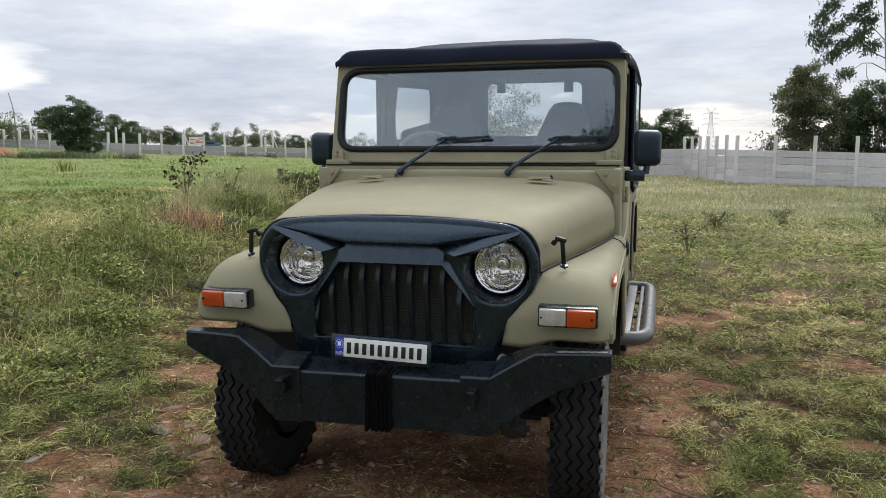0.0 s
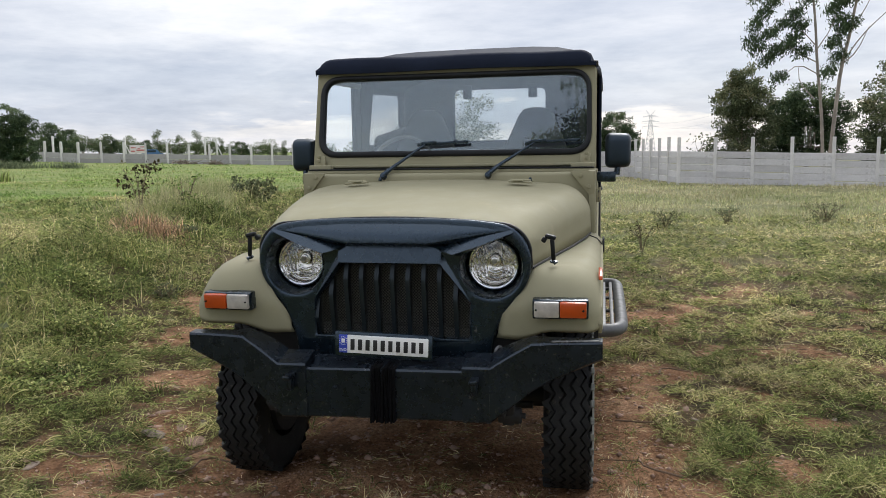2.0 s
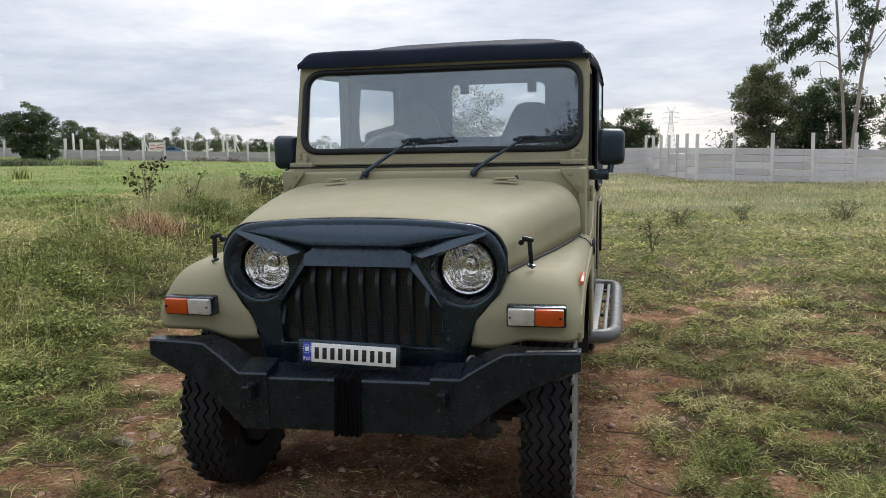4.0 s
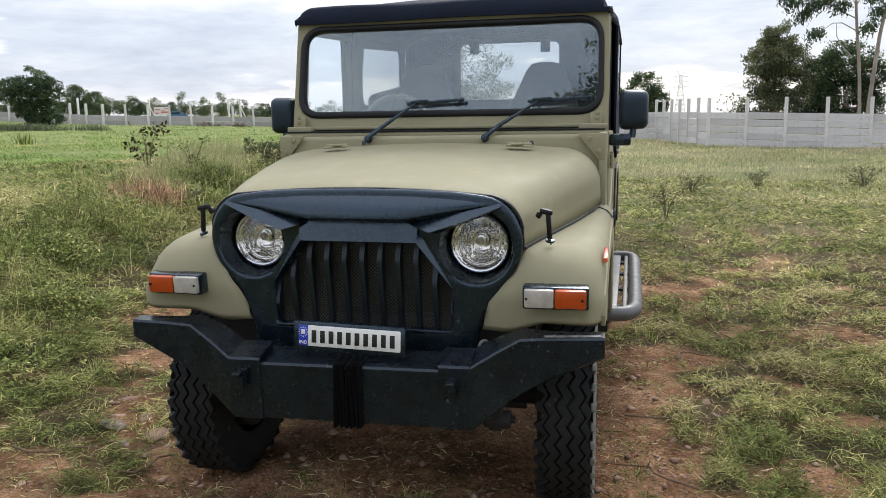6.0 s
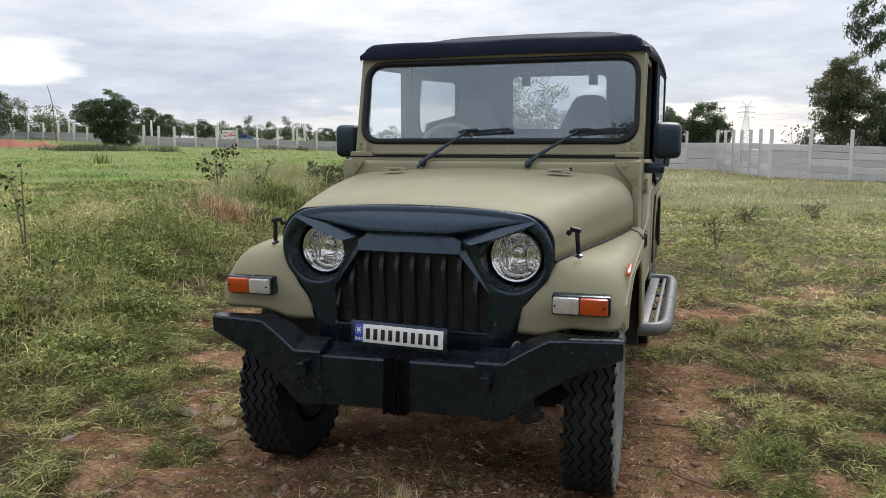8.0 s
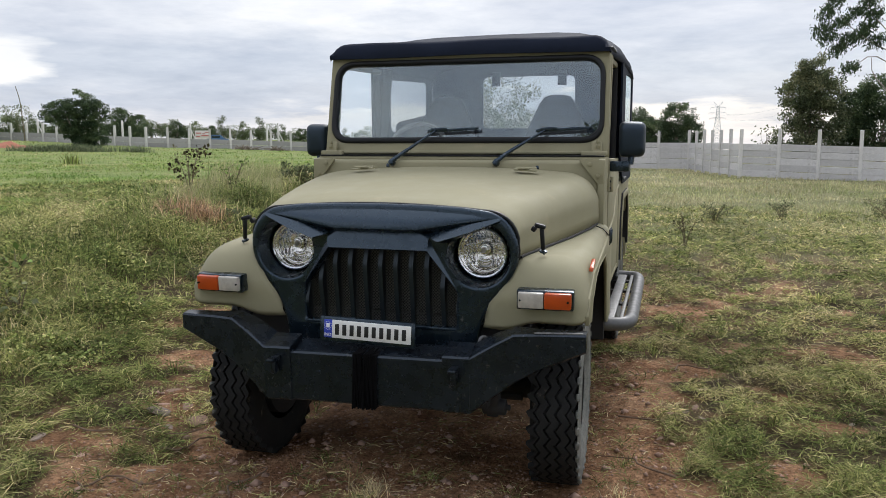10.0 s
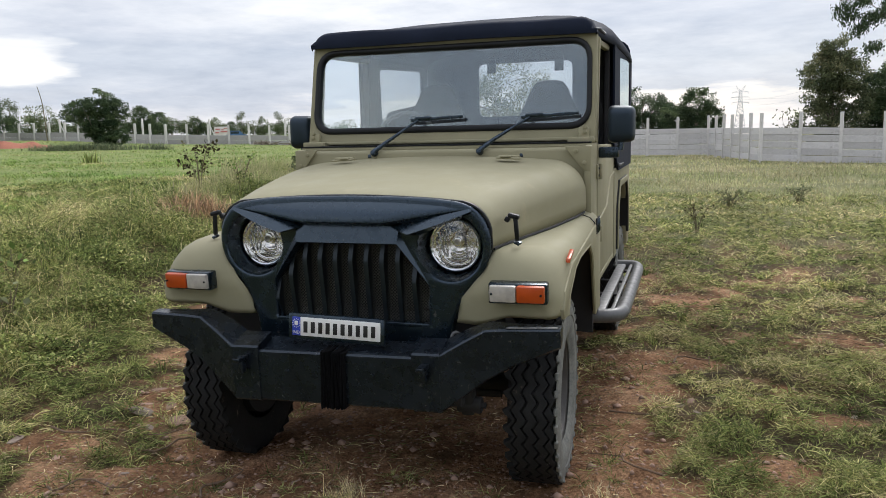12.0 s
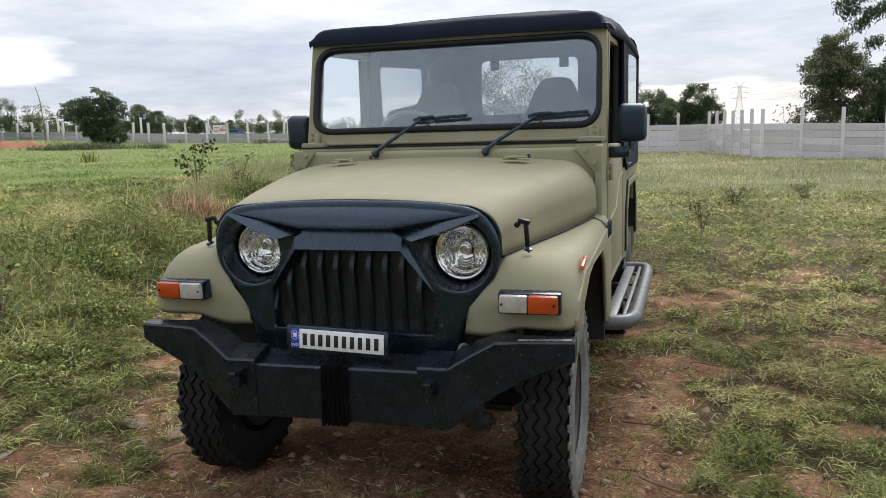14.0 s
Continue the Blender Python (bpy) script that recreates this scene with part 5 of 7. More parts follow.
# ---- grass ----
def leaf_mat(name, stops, rough=0.6, through=0.3, patch=0.25, patch_scale=0.7, vary=(0.15, 1.85)):
    """Foliage: the attribute dry runs along the colour stops, each leaf differs a little, and light comes through."""
    m = bpy.data.materials.new(name)
    m.use_nodes = True
    n, l = m.node_tree.nodes, m.node_tree.links
    n.clear()
    out = n.new("ShaderNodeOutputMaterial")
    at = n.new("ShaderNodeAttribute"); at.attribute_name = "dry"
    r = n.new("ShaderNodeValToRGB")
    while len(r.color_ramp.elements) < len(stops):
        r.color_ramp.elements.new(0.5)
    for e, (p, c) in zip(r.color_ramp.elements, stops):
        e.position, e.color = p, (*c, 1)
    l.new(at.outputs["Fac"], r.inputs[0])
    g = n.new("ShaderNodeNewGeometry")
    mr = n.new("ShaderNodeMapRange"); mr.inputs["To Min"].default_value, mr.inputs["To Max"].default_value = vary
    l.new(g.outputs["Random Per Island"], mr.inputs["Value"])
    tc = n.new("ShaderNodeTexCoord")
    nz = n.new("ShaderNodeTexNoise"); nz.inputs["Scale"].default_value = patch_scale
    l.new(tc.outputs["Object"], nz.inputs["Vector"])
    m2 = n.new("ShaderNodeMapRange")
    m2.inputs["From Min"].default_value, m2.inputs["From Max"].default_value = 0.3, 0.7
    m2.inputs["To Min"].default_value, m2.inputs["To Max"].default_value = 1 - patch, 1 + patch
    l.new(nz.outputs["Fac"], m2.inputs["Value"])
    mm = n.new("ShaderNodeMath"); mm.operation = "MULTIPLY"
    l.new(mr.outputs[0], mm.inputs[0]); l.new(m2.outputs[0], mm.inputs[1])
    sc = n.new("ShaderNodeVectorMath"); sc.operation = "SCALE"
    l.new(r.outputs[0], sc.inputs[0]); l.new(mm.outputs[0], sc.inputs["Scale"])
    b = n.new("ShaderNodeBsdfPrincipled")
    b.inputs["Roughness"].default_value = rough
    b.inputs["Specular IOR Level"].default_value = 0.06
    l.new(sc.outputs[0], b.inputs["Base Color"])
    t = n.new("ShaderNodeBsdfTranslucent")
    l.new(sc.outputs[0], t.inputs["Color"])
    mx = n.new("ShaderNodeMixShader"); mx.inputs[0].default_value = through
    l.new(b.outputs[0], mx.inputs[1]); l.new(t.outputs[0], mx.inputs[2])
    l.new(mx.outputs[0], out.inputs["Surface"])
    return m


GRASS = leaf_mat("grass_blades", [(0.0, (0.074, 0.098, 0.031)), (0.2, (0.184, 0.232, 0.070)), (0.45, (0.355, 0.362, 0.138)), (0.7, (0.55, 0.475, 0.245)), (1.0, (0.70, 0.59, 0.38))], patch=0.3, vary=(0.25, 1.75))
FIELD = leaf_mat("field_blades", [(0.0, (0.19, 0.24, 0.105)), (0.35, (0.34, 0.375, 0.165)), (0.65, (0.48, 0.455, 0.245)), (1.0, (0.58, 0.51, 0.34))], patch=0.25, patch_scale=0.3, vary=(0.6, 1.25))
MEADOW = leaf_mat("meadow_blades", [(0.0, (0.15, 0.25, 0.062)), (0.35, (0.28, 0.375, 0.108)), (0.65, (0.42, 0.43, 0.185)), (1.0, (0.55, 0.47, 0.26))], patch=0.32, patch_scale=0.5, vary=(0.65, 1.25))
rng = np.random.default_rng(7)


def leaflets(c, size):
    """Small leaves lying nearly flat."""
    n = len(c)
    a = rng.uniform(0, 2 * np.pi, n)
    t1, t2 = rng.normal(0, 0.45, n), rng.normal(0, 0.45, n)
    u = np.stack([np.cos(a), np.sin(a), t1], 1) * (size * rng.uniform(0.6, 1.4, n))[:, None]
    w = np.stack([-np.sin(a), np.cos(a), t2], 1) * (size * 0.35)[:, None]
    v = np.stack([c - u * 0.5, c + w, c + u * 0.5, c - w], 1).reshape(-1, 3)
    return v, np.arange(n)[:, None] * 4 + np.array([[0, 1, 2, 3]])


def blades(name, x, y, length, width, lean, dry, label, sink=0.01, az=None, material=None, lift=0.0):
    """Grass blades: a tapered strip of two bent pieces for each root."""
    n = len(x)
    z = height(x, y) - sink + lift
    az = rng.uniform(0, 2 * np.pi, n) if az is None else az
    la = lean * rng.uniform(0.5, 1.3, n)
    dx, dy = np.cos(az), np.sin(az)
    tw = az + rng.uniform(-0.8, 0.8, n)
    side = np.stack([-np.sin(tw) * width / 2, np.cos(tw) * width / 2, np.zeros(n)], 1)
    root = np.stack([x, y, z], 1)
    a1, a2 = la * 0.6, np.minimum(la * 1.5, 2.3)
    l1, l2 = length * 0.55, length * 0.45
    mid = root + np.stack([dx * np.sin(a1) * l1, dy * np.sin(a1) * l1, np.cos(a1) * l1], 1)
    tip = mid + np.stack([dx * np.sin(a2) * l2, dy * np.sin(a2) * l2, np.cos(a2) * l2], 1)
    v = np.stack([root - side, root + side, mid + side * 0.8, mid - side * 0.8, tip], 1).reshape(-1, 3)
    k = np.arange(n)[:, None] * 5
    f = np.concatenate([k + np.array([[0, 1, 2]]), k + np.array([[0, 2, 3]]), k + np.array([[3, 2, 4]])], 0)
    me = fast_mesh(name, v, f, material or GRASS, [("dry", np.repeat(np.clip(dry, 0, 1), 5))])
    return tagged(new(name, me), label, "grass", kind="stuff")


def short_blades(name, x, y, length, width, lean, dry, label, lift=0.0, material=None):
    """Short stiff blades: one tapered sliver for each root."""
    n = len(x)
    az, tw = rng.uniform(0, 2 * np.pi, n), rng.uniform(0, 2 * np.pi, n)
    root = np.stack([x, y, height(x, y) - 0.003 + lift], 1)
    side = np.stack([np.cos(tw), np.sin(tw), rng.normal(0, 0.5, n)], 1) * (width / 2)[:, None]
    tip = root + np.stack([np.cos(az) * np.sin(lean), np.sin(az) * np.sin(lean), np.cos(lean)], 1) * length[:, None]
    v = np.stack([root - side, root + side, tip], 1).reshape(-1, 3)
    me = fast_mesh(name, v, np.arange(n * 3).reshape(-1, 3), material or GRASS, [("dry", np.repeat(np.clip(dry, 0, 1), 3))])
    return tagged(new(name, me), label, "grass", kind="stuff")


def arcs(name, x, y, length, width, e0, e1, curl, dry, label, lift=0.0, az=None, material=None):
    """Curved grass stems: a strip of three pieces whose slope runs from e0 to e1 while it curls sideways."""
    n = len(x)
    az = rng.uniform(0, 2 * np.pi, n) if az is None else az
    z0 = height(x, y) + lift
    p = np.stack([x, y, z0], 1)
    rows, tw = [], rng.uniform(-1.2, 1.2, n)
    for k in range(4):
        h = az + curl * (k - 1)
        side = np.stack([-np.sin(h) * np.cos(tw), np.cos(h) * np.cos(tw), np.sin(tw)], 1) * (width * (0.42, 0.5, 0.36, 0)[k])[:, None]
        rows += [p] if k == 3 else [p - side, p + side]
        e = e0 + (e1 - e0) * k / 2
        p = p + np.stack([np.cos(h) * np.cos(e), np.sin(h) * np.cos(e), np.sin(e)], 1) * (length / 3)[:, None]
        p[:, 2] = np.maximum(p[:, 2], z0 - lift + 0.003)
    v = np.stack(rows, 1).reshape(-1, 3)
    b = np.arange(n)[:, None] * 7
    f = np.concatenate([b + np.array([q]) for q in ((0, 1, 3), (0, 3, 2), (2, 3, 5), (2, 5, 4), (4, 5, 6))], 0)
    me = fast_mesh(name, v, f, material or GRASS, [("dry", np.repeat(np.clip(dry, 0, 1), 7))])
    return tagged(new(name, me), label, "grass", kind="stuff")


def scatter(n, d0, d1, a0, a1, cx=0.95, cy=-2.75):
    """Roots spread over the field, thinner with distance from where the track begins."""
    d = d0 * (d1 / d0) ** rng.uniform(0, 1, n)
    a = np.radians(rng.uniform(a0, a1, n))
    return cx + d * np.sin(a), cy + d * np.cos(a), d


def in_tufts(x, y, d, per, radius):
    """Each root becomes a tuft: its blades, spreading outwards."""
    n = len(x) * per
    r = np.abs(rng.normal(0, 1, n)) * np.repeat(radius, per)
    a = rng.uniform(0, 2 * np.pi, n)
    return np.repeat(x, per) + r * np.cos(a), np.repeat(y, per) + r * np.sin(a), np.repeat(d, per), a + rng.normal(0, 0.5, n)


def clear_of_jeep(x, y):
    return ~((np.abs(x) < 0.60) & (y > 0.15) & (y < 3.4)) & ~((np.abs(np.abs(x) - 0.675) < 0.14) & (np.abs(y - 0.36) < 0.3))


def mat_height(x, y):
    """Height of the matted grass over the soil, in cushions with hollows between them."""
    m = 0.25 + 0.7 * vn(x * 2.3, y * 2.3, 27) + 0.9 * vn(x * 5.5, y * 5.5, 28) + 0.7 * vn(x * 12, y * 12, 22)
    return 0.085 * np.clip(m, 0.03, 1.8)


# creeping grass on the track and the flat ground, foot of the bank too
x, y, d = scatter(1150000, 1.5, 17, -60, 42)
c = cover(x, y)
fine = 0.48 + 1.0 * vn(x * 5.5, y * 5.5, 28) + 0.9 * vn(x * 12, y * 12, 22)
keep = (rng.uniform(0, 1, len(x)) < np.clip((c * 1.5 - 0.18) * np.clip(fine, 0.08, 1.2), 0.0015, 1)) & (x > bank_line(y) - 2.2) & clear_of_jeep(x, y)
x, y, d, c = x[keep], y[keep], d[keep], c[keep]
n = len(x)
dry = 0.41 + 0.22 * vn(x * 0.9, y * 0.9, 9) + 0.24 * vn(x * 3.5, y * 3.5, 10) + 0.18 * vn(x * 13, y * 13, 29) + rng.normal(0, 0.17, n)
dry = dry - 0.14 * np.clip((-0.5 - x) / 0.6, 0, 1) + 0.06 * np.clip((d - 4) / 3, 0, 1) * (x > 0.8) + 0.25 * np.clip(0.6 - c, 0, 1)
lump = mat_height(x, y) * np.clip(c * 1.7 - 0.35, 0.05, 1)
short_blades("creeping_grass", x, y, rng.uniform(0.016, 0.058, n) * (1 + 0.06 * np.clip(d - 4, 0, 12)), np.maximum(0.0034, 0.00105 * d) * rng.uniform(0.6, 1.4, n), rng.uniform(0.75, 1.8, n), dry,
             "short creeping grass, green with straw blades", lift=lump * rng.uniform(0, 1, n) ** 0.6)
# tangled runners over it
x, y, d = scatter(150000, 1.5, 13, -58, 42)
c = cover(x, y)
fine = 0.55 + 0.9 * vn(x * 5.5, y * 5.5, 28) + 0.8 * vn(x * 12, y * 12, 22)
keep = (rng.uniform(0, 1, len(x)) < np.clip(c * 1.35 - 0.17, 0.006, 1) * np.clip(fine, 0.12, 1.2)) & (x > bank_line(y) - 1.2) & clear_of_jeep(x, y)
x, y, d, c = x[keep], y[keep], d[keep], c[keep]
n = len(x)
dry = 0.38 + 0.22 * vn(x * 1.2, y * 1.2, 34) + 0.2 * vn(x * 3.5, y * 3.5, 10) + rng.normal(0, 0.16, n)
arcs("tangled_runners", x, y, rng.uniform(0.04, 0.15, n), np.maximum(0.0030, 0.0009 * d) * rng.uniform(0.6, 1.3, n), rng.uniform(-0.1, 0.6, n), rng.uniform(-1.2, 0.1, n), rng.normal(0, 0.6, n), dry,
     "tangled creeping grass runners, olive green and straw", lift=mat_height(x, y) * np.clip(c * 1.7 - 0.35, 0.05, 1) * rng.uniform(0.2, 1.05, n))
# the same grass round the rest of the track
n = 50000
x, y = rng.uniform(-8, 10, n), rng.uniform(-9, 8, n)
ang = np.degrees(np.arctan2(x - 0.95, y + 2.75))
keep = ((ang < -58) | (ang > 41) | (np.hypot(x - 0.95, y + 2.75) < 1.6)) & (rng.uniform(0, 1, n) < cover(x, y) * np.clip(0.6 + 0.8 * vn(x * 5.5, y * 5.5, 28), 0.15, 1.2))
x, y = x[keep], y[keep]
n = len(x)
blades("outer_grass", x, y, rng.uniform(0.04, 0.13, n), rng.uniform(0.008, 0.016, n), rng.uniform(0.7, 2.0, n), 0.40 + 0.26 * vn(x * 0.9, y * 0.9, 9) + rng.normal(0, 0.2, n), "short grass over the open field", sink=0.004, lift=0.6 * mat_height(x, y) * rng.uniform(0, 1, n))
# dead straw and short leaf litter on the bare soil
x, y, d = scatter(26000, 1.5, 9, -50, 40)
keep = (cover(x, y) < 0.7) & (x > bank_line(y)) & (vn(x * 3.7, y * 3.7, 37) > -0.25)
x, y, d = x[keep], y[keep], d[keep]
n = len(x)
arcs("straw_litter", x, y, rng.uniform(0.015, 0.075, n), np.maximum(0.0026, 0.0008 * d) * rng.uniform(0.6, 1.4, n), rng.uniform(-0.1, 0.35, n), rng.uniform(-0.4, 0.2, n), rng.normal(0, 0.4, n), rng.choice([0.05, 0.5, 0.75, 0.95], n) + rng.normal(0, 0.08, n), "dead straw and leaf litter on the soil", lift=0.004)
# small separate tufts
x, y, d = scatter(900, 1.5, 8, -50, 40)
keep = (cover(x, y) < 0.75) & (x > bank_line(y)) & clear_of_jeep(x, y)
x, y, d = x[keep], y[keep], d[keep]
size = rng.uniform(0.025, 0.07, len(x))
ls, dry0 = np.repeat(size, 34), np.repeat(rng.normal(0.25, 0.16, len(x)), 34)
x, y, d, az = in_tufts(x, y, d, 34, size * 0.7)
n = len(x)
arcs("separate_tufts", x, y, ls * rng.uniform(0.5, 1.4, n), np.maximum(0.0028, 0.0008 * d) * rng.uniform(0.6, 1.3, n), rng.uniform(0.1, 1.2, n), rng.uniform(-1.0, 0.4, n), rng.normal(0, 0.4, n), dry0 + rng.normal(0, 0.15, n), "small flat tufts on the bare soil", az=az, lift=ls * 0.25 * rng.uniform(0, 1, n))
# green tufts
x, y, d = scatter(420, 1.7, 12, -50, 42)
keep = (rng.uniform(0, 1, len(x)) < cover(x, y) - 0.1) & (x > bank_line(y) - 0.2) & clear_of_jeep(x, y)
x, y, d = x[keep], y[keep], d[keep]
size = rng.uniform(0.04, 0.09, len(x)) * (1 + 0.04 * d)
dry0 = np.repeat(rng.normal(0.3, 0.18, len(x)), 42)
ls = np.repeat(size, 42)
x, y, d, az = in_tufts(x, y, d, 42, size * 0.45)
blades("grass_tufts", x, y, ls * rng.uniform(0.5, 1.2, len(x)), np.maximum(0.003, 0.0009 * d), rng.uniform(0.2, 1.1, len(x)), dry0 + rng.normal(0, 0.12, len(x)), "small green tufts of grass", az=az)

# small-leaved creepers between the blades
x, y, d = scatter(120000, 1.5, 12, -58, 42)
c = cover(x, y)
keep = (rng.uniform(0, 1, len(x)) < np.clip(c * 1.2 - 0.3, 0.004, 1) * np.clip(0.5 + 1.2 * vn(x * 1.6, y * 1.6, 26), 0.03, 1)) & clear_of_jeep(x, y)
x, y, d = x[keep], y[keep], d[keep]
n = len(x)
lv, lf = leaflets(np.stack([x, y, height(x, y) + rng.uniform(0.0, 0.03, n)], 1), np.maximum(0.008, 0.0022 * d))
tagged(new("creeper_leaves", fast_mesh("creeper_leaves", lv, lf, GRASS, [("dry", np.repeat(np.clip(rng.normal(0.12, 0.14, n), 0, 1), 4))])), "tiny dark green creeper leaves between the blades", "weeds", kind="stuff")

# rank grass on the bank: overlapping tangled tufts
x, y, d = scatter(9400, 2.2, 20, -62, -8)
fb = bank_line(y) - x
keep = (fb > -0.45) & (rng.uniform(0, 1, len(x)) < np.clip(0.45 + fb * 0.9, 0, 1)) & clear_of_jeep(x, y) & (rng.uniform(0, 1, len(x)) < np.clip(0.95 + 0.6 * vn(x * 1.3, y * 1.3, 11), 0.25, 1))
x, y, d, fb = x[keep], y[keep], d[keep], fb[keep]
rank = np.clip(0.35 + fb * 0.7, 0.2, 1) * (0.62 + 0.42 * vn(x * 1.1, y * 1.1, 12)) * np.exp(-np.clip(fb - 2.0, 0, 9) * 0.45)
size = (0.07 + 0.20 * rank) * rng.uniform(0.5, 1.4, len(x))
per = 30
mound = 0.24 * np.clip(0.1 + 0.9 * vn(x * 1.7, y * 1.7, 35) + 0.6 * vn(x * 4.3, y * 4.3, 36), 0, 1.3) * np.clip(fb * 1.5, 0, 1) * np.exp(-np.clip(fb - 2.5, 0, 9) * 0.5)
mound = np.repeat(mound, per)
dry0 = np.repeat(np.clip(0.25 + 0.30 * vn(x * 1.1, y * 1.1, 13) + rng.normal(0, 0.13, len(x)) + 0.12 * np.clip(fb - 0.8, 0, 1), 0, 1), per)
ls = np.repeat(size, per)
x, y, d, az = in_tufts(x, y, d, per, 0.05 + size * 0.5)
keep = clear_of_jeep(x, y)
x, y, d, az, ls, dry0, mound = x[keep], y[keep], d[keep], az[keep], ls[keep], dry0[keep], mound[keep]
n = len(x)
arcs("bank_grass", x, y, ls * rng.uniform(0.4, 1.35, n), np.maximum(0.0030, 0.00072 * d) * rng.uniform(0.5, 1.3, n), rng.uniform(0.3, 1.5, n), rng.uniform(-1.5, 0.8, n), rng.normal(0, 0.4, n), dry0 + 0.2 * vn(x * 6, y * 6, 30) + rng.normal(0, 0.15, n),
     "rank tangled grass with dry stalks on the bank", az=az + rng.normal(0, 0.8, n), lift=(ls * 0.4 + mound) * rng.uniform(0, 1, n) ** 0.7)

# low leafy weeds in dark mounds between the tufts
spots = [(-4.6, 3.9, 0.55, 0.42), (-4.1, 4.6, 0.45, 0.34), (-3.6, 2.9, 0.4, 0.30), (-3.2, 1.3, 0.40, 0.30), (-4.3, 2.6, 0.5, 0.34), (-2.9, 1.9, 0.35, 0.22), (-2.5, 0.9, 0.35, 0.18), (-5.6, 6.6, 0.6, 0.35), (-5.4, 8.6, 0.7, 0.4), (-3.4, 0.4, 0.45, 0.24)]
wx, wy, wz = [], [], []
for bx, by, rr, hh in spots:
    n = int(8000 * rr)
    ox, oy = rng.normal(0, rr * 0.5, n), rng.normal(0, rr * 0.5, n)
    dome = hh * np.exp(-(ox ** 2 + oy ** 2) / rr ** 2) * (0.75 + 0.45 * vn((bx + ox) * 6, (by + oy) * 6, 41))
    wx.append(bx + ox); wy.append(by + oy); wz.append(dome * rng.uniform(0.35, 1.05, n))
x, y, zz = np.concatenate(wx), np.concatenate(wy), np.concatenate(wz)
n = len(x)
lv, lf = leaflets(np.stack([x, y, height(x, y) + zz], 1), np.full(n, 0.022))
tagged(new("bank_weeds", fast_mesh("bank_weeds", lv, lf, GRASS, [("dry", np.repeat(np.clip(rng.normal(0.22, 0.16, n) + 0.18 * vn(x * 5, y * 5, 42), 0, 1), 4))])), "low dark green leafy weeds in mounds on the bank", "weeds", kind="stuff")

# dry seed stalks
x, y, d = scatter(3000, 2.5, 18, -60, -12)
fb = bank_line(y) - x
keep = (fb > 0.0) & (fb < 3.2)
x, y, d = x[keep], y[keep], d[keep]
blades("dry_stalks", x, y, rng.uniform(0.12, 0.36, len(x)), np.maximum(0.002, 0.0006 * d), rng.uniform(0.1, 0.7, len(x)), rng.uniform(0.75, 1, len(x)), "thin straw-coloured seed stalks")

# tall weedy grass along the crest of the bank
n = 11000
u = rng.uniform(0, 1, n)
x, y = -5.7 - 2.5 * u + rng.normal(0, 0.42, n), 7.4 + 7.2 * u + rng.normal(0, 0.5, n)
keep = rng.uniform(0, 1, n) < np.clip(0.6 + 0.9 * vn(x * 1.5, y * 1.5, 45), 0.08, 1)
x, y = x[keep], y[keep]
n = len(x)
blades("crest_grass", x, y, rng.uniform(0.2, 0.72, n) * np.clip(0.85 + 0.5 * vn(x * 1.2, y * 1.2, 46), 0.4, 1.3), rng.uniform(0.006, 0.012, n), rng.uniform(0.15, 0.9, n), 0.45 + 0.3 * vn(x * 1.1, y * 1.1, 47) + rng.normal(0, 0.2, n), "tall olive and straw weeds along the crest", material=FIELD)

# meadow to the far fence
x, y, d = scatter(130000, 6, 95, -60, -14)
fb = bank_line(y) - x
keep = (fb > 0.9 + 0.9 * vn(x * 0.9, y * 0.9, 40)) & (rng.uniform(0, 1, len(x)) < np.clip(0.75 + 0.5 * vn(x * 1.6, y * 1.6, 23), 0.1, 1))
x, y, d = x[keep], y[keep], d[keep]
dry = 0.36 + 0.28 * vn(x * 0.25, y * 0.25, 14) + 0.34 * vn(x * 0.9, y * 0.9, 15) + 0.15 * vn(x * 2.7, y * 2.7, 43) + rng.normal(0, 0.1, len(x))
blades("meadow_grass", x, y, (0.07 + 0.04 * vn(x * 0.7, y * 0.7, 16)) * rng.uniform(0.4, 1.5, len(x)) * (1 + 0.010 * d), 0.0008 * d * rng.uniform(0.6, 1.3, len(x)), rng.uniform(0.5, 1.8, len(x)), dry, "fresh yellow-green meadow grass", material=MEADOW)

# leafy weeds scattered over the meadow
x, y, d = scatter(1500, 7, 45, -60, -20)
keep = (bank_line(y) - x > 1.2) & (vn(x * 0.5, y * 0.5, 44) > -0.1)
x, y, d = x[keep], y[keep], d[keep]
per = 16
tone = np.repeat(rng.normal(0.12, 0.12, len(x)), per)
x, y, d, az = in_tufts(x, y, d, per, 0.012 * d)
n = len(x)
lv, lf = leaflets(np.stack([x, y, height(x, y) + rng.uniform(0.0, 0.08, n)], 1), 0.0022 * d)
tagged(new("meadow_weeds", fast_mesh("meadow_weeds", lv, lf, MEADOW, [("dry", np.repeat(np.clip(tone + rng.normal(0, 0.08, n), 0, 1), 4))])), "darker leafy weeds scattered over the meadow", "weeds", kind="stuff")

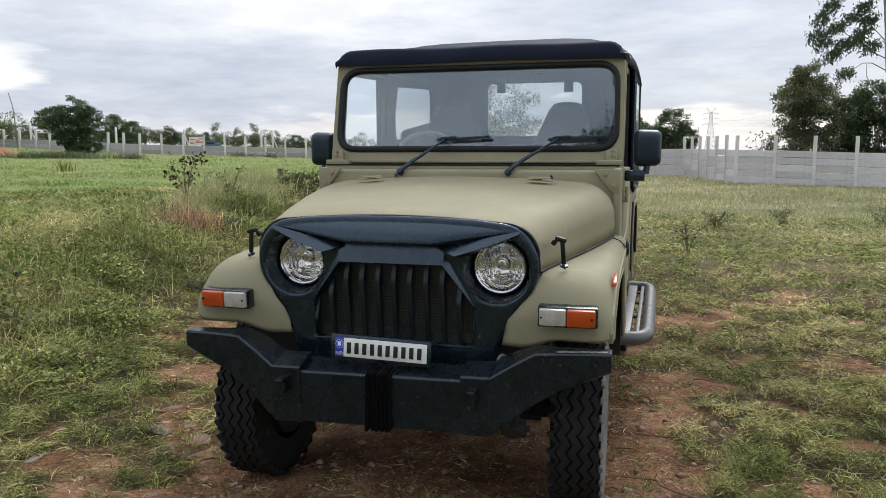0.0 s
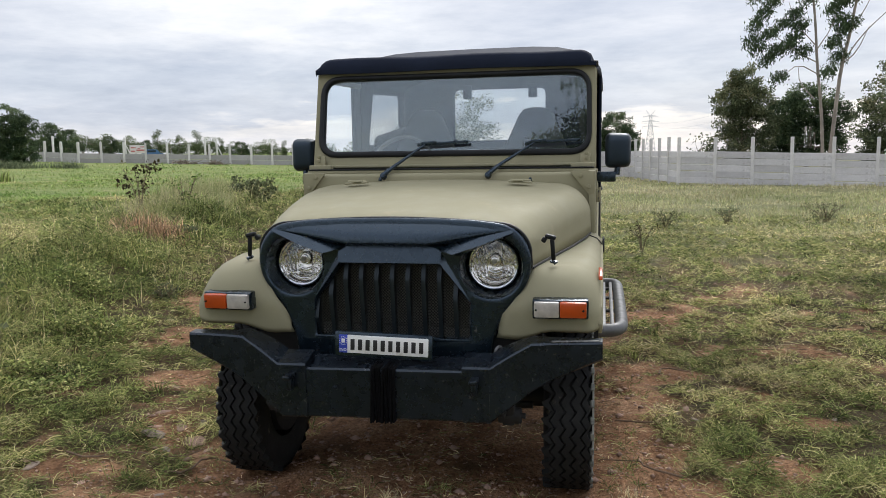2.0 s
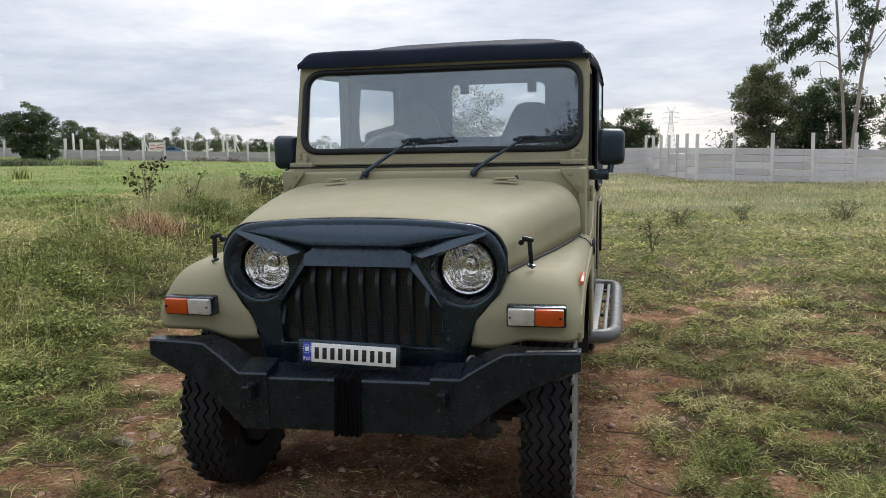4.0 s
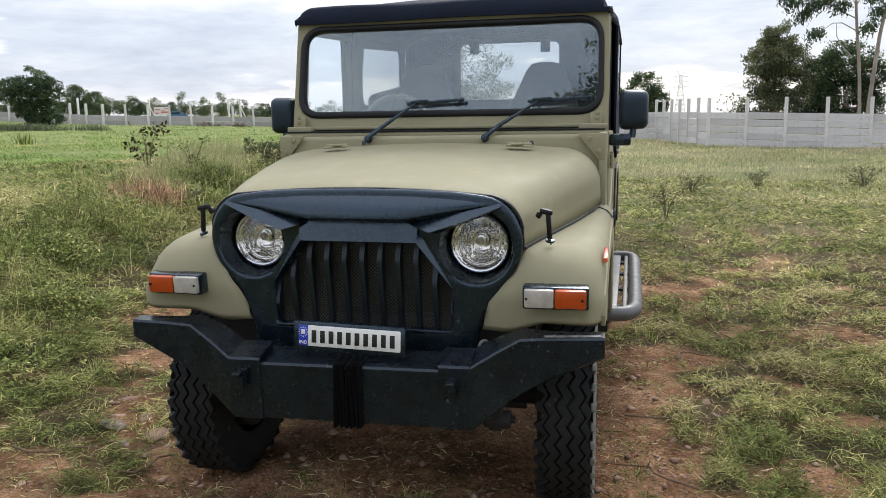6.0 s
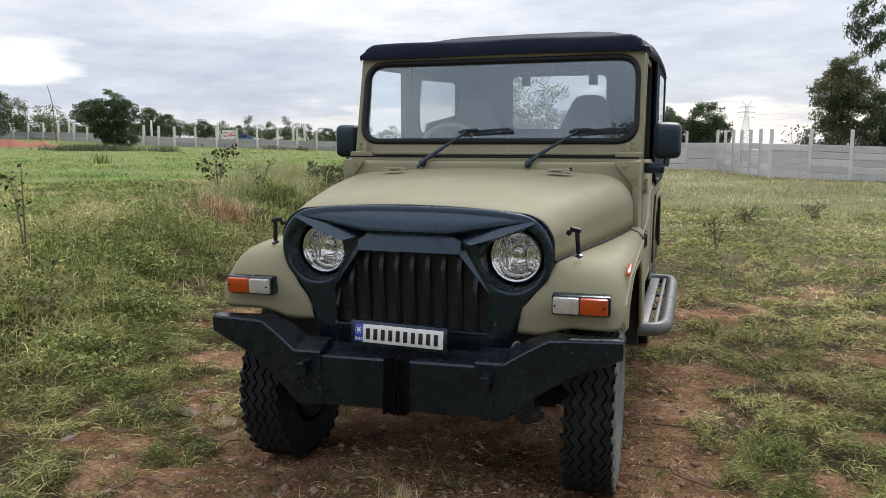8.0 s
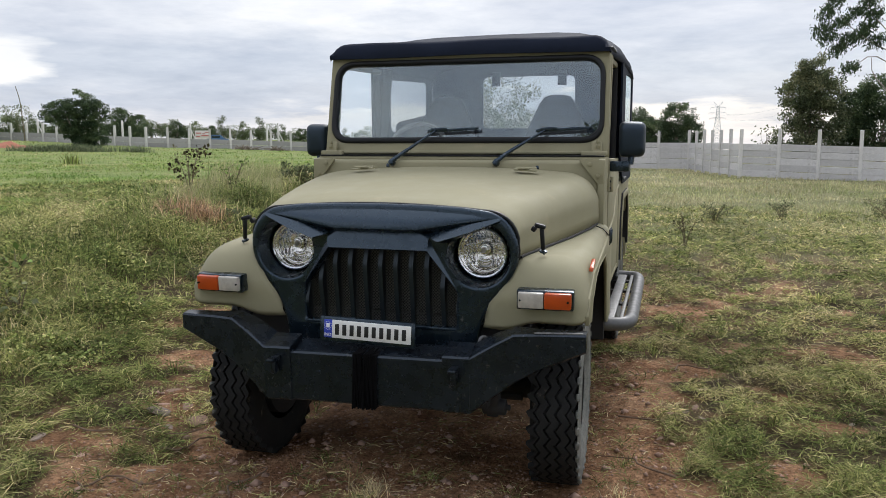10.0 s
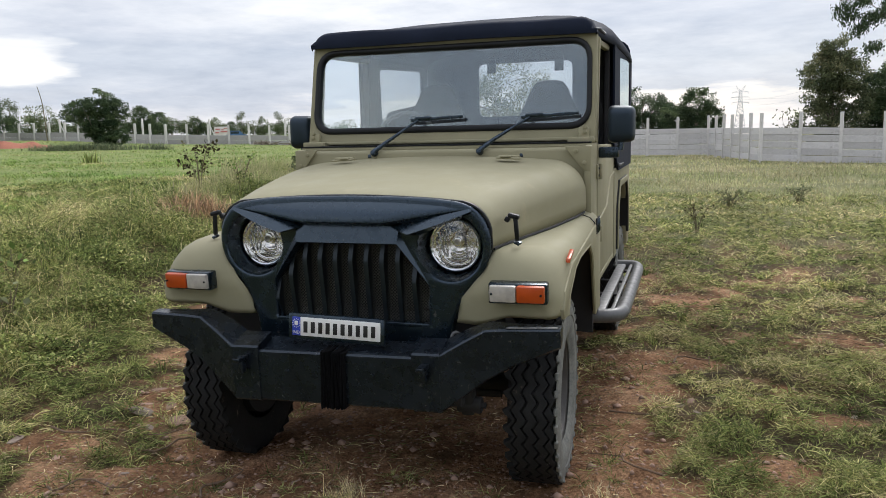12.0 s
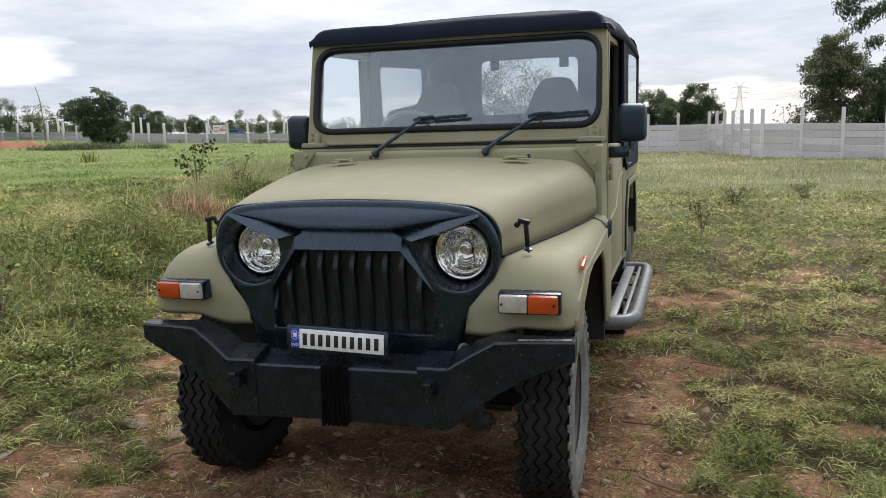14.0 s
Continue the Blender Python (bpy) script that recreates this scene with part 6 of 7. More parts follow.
# longer pale grass before the plank wall
x, y, d = scatter(155000, 6.5, 46, -16, 42)
keep = (x > bank_line(y)) & (rng.uniform(0, 1, len(x)) < np.clip(0.1 + (d - 6.5) * 0.11, 0, 1) * np.clip(0.8 + 0.6 * vn(x * 1.4, y * 1.4, 24), 0.1, 1)) & clear_of_jeep(x, y)
x, y, d = x[keep], y[keep], d[keep]
tall = np.clip((d - 8) / 14, 0.08, 1) * np.clip(0.6 + 0.6 * vn(x * 0.6, y * 0.6, 17), 0.1, 1.2)
dry = 0.42 + 0.22 * vn(x * 0.5, y * 0.5, 18) + 0.22 * vn(x * 1.7, y * 1.7, 19) + 0.012 * np.clip(d - 8, 0, 20) + rng.normal(0, 0.12, len(x))
blades("field_grass", x, y, (0.05 + 0.18 * tall) * rng.uniform(0.4, 1.3, len(x)), 0.0008 * d * rng.uniform(0.5, 1.3, len(x)), rng.uniform(0.5, 1.8, len(x)), dry, "knee-high olive and straw field grass", material=FIELD)


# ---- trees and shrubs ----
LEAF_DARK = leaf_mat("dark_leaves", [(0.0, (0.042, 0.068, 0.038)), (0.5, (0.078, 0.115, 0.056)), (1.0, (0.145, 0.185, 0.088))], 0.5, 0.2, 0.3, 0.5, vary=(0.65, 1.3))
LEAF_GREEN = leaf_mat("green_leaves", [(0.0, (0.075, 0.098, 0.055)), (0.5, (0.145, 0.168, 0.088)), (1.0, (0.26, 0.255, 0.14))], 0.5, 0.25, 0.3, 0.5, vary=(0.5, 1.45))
# far leaves carry the haze of distance in a lighter colour
LEAF_FAR = leaf_mat("hazy_far_leaves", [(0.0, (0.085, 0.115, 0.058)), (0.5, (0.135, 0.17, 0.085)), (1.0, (0.22, 0.245, 0.135))], 0.6, 0.25, 0.3, 0.3, vary=(0.5, 1.45))
LEAF_PALE = leaf_mat("pale_leaves", [(0.0, (0.10, 0.17, 0.04)), (0.5, (0.17, 0.25, 0.07)), (1.0, (0.27, 0.33, 0.15))], 0.5, 0.3, 0.2, 2.0)
LEAF_PALE_GREEN = leaf_mat("grey_green_leaves", [(0.0, (0.11, 0.14, 0.08)), (0.5, (0.20, 0.235, 0.135)), (1.0, (0.33, 0.35, 0.21))], 0.6, 0.3, 0.2, 2.0, vary=(0.6, 1.4))
LEAF_BROWN = leaf_mat("brown_leaves", [(0.0, (0.035, 0.022, 0.014)), (0.5, (0.05, 0.042, 0.02)), (1.0, (0.10, 0.09, 0.035))], 0.6, 0.2, 0.2, 2.0)
BARK = mat("grey_bark", (0.22, 0.18, 0.145), 0.9, blotch=0.3, blotch_scale=3, bump=0.5, bump_scale=12)
BARK_PALE = mat("pale_bark", (0.27, 0.235, 0.20), 0.85, blotch=0.3, blotch_scale=2.5, bump=0.3, bump_scale=10)
STEM = mat("weed_stem", (0.15, 0.125, 0.07), 0.8)


def leaf_quads(centres, size, flat=0.0, aspect=0.5):
    """A leaf (a kinked lozenge) at each centre, turned at random."""
    n = len(centres)
    u = rng.normal(0, 1, (n, 3)); u[:, 2] -= flat
    u /= np.linalg.norm(u, axis=1)[:, None]
    w = rng.normal(0, 1, (n, 3))
    w -= u * (u * w).sum(1)[:, None]
    w /= np.linalg.norm(w, axis=1)[:, None]
    s = (size * rng.uniform(0.6, 1.3, n))[:, None]
    v = np.stack([centres - u * s * 0.5, centres + w * s * aspect * 0.5, centres + u * s * 0.5, centres - w * s * aspect * 0.5], 1).reshape(-1, 3)
    k = np.arange(n)[:, None] * 4
    return v, k + np.array([[0, 1, 2, 3]])


def crown_points(n, lobes, clumps, clump_r):
    """Leaf places: clumps over the skin of some lobes (centre, radii)."""
    vol = np.array([l[3] * l[4] + l[4] * l[5] + l[3] * l[5] for l in lobes])
    pick = rng.choice(len(lobes), clumps, p=vol / vol.sum())
    L = np.array(lobes)[pick]
    g = rng.normal(0, 1, (clumps, 3))
    g /= np.linalg.norm(g, axis=1)[:, None]
    g *= (rng.uniform(0.25, 1.0, clumps) ** 0.45)[:, None]
    cc = L[:, :3] + g * L[:, 3:]
    which = rng.integers(0, clumps, n)
    o = np.clip(rng.normal(0, 1, (n, 3)), -1.5, 1.5) * np.array([1, 1, 0.7]) * clump_r
    return cc[which] + o, rng.normal(0, 0.26, clumps)[which]


def make_tree(at, lobes, label, leaves=3000, leaf=0.2, clumps=80, clump_r=0.28, leaf_m=None, bark=None, trunk=((0, 0, 0), (0, 0, 1.5)), trunk_r=0.14, limbs=6, name="tree", group="", aspect=0.5, flat=0.0, category="tree", turn=0.0):
    """A tapered trunk with limbs, and a crown of many leaves in clumps."""
    t = thing(name, at, label, category, group)
    t.rotation_euler = (0, 0, radians(turn))
    bm = tube([(p[0], p[1], p[2] - (0.15 if i == 0 else 0)) for i, p in enumerate(trunk)], [trunk_r, trunk_r * 0.55], 8, smooth_steps=1 if len(trunk) > 2 else 0)
    top = Vector(trunk[-1])
    for k in range(limbs):
        lb = lobes[k % len(lobes)]
        e = Vector(lb[:3]) + Vector((rng.uniform(-0.5, 0.5) * lb[3], rng.uniform(-0.5, 0.5) * lb[4], rng.uniform(-0.3, 0.5) * lb[5]))
        st = Vector(trunk[-2]).lerp(top, rng.uniform(0.5, 1.0))
        mid = st.lerp(e, 0.5) + Vector((rng.uniform(-0.15, 0.15), rng.uniform(-0.15, 0.15), 0.1))
        tube([tuple(st), tuple(mid), tuple(e)], [trunk_r * 0.45, trunk_r * 0.1], 6, bm=bm, smooth_steps=1)
    part("trunk", bm, bark or BARK, t, at=(0, 0, 0))
    pts, tone = crown_points(leaves, lobes, clumps, clump_r)
    v, f = leaf_quads(pts, leaf, flat, aspect)
    # dry sets only leaf tone here: crown tops are coloured lighter, rising with height
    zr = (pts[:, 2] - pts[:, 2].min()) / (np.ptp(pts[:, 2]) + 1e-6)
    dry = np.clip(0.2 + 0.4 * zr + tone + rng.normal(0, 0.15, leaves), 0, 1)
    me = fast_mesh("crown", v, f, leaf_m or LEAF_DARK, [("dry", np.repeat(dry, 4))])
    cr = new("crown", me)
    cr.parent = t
    return t


def polar(az, d, cx=0.95, cy=-2.75):
    a = radians(az)
    x, y = cx + d * math.sin(a), cy + d * math.cos(a)
    return (x, y, float(height(x, y)))


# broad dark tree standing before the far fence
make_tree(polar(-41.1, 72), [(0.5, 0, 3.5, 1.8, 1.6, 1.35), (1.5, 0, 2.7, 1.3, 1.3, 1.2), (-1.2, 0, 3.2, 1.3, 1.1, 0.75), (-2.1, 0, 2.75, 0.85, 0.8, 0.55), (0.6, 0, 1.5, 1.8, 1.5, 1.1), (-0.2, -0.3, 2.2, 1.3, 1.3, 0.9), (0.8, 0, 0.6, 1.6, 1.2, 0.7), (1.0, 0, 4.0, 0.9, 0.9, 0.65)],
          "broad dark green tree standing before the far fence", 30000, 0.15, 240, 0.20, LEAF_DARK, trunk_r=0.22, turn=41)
# trees of the far hedge line, each of its own size
bases = []
for k, (lobes, lm) in enumerate((([(0, 0, 2.4, 1.6, 1.4, 1.2), (1.5, 0, 1.5, 1.2, 1.1, 0.9), (-1.4, 0.2, 1.3, 1.3, 1.1, 1.0), (0.2, 0, 0.9, 1.6, 1.2, 0.7)], LEAF_DARK),
                                 ([(0, 0, 3.1, 0.55, 0.6, 1.5), (0.4, 0, 2.0, 0.8, 0.8, 0.9), (-0.2, 0, 1.0, 0.9, 0.8, 0.7)], LEAF_FAR),
                                 ([(0, 0, 1.2, 1.9, 1.5, 1.0), (2.2, 0, 0.9, 1.5, 1.2, 0.8), (-2.3, 0, 0.8, 1.5, 1.2, 0.75), (0.9, 0.3, 2.1, 0.8, 0.8, 0.8)], LEAF_FAR))):
    t = make_tree(polar(-52 - k * 3, 120), lobes, ("rounded dark tree on the far hedge line", "slender young tree on the far hedge line", "low wide shrub on the far hedge line")[k], (9000, 4000, 5000)[k], 0.15, (90, 60, 70)[k], 0.24, lm, trunk_r=0.12, limbs=4, group="far hedge line", name=("tree", "tree", "shrub")[k], category=("tree", "tree", "shrub")[k])
    bases.append(t)
HEDGE = [(-49.5, 118, 2, 1.2), (-47.6, 95, 0, 1.4), (-46.2, 112, 1, 1.15), (-44.5, 110, 2, 1.5), (-43.2, 118, 2, 1.0), (-38.3, 104, 0, 1.15), (-37.4, 108, 0, 0.95), (-36.5, 118, 2, 1.25), (-35.5, 125, 2, 1.1), (-34.8, 115, 0, 0.75),
         (-34.0, 125, 2, 1.0), (-33.2, 122, 2, 0.9), (-32.5, 120, 0, 0.62), (-31.8, 110, 1, 0.80), (-31.0, 122, 2, 0.85), (-30.4, 112, 1, 0.66), (-29.8, 124, 2, 0.95), (-29.2, 114, 1, 0.82), (-28.5, 122, 2, 1.0), (-27.6, 116, 1, 0.6),
         (-26.9, 122, 2, 0.8), (-26.2, 114, 0, 0.62), (-25.2, 124, 2, 0.8), (-24.2, 120, 2, 0.95), (-23.2, 118, 1, 0.55), (-22, 124, 2, 1.0), (-20, 124, 2, 0.8), (-18, 125, 2, 0.9), (-42.0, 116, 2, 1.2), (-40.0, 118, 2, 1.2), (-39.0, 116, 2, 1.0)]
for az, d, k, s in HEDGE:
    c2 = copy_thing(bases[k], Matrix.Translation(polar(az, d)) @ Matrix.Rotation(az * 3.7, 4, "Z") @ Matrix.Diagonal((s, s, s, 1)))
    c2.scale = (s, s, s)
# unseen trees added behind the track's start, darkening the vehicle's front and mirrored panels
for k, (x, y, sc) in enumerate(((-21, -17, 1.3), (-15, -21, 1.4), (-9.5, -19, 1.2), (-5, -22, 1.4), (7, -21, 1.3), (12.5, -18, 1.3), (18.5, -16, 1.4), (24, -9, 1.3), (-26, -9, 1.3))):
    c2 = copy_thing(bases[(0, 2, 0)[k % 3]], Matrix.Translation((x, y, 0)) @ Matrix.Rotation(k * 1.3, 4, "Z") @ Matrix.Diagonal((sc, sc, sc, 1)))
    c2.scale = (sc, sc, sc)
    tagged(c2, "unseen dark tree added behind the track to dim the front panels", "tree", "trees behind the track")
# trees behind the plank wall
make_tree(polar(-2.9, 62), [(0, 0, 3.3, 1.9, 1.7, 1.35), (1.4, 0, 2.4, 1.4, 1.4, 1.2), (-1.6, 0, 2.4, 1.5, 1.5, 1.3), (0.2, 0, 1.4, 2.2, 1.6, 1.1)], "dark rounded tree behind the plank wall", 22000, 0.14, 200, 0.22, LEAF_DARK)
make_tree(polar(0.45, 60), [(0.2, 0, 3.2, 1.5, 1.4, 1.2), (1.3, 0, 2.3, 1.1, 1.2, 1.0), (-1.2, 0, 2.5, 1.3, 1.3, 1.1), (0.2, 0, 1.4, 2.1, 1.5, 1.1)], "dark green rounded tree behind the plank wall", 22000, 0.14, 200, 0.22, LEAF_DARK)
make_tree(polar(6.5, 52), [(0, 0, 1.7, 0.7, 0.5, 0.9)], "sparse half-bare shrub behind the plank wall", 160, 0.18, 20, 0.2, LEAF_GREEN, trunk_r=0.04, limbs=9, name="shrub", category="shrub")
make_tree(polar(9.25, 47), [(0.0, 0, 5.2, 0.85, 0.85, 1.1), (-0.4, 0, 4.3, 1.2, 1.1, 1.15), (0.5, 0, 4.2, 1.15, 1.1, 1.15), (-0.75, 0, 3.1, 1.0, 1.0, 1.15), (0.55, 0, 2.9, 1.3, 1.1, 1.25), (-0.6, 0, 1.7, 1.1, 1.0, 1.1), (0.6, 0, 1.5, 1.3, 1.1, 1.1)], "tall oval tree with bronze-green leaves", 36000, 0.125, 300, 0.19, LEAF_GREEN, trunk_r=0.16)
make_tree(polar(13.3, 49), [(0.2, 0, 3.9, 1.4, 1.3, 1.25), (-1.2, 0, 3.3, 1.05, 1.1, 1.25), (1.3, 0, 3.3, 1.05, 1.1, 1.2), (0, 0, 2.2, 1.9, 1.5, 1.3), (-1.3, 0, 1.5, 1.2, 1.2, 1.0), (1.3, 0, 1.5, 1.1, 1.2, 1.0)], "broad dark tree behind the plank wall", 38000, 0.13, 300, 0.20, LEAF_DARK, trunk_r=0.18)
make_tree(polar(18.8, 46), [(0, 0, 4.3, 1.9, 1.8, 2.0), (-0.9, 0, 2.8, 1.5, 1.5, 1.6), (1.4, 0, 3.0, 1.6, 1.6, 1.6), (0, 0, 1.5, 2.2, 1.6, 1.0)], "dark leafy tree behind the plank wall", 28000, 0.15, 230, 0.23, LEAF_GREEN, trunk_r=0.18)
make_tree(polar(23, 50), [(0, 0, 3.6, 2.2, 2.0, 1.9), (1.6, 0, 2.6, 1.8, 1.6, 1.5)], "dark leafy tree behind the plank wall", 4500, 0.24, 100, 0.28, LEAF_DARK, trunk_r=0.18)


def gum_tree(at, stem, limbs, tufts, label, r0):
    """Tall thin gum tree: bare stem and limbs given as (sideways, up), with hanging feathers of leaves."""
    t = thing("gum_tree", at, label, "tree", "gum trees by the wall")
    t.rotation_euler = (0, 0, radians(-14))
    bm = tube([(u + 0.05 * math.sin(k * 2.7 + r0 * 40), 0.06 * math.sin(k * 2.1), z) for k, (u, z) in enumerate(stem)], [r0, r0 * 0.35], 9, smooth_steps=1)
    for j, limb in enumerate(limbs):
        tube([(u, (0.25 * math.sin(j * 2.4)) * k, z) for k, (u, z) in enumerate(limb)], [r0 * 0.34, 0.010], 6, bm=bm, smooth_steps=1)
    part("trunk", bm, BARK_PALE, t, "pale bare stem and branches", at=(0, 0, 0))
    per = 420
    c = np.repeat(np.array([(u, 0.0, z) for u, z in tufts]), per, 0)
    n = len(c)
    c = c + rng.normal(0, 1, (n, 3)) * np.array([0.11, 0.22, 0.09])
    strand = rng.integers(0, 9, n)
    drop = rng.uniform(0, 1, n) * (0.2 + 0.04 * strand)
    c[:, 0] += 0.22 * np.sin(strand * 2.3) - 0.45 * drop
    c[:, 2] -= drop
    v, f = leaf_quads(c, 0.15, flat=1.6, aspect=0.32)
    me = fast_mesh("crown", v, f, LEAF_DARK, [("dry", np.repeat(np.clip(rng.normal(0.3, 0.2, n), 0, 1), 4))])
    cr = new("crown", me)
    cr.parent = t
    return t


gum_tree(polar(14.25, 37.5), [(0, -0.2), (0.02, 1.2), (-0.18, 3.3), (-0.34, 5.2), (-0.56, 6.9), (-0.68, 8.6), (-0.8, 10.5), (-0.7, 12.0)],
         [[(-0.34, 5.2), (-1.24, 5.75), (-1.9, 6.3), (-2.5, 7.0)], [(-0.42, 5.9), (-1.24, 6.9), (-1.6, 7.9)], [(-0.28, 4.7), (-1.1, 5.2), (-1.7, 4.7)], [(-0.44, 3.7), (-1.05, 4.4), (-1.12, 5.1)],
          [(-0.4, 5.8), (0.1, 6.6), (0.35, 7.4)], [(-0.68, 8.6), (-1.8, 9.4), (-2.4, 9.9)], [(-0.7, 9.2), (0.2, 10.0), (0.6, 10.8)]],
         [(-2.8, 7.2), (-2.5, 7.65), (-2.95, 6.5), (-2.7, 6.15), (-2.25, 6.75), (-1.95, 6.05), (-1.5, 6.15), (-1.25, 6.5), (-1.7, 7.1), (-1.25, 7.5), (-2.15, 8.1), (-2.8, 8.4), (-2.3, 5.65), (-1.8, 4.85), (-0.9, 5.9), (-1.0, 7.0), (-0.7, 8.1),
          (-1.6, 8.8), (-2.2, 9.6), (-0.9, 10.4), (-0.6, 11.6), (0.4, 10.6), (-1.4, 10.0)],
         "tall thin gum tree with hanging leaf feathers", 0.080)
gum_tree(polar(14.6, 37.5), [(0, -0.2), (0.03, 1.2), (0.16, 3.0), (0.34, 5.0), (0.57, 6.4), (0.8, 7.6), (1.0, 9.1), (1.1, 11.0)],
         [[(0.38, 5.2), (1.0, 6.2), (1.7, 6.95), (2.2, 7.4)], [(0.57, 6.4), (1.05, 7.2), (1.4, 8.0)], [(0.8, 7.6), (1.2, 8.6), (1.7, 9.2)], [(0.40, 5.6), (0.1, 6.3), (0.2, 7.2)], [(0.36, 5.1), (0.9, 5.6), (1.3, 6.6)]],
         [(0.25, 7.15), (0.45, 6.7), (0.12, 6.2), (0.30, 5.6), (-0.08, 5.0), (0.35, 7.9), (0.05, 7.6), (0.7, 6.95), (0.8, 8.1), (0.5, 8.8), (1.0, 9.4), (1.3, 10.3), (0.9, 11.2), (0.4, 9.8)],
         "pale-stemmed gum tree with bare forked limbs", 0.100)
# small tree behind the vehicle, and one behind the track's start, mirrored in the windscreen
make_tree(polar(-11.6, 14), [(0.0, 0, 2.05, 0.72, 0.7, 0.60), (-0.55, 0, 1.7, 0.6, 0.6, 0.6), (0.3, 0, 1.45, 0.58, 0.6, 0.55), (-0.2, 0, 1.1, 0.6, 0.6, 0.5)], "small thin-crowned tree seen through the rear window", 14000, 0.045, 130, 0.11, LEAF_PALE_GREEN, trunk_r=0.04)
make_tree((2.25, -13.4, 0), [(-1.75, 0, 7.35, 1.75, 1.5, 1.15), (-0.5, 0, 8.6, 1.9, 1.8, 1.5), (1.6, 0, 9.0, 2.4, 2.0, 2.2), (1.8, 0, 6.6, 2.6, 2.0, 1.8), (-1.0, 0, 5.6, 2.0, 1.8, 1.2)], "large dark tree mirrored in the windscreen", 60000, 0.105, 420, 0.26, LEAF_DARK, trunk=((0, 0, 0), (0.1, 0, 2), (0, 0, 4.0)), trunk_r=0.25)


def weed(at, h, label, leaf_m, n_stems=3, leaves=40, leaf=0.06, spread=0.25, name="sapling", aspect=0.55, category="plant", low=0.35):
    """Thin branching stems with separate leaves near their ends."""
    g = random.Random(int(at[0] * 1000) ^ int(at[1] * 100))
    t = thing(name, at, label, category)
    bm, ends = None, []
    for k in range(n_stems):
        a = 2 * math.pi * k / n_stems + g.uniform(-0.5, 0.5)
        e = Vector((math.cos(a) * spread * g.uniform(0.4, 1), math.sin(a) * spread * g.uniform(0.4, 1), h * g.uniform(0.75, 1)))
        p = [(0, 0, -0.05), (e.x * 0.3, e.y * 0.3, e.z * 0.5), tuple(e)]
        bm = tube(p, [0.008 + 0.006 * h, 0.003], 5, bm=bm, smooth_steps=1)
        for q in range(3):
            f = g.uniform(low, 0.95)
            b0 = Vector((e.x * f, e.y * f, e.z * f))
            b1 = b0 + Vector((g.uniform(-1, 1) * spread * 0.7, g.uniform(-1, 1) * spread * 0.7, g.uniform(0.05, 0.2) * h))
            tube([tuple(b0), tuple(b1)], [0.005, 0.002], 4, bm=bm)
            ends += [b1, b0.lerp(b1, 0.6)]
        ends += [e, e * 0.9]
    part("stem", bm, STEM, t, at=(0, 0, 0))
    ends = np.array([tuple(p) for p in ends])
    c = ends[rng.integers(0, len(ends), leaves)] + rng.normal(0, leaf * 0.6, (leaves, 3))
    v, f = leaf_quads(c, leaf, 0.0, aspect)
    me = fast_mesh("foliage", v, f, leaf_m, [("dry", np.repeat(np.clip(rng.normal(0.5, 0.22, leaves), 0, 1), 4))])
    cr = new("foliage", me)
    cr.parent = t
    return t


def on_ground(x, y):
    return (x, y, float(height(x, y)))


weed(on_ground(-6.9, 8.95), 0.92, "dark bronze-leaved sapling on the bank", LEAF_BROWN, 5, 170, 0.075, 0.42)
weed(on_ground(-5.8, 8.5), 0.72, "light green young plant on the bank", LEAF_PALE, 4, 120, 0.06, 0.25)
weed(on_ground(-4.05, 2.05), 0.88, "thin dark sapling with few leaves", LEAF_BROWN, 2, 42, 0.055, 0.2)
weed(on_ground(-3.0, 1.2), 0.30, "broad-leaved pale green weed in the grass", LEAF_GREEN, 5, 34, 0.06, 0.16, "weed", 0.7, low=0.1)
weed(on_ground(-3.75, 1.95), 0.26, "broad-leaved pale green weed in the grass", LEAF_PALE, 5, 34, 0.065, 0.18, "weed", 0.7, low=0.1)
weed(on_ground(-3.1, 3.4), 0.16, "leafy green weed on the bank", LEAF_GREEN, 7, 160, 0.035, 0.16, "weed", 0.6, low=0.1)
weed(on_ground(-4.6, 6.2), 0.2, "leafy green weed on the bank", LEAF_GREEN, 8, 220, 0.045, 0.3, "weed", 0.6, low=0.1)
weed(on_ground(-6.3, 12.2), 0.56, "dense green shrub at the edge of the meadow", LEAF_GREEN, 9, 1500, 0.06, 0.4, "shrub", 0.6, "shrub", 0.1)
weed(on_ground(1.9, 11.0), 0.34, "branching green weed in the field grass", LEAF_GREEN, 7, 520, 0.035, 0.3, "weed", 0.4, low=0.1)
weed(on_ground(3.1, 12.2), 0.32, "branching green weed in the field grass", LEAF_GREEN, 6, 420, 0.035, 0.28, "weed", 0.4, low=0.1)
weed(on_ground(4.9, 12.5), 0.35, "low dark weed in the field grass", LEAF_GREEN, 10, 460, 0.04, 0.38, "weed", 0.4, low=0.1)
weed(on_ground(1.35, 7.7), 0.42, "spindly brown weed in the field grass", LEAF_BROWN, 4, 110, 0.035, 0.16, "weed", 0.4)
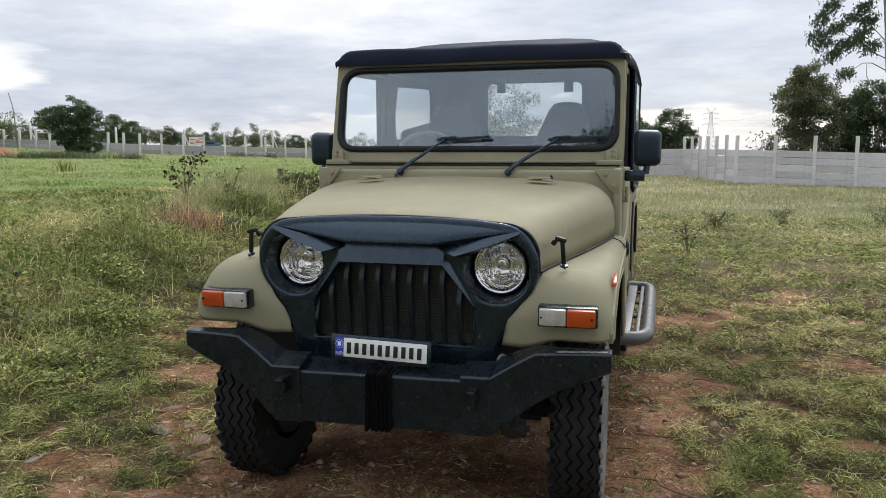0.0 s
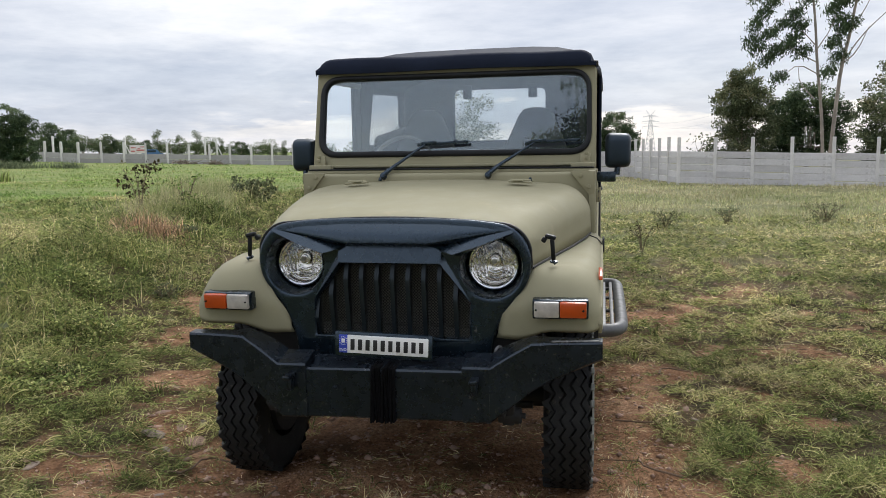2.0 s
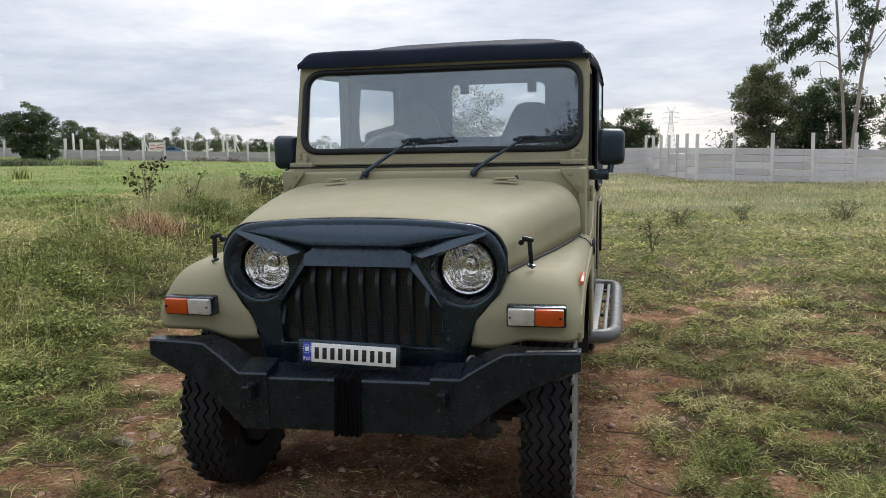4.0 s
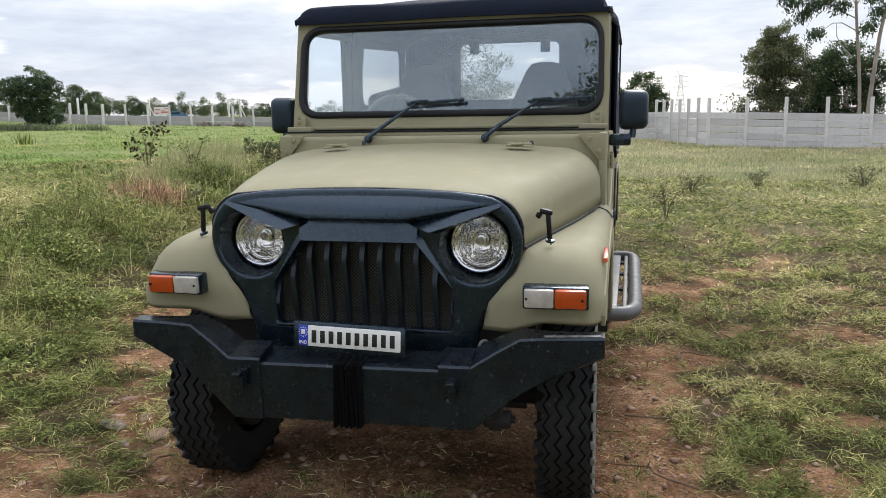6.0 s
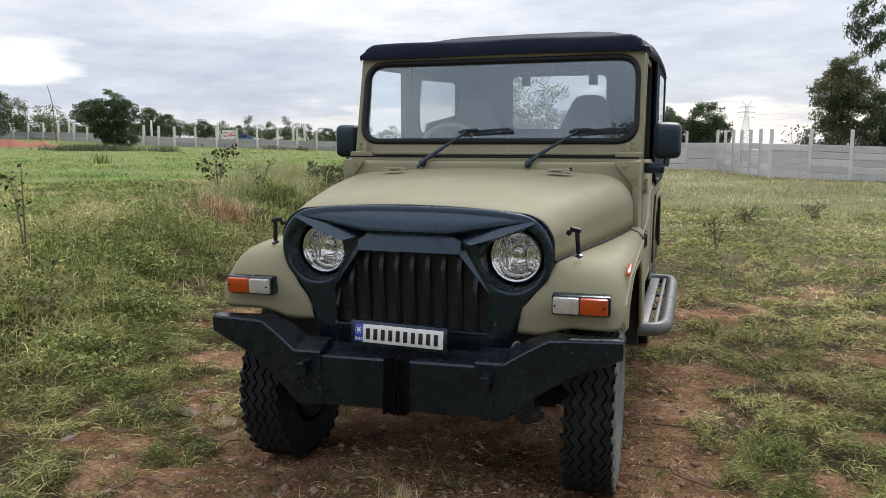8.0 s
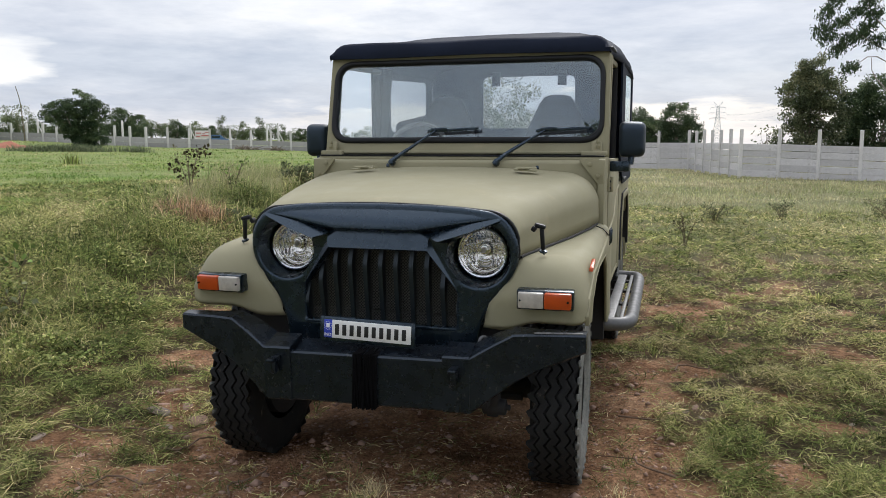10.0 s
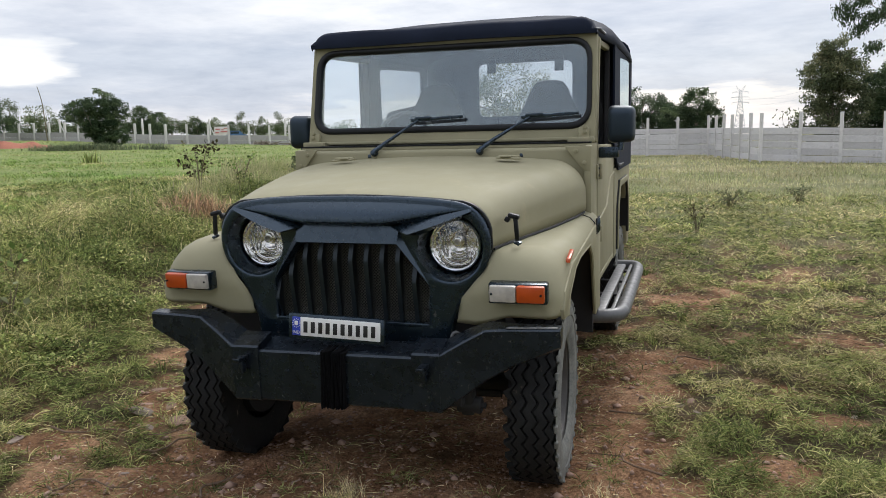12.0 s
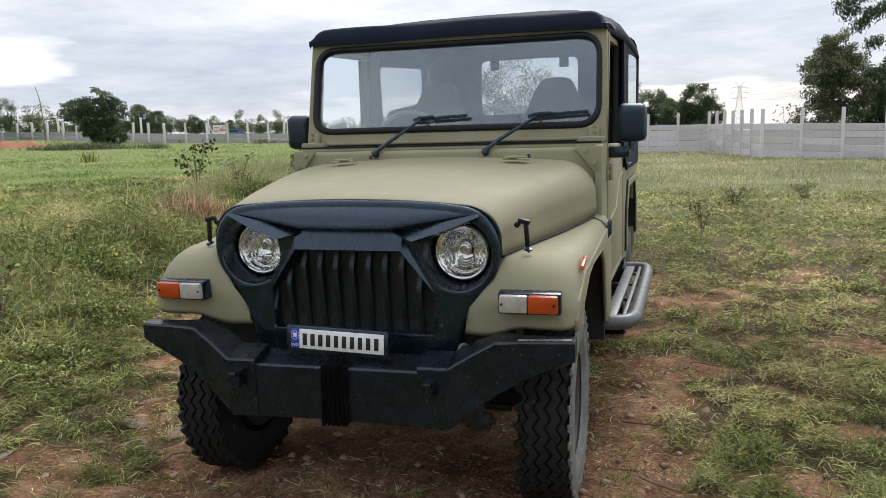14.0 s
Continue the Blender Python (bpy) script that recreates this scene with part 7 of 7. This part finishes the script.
# spiky tuft out in the meadow
sx_, sy_ = -25.8, 27.5
n = 90
blades("spiky_tuft", sx_ + rng.normal(0, 0.26, n), sy_ + rng.normal(0, 0.2, n), rng.uniform(0.35, 0.8, n), np.full(n, 0.04), np.full(n, 0.6), np.clip(rng.normal(0.24, 0.1, n), 0, 1), "spiky dark green tuft out in the meadow")
for x0, y0, w0, n, lab in ((-43.2, 46.3, 1.45, 3000, "dark green reeds in the meadow below the broad tree"), (-39.2, 49.6, 0.5, 420, "dark green reeds in the meadow below the broad tree")):
    q = rng.normal(0, w0, n)
    blades("reeds", x0 + q * 0.73 + rng.normal(0, 0.4, n), y0 + q * 0.68 + rng.normal(0, 0.4, n), rng.uniform(0.2, 0.8, n), rng.uniform(0.02, 0.05, n), rng.uniform(0.4, 1.2, n), np.clip(rng.normal(0.35, 0.25, n), 0, 1), lab, material=LEAF_PALE_GREEN)
# heap of dry cut grass on the bank
n = 850
RUSTY = leaf_mat("rusty_dry_blades", [(0.0, (0.17, 0.10, 0.06)), (0.5, (0.40, 0.25, 0.15)), (1.0, (0.62, 0.46, 0.31))])
blades("dry_grass_heap", -4.78 + rng.normal(0, 0.20, n), 5.85 + rng.normal(0, 0.24, n), rng.uniform(0.15, 0.45, n), rng.uniform(0.005, 0.009, n), rng.uniform(0.7, 1.4, n), np.clip(rng.normal(0.6, 0.25, n), 0, 1), "heap of dry reddish cut grass on the bank", material=RUSTY, lift=rng.uniform(0, 0.14, n))

# ---- plank wall, far fence and distance ----
CONCRETE = mat("weathered_concrete", (0.60, 0.58, 0.585), 0.9, blotch=0.16, blotch_scale=1.7, grain=0.08, grain_scale=30, island=0.14, dirt=(0.24, 0.22, 0.21), dirt_amount=0.32, dirt_scale=1.9, bump=0.3, bump_scale=20)
POST = mat("concrete_post", (0.62, 0.60, 0.59), 0.9, blotch=0.12, blotch_scale=2, grain=0.08, grain_scale=30, island=0.1, bump=0.3, bump_scale=20)
FENCE = mat("aged_grey_concrete", (0.40, 0.385, 0.385), 0.9, blotch=0.2, blotch_scale=0.8, island=0.15, dirt=(0.2, 0.18, 0.16), dirt_amount=0.3, dirt_scale=1.2)


def shared(name, me, parent, m):
    ob = new(name, me)
    ob.parent = parent
    ob.matrix_local = m
    return ob


def unit_box(name, size, material, r=0.012):
    bm = box((0, 0, size[2] / 2), size, r=r, seg=1)
    me = bpy.data.meshes.new(name)
    bm.to_mesh(me)
    bm.free()
    me.materials.append(material)
    return me


def plank_wall(name, pts, n_bays, post_h, plank_h, rows, post_w, label, fence_m, post_m):
    """Posts along a line with planks let in between them; points: x, y, foot."""
    root = tagged(new(name), label, "wall", kind="structure")
    root.location = pts[0]
    o = Vector(pts[0])
    post_me = unit_box("post", (post_w, post_w, post_h + 0.4), post_m)
    plank_cache = {}
    first = True
    for (p, q), nb in zip(zip(pts, pts[1:]), n_bays):
        p, q = Vector(p), Vector(q)
        step = (q - p) / nb
        ang = math.atan2(step.y, step.x)
        ln = round(math.hypot(step.x, step.y), 3)
        slope = math.atan2(step.z, math.hypot(step.x, step.y))
        if ln not in plank_cache:
            plank_cache[ln] = unit_box("plank", (ln, post_w * 0.35, plank_h - 0.012), fence_m, 0.01)
        for k in range(nb + 1):
            at = p + step * k
            if k > 0 or first:
                shared("post", post_me, root, Matrix.Translation(at - o + Vector((0, 0, -0.4 + 0.03 * math.sin(at.x * 9)))) @ Matrix.Rotation(ang, 4, "Z") @ Matrix.Rotation(0.012 * math.sin(at.x * 5), 4, "Y"))
            if k < nb:
                mid = at + step / 2
                for r in range(rows):
                    w = Vector((0, 0, plank_h * r + 0.008 * math.sin(mid.x * 7 + r * 2)))
                    shared("plank", plank_cache[ln], root, Matrix.Translation(mid - o + w) @ Matrix.Rotation(ang, 4, "Z") @ Matrix.Rotation(-slope, 4, "Y") @ Matrix.Translation((0, 0.008 * math.sin(r * 2.7 + k), 0)))
        first = False
    return root


plank_wall("wall_east", [(-9.0, 43.0, -0.20), (2.2, 41.3, -0.20), (4.1, 32.9, -0.20), (11.4, 30.5, -0.40), (26.0, 26.4, -0.5)], (7, 6, 5, 9), 2.03, 0.283, 5, 0.13,
           "pale concrete plank wall with tall posts", CONCRETE, POST)
F = [(-78, 66), (-62, 64.5), (-47, 61.3), (-35.4, 68.5), (-20, 74), (-9, 76)]
plank_wall("wall_north", [(x, y, float(height(x, y)) - 0.05) for x, y in F], (7, 7, 7, 8, 5), 2.0, 0.48, 2, 0.2, "low grey concrete wall with pale fence posts", FENCE, POST)
for k, (az, d) in enumerate(((-43.4, 94), (-38.3, 84), (-33.9, 86), (-28.7, 84), (-27.9, 86))):
    pp = thing("fence_post", polar(az, d), "leaning pale concrete post behind the far wall", "post", "spare fence posts")
    bm = box((0, 0, 1.15), (0.16, 0.16, 2.6), (0, 4 * math.sin(k * 3), 0), r=0.02)
    if k % 2 == 0:
        tube([(0.05, 0, 1.7), (0.8, 0.2, 0.0)], 0.06, 6, bm=bm)
    part("post", bm, POST, pp, at=(0, 0, 0))

# thin bent pole
pl = thing("pole", polar(-44.2, 92), "thin bent bare pole rising over the hedge", "pole")
part("shaft", tube([(0, 0, -0.2), (-0.1, 0, 2.5), (-0.25, 0, 4.2), (-0.7, 0, 5.6)], [0.06, 0.03], 6, smooth_steps=1), STEM, pl, at=(0, 0, 0))

# heap of red earth
heap = thing("earth_heap", polar(-46.8, 74), "long heap of red earth before the far fence", "heap")
n = 24
xs = np.linspace(-6, 4.5, 50); ysx = np.linspace(-1.6, 1.6, 14)
HX, HY = np.meshgrid(xs, ysx)
HZ = 0.95 * np.exp(-(HY / 0.9) ** 2) * (0.65 + 0.35 * vn(HX * 0.8, HY * 0.8, 31)) * np.clip((HX + 6) / 1.5, 0, 1) * np.clip((4.5 - HX) / 2.5, 0, 1) + 0.1 * vn(HX * 3, HY * 3, 32) - 0.12
kk = (np.arange(13)[:, None] * 50 + np.arange(49)[None, :]).ravel()
RED = mat("red_earth", (0.34, 0.135, 0.088), 0.95, blotch=0.25, blotch_scale=1.2, grain=0.2, grain_scale=9, bump=0.6, bump_scale=8)
me = fast_mesh("mound", np.stack([HX.ravel(), HY.ravel(), HZ.ravel()], 1), np.stack([kk, kk + 1, kk + 51, kk + 50], 1), RED)
mo = new("mound", me)
mo.parent = heap
heap.rotation_euler = (0, 0, radians(46))

# brushwood piles
for az, d, w in ((-30.2, 77, 1.5), (-28.0, 77, 0.9)):
    g = random.Random(int(-az * 10))
    b0 = thing("brushwood_pile", polar(az, d), "low pile of dry brown brushwood", "brushwood", "brushwood by the far fence")
    bm = None
    for k in range(46):
        x0 = g.uniform(-w, w)
        a = g.uniform(0, 6.28)
        bm = tube([(x0, g.uniform(-0.4, 0.4), g.uniform(0, 0.25)), (x0 + math.cos(a) * g.uniform(0.3, 0.9), g.uniform(-0.5, 0.5), g.uniform(0.1, 0.6) * (1 - abs(x0) / w * 0.5))], [0.05, 0.03], 4, bm=bm)
    part("sticks", bm, BARK, b0, at=(0, 0, 0))

# banner and small blue car beyond the far wall
bn = thing("banner", polar(-33.1, 90), "red and white cloth banner on two poles", "banner")
CLOTH_W = mat("white_cloth", (0.7, 0.66, 0.64), 0.9, blotch=0.1)
CLOTH_R = mat("red_cloth", (0.50, 0.17, 0.16), 0.9, blotch=0.15)
bz = 0.75
part("sheet", box((0, 0, bz + 0.45), (1.7, 0.03, 0.9), (0, 0, 33), r=0.01), CLOTH_W, bn, at=(0, 0, 0))
for k, (dx, dz, w, h) in enumerate(((-0.45, 0.62, 0.5, 0.12), (0.25, 0.35, 0.8, 0.16), (0.45, 0.7, 0.4, 0.1), (-0.5, 0.25, 0.4, 0.14), (0.1, 0.55, 0.3, 0.08))):
    part("stripe", box((dx * math.cos(radians(33)) + 0.02, dx * math.sin(radians(33)) - 0.03, bz + dz), (w, 0.012, h), (0, 0, 33), r=0.002), CLOTH_R, bn, at=(0, 0, 0))
for dx in (-0.85, 0.85):
    part("pole", cyl((dx * 0.84, dx * 0.54, -0.2), (dx * 0.84, dx * 0.54, 1.9), 0.03, n=6), STEM, bn, at=(0, 0, 0))
car = thing("parked_car", polar(-32.1, 96), "small blue car parked beyond the far wall", "car")
car.rotation_euler = (0, 0, radians(32))
car.scale = (0.72, 0.72, 0.82)
CAR_BLUE = mat("blue_car_paint", (0.06, 0.15, 0.32), 0.3, coat=0.5)
part("body", bev(loft([[(-1.7, y, 0.35), (1.7, y, 0.35), (1.75, y, 0.75), (1.0, y, 0.95), (0.5, y, 1.4), (-1.1, y, 1.42), (-1.65, y, 0.95)] for y in (-0.75, 0.75)]), 0.06, 2), CAR_BLUE, car, at=(0, 0, 0))
part("window", box((-0.3, -0.74, 1.15), (1.3, 0.05, 0.32), r=0.02), BLACK, car, at=(0, 0, 0))
for x in (-1.1, 1.1):
    for y in (-0.72, 0.72):
        part("wheel", cyl((x, y - 0.08, 0.3), (x, y + 0.08, 0.3), 0.3, n=14), RUBBER, car, at=(0, 0, 0))

# lattice power pylon far off, with its lines
pyl = thing("power_pylon", (46.5, 800, 0.0), "grey steel lattice power pylon far away", "pylon")
PYLON = mat("far_grey_steel", (0.55, 0.56, 0.60), 0.7)
def strut(p, q, r=0.14, bm=None):
    return cyl(p, q, r, n=4, bm=bm)
bm = None
def leg(z):
    return 3.6 * (1 - z / 30) + 0.9 if z < 24 else 1.6 - 0.05 * (z - 24)
zs = [-9.5, -5, 0, 5, 9.5, 13.5, 17, 20, 22.5, 25, 27.5, 30, 32.5]
for a, b in zip(zs, zs[1:]):
    wa, wb = leg(a), leg(b)
    for s, t in ((1, 1), (1, -1), (-1, 1), (-1, -1)):
        bm = strut((s * wa, t * wa, a), (s * wb, t * wb, b), 0.17, bm)
    for t in (1, -1):
        bm = strut((-wa, t * wa, a), (wb, t * wb, b), 0.10, bm)
        bm = strut((wa, t * wa, a), (-wb, t * wb, b), 0.10, bm)
    bm = strut((-wb, wb, b), (wb, wb, b), 0.10, bm)
    bm = strut((-wb, -wb, b), (wb, -wb, b), 0.10, bm)
part("mast", bm, PYLON, pyl, at=(0, 0, 0))
for z, w in ((21.5, 7.5), (26.5, 8.2), (31.5, 7.0)):
    bm = None
    for s in (1, -1):
        bm = strut((0, 0, z + 1.3), (s * w, 0, z), 0.13, bm)
        bm = strut((0, 0, z), (s * w, 0, z), 0.13, bm)
        bm = strut((s * w, 0, z), (s * w, 0, z - 1.6), 0.12, bm)
    part("cross_arm", bm, PYLON, pyl, at=(0, 0, 0))
bm = None
for s in (1, -1):
    bm = strut((0, 0, 32.5), (s * 4.2, 0, 37.5), 0.13, bm)
    bm = strut((s * 1.6, 0, 32.0), (s * 4.2, 0, 37.5), 0.10, bm)
part("earth_wire_horn", bm, PYLON, pyl, at=(0, 0, 0))
for z, s in ((20, 1), (25, 1), (20, -1), (25, -1)):
    x0 = s * 7.6
    pts = []
    for k in range(15):
        u = k / 14
        pts.append((x0 + (200 * u if s > 0 else 60 * u), -300 * u, z + 6 * u - 26 * u * (1 - u) * 0.9))
    part("power_line", tube(pts, 0.06, 4), PYLON, pyl, at=(0, 0, 0))

# ---- stones, sticks and tufts on the track ----
STONE = mat("pinkish_stone", (0.35, 0.23, 0.175), 0.9, blotch=0.25, blotch_scale=9, island=0.25, bump=0.5, bump_scale=40)
STONE_GREY = mat("grey_stone", (0.28, 0.22, 0.18), 0.9, blotch=0.25, blotch_scale=9, island=0.25, bump=0.5, bump_scale=40)
STICK = mat("dead_stick", (0.15, 0.10, 0.066), 0.9, blotch=0.25, blotch_scale=20)


def stone_mesh(name, seed, flat, material):
    bm = bmesh.new()
    bmesh.ops.create_icosphere(bm, subdivisions=2, radius=1.0)
    for v in bm.verts:
        v.co *= 1 + 0.35 * noise.noise(v.co * 1.3 + Vector((seed * 7.1, 0, 0)))
        v.co.z *= flat
        v.co.x *= 1.25
    me = bpy.data.meshes.new(name)
    bm.to_mesh(me)
    bm.free()
    me.materials.append(material)
    return me


stone_me = [stone_mesh("stone", k, (0.45, 0.6, 0.35, 0.7)[k % 4], STONE if k % 3 else STONE_GREY) for k in range(6)]
STONES = [(-1.36, 0.42, 0.075), (-1.28, 0.55, 0.05), (-1.42, 0.56, 0.06), (-1.22, 0.30, 0.04), (-1.02, 0.33, 0.035), (-1.12, 0.41, 0.085), (-1.2, 0.62, 0.03), (-1.5, 0.75, 0.05), (-1.7, 1.2, 0.04),
          (-1.68, -0.05, 0.05), (-1.75, 0.02, 0.035), (-1.9, 1.9, 0.06), (-2.0, 2.3, 0.05), (-1.55, 1.6, 0.045), (-1.2, -0.05, 0.03), (-0.95, -0.2, 0.025), (-1.35, -0.15, 0.03), (-1.0, 0.05, 0.02),
          (1.2, 1.15, 0.045), (1.27, 1.2, 0.035), (1.14, 1.08, 0.03), (1.3, 1.05, 0.03), (1.1, 0.75, 0.022), (1.05, 0.5, 0.02), (1.6, 1.45, 0.03), (1.9, 2.5, 0.03), (1.25, 0.55, 0.018), (2.0, 1.2, 0.025), (0.3, -0.15, 0.018), (0.15, 0.0, 0.02), (-0.25, -0.05, 0.018), (-0.1, -0.2, 0.022)]
for k, (x, y, r) in enumerate(STONES):
    s = tagged(new("stone", stone_me[k % 6]), "rough pinkish stone half sunk in the soil", "stone", "stones on the track")
    s.location = (x, y, float(height(x, y)) + r * 0.02)
    s.rotation_euler = (0.2 * math.sin(k), 0.2 * math.cos(k * 2), k * 1.9)
    s.scale = (r * 0.72, r * 0.55, r * 0.28)
# gravel
n = 24000
x, y, d = scatter(n, 1.6, 9, -50, 40)
keep = (cover(x, y) < 0.55) & (x > bank_line(y))
x, y = x[keep], y[keep]
n = len(x)
oct_v = np.array([(1, 0, 0), (0, 1, 0), (-1, 0, 0), (0, -1, 0), (0, 0, 0.6), (0, 0, -0.6)], float)
oct_f = np.array([(0, 1, 4), (1, 2, 4), (2, 3, 4), (3, 0, 4), (1, 0, 5), (2, 1, 5), (3, 2, 5), (0, 3, 5)])
r = rng.uniform(0.002, 0.0085, n) * rng.uniform(0.6, 1.4, n) * np.where(rng.uniform(0, 1, n) < 0.09, 2.5, 1.0)
th = rng.uniform(0, 6.28, n)
v = oct_v[None] * r[:, None, None] * rng.uniform(0.6, 1.3, (n, 6, 1))
vx = v[..., 0] * np.cos(th)[:, None] - v[..., 1] * np.sin(th)[:, None]
vy = v[..., 0] * np.sin(th)[:, None] + v[..., 1] * np.cos(th)[:, None]
v = np.stack([vx + x[:, None], vy + y[:, None], v[..., 2] + (height(x, y) + r * 0.2)[:, None]], 2).reshape(-1, 3)
f = (np.arange(n)[:, None, None] * 6 + oct_f[None]).reshape(-1, 3)
tagged(new("gravel", fast_mesh("gravel", v, f, STONE)), "loose pinkish gravel and crumbs of soil", "gravel", kind="stuff")

for k, (x, y, a, ln) in enumerate(((-0.92, 0.18, 0.9, 0.5), (-1.3, 0.15, 0.3, 0.7), (-0.55, -0.1, 1.2, 0.28), (1.32, 1.95, 0.5, 0.35), (1.95, 2.55, 0.2, 0.45), (1.15, 0.95, 0.1, 0.4), (2.1, 2.4, 2.0, 0.3), (-1.0, -0.35, 0.5, 0.4), (1.0, 0.4, 2.4, 0.3), (-1.9, -0.1, 0.35, 0.6))):
    st = thing("stick", (x, y, float(height(x, y))), "thin dead stick lying on the soil", "stick", "sticks on the track")
    pts = []
    for q in range(5):
        px, py = math.cos(a) * ln * (q / 4 - 0.5) + 0.055 * math.sin(q * 2.3 + k), math.sin(a) * ln * (q / 4 - 0.5) + 0.05 * math.cos(q * 3.1 + k)
        pts.append((px, py, float(height(x + px, y + py)) - st.location.z + 0.012 + 0.015 * abs(math.sin(q * 1.7 + k))))
    part("twig", tube(pts, [0.0055, 0.002], 6, smooth_steps=1), STICK, st, at=(0, 0, 0))

# bleached tufts at the vehicle's front
for x0, y0, n, ln in ((0.0, -0.12, 170, 0.11), (0.95, 0.12, 60, 0.09), (-0.35, -0.3, 50, 0.08), (1.35, 0.7, 70, 0.1)):
    blades("dry_tuft", x0 + rng.normal(0, 0.035, n), y0 + rng.normal(0, 0.035, n), rng.uniform(0.5, 1.1, n) * ln, np.full(n, 0.0028), np.full(n, 0.9), np.clip(rng.normal(0.9, 0.12, n), 0, 1), "bleached dry tuft of grass")

# turf beside and behind the start of the track
n = 260000
x, y = rng.uniform(-7, 9, n), rng.uniform(-9, 6, n)
ang = np.degrees(np.arctan2(x - 0.95, y + 2.75))
keep = ((ang < -59) | (ang > 43) | (np.hypot(x - 0.95, y + 2.75) < 1.3)) & clear_of_jeep(x, y) & (rng.uniform(0, 1, n) < np.clip(cover(x, y) * 1.3 - 0.1, 0.02, 1) * np.clip(0.6 + 0.8 * vn(x * 5.5, y * 5.5, 28), 0.1, 1.2))
x, y = x[keep], y[keep]
n = len(x)
short_blades("outer_turf", x, y, rng.uniform(0.04, 0.11, n), rng.uniform(0.015, 0.03, n), rng.uniform(0.7, 1.8, n), 0.28 + 0.24 * vn(x * 0.9, y * 0.9, 9) + 0.2 * vn(x * 3.5, y * 3.5, 10) + rng.normal(0, 0.17, n),
             "matted short grass over the open field", lift=mat_height(x, y) * rng.uniform(0, 1, n))
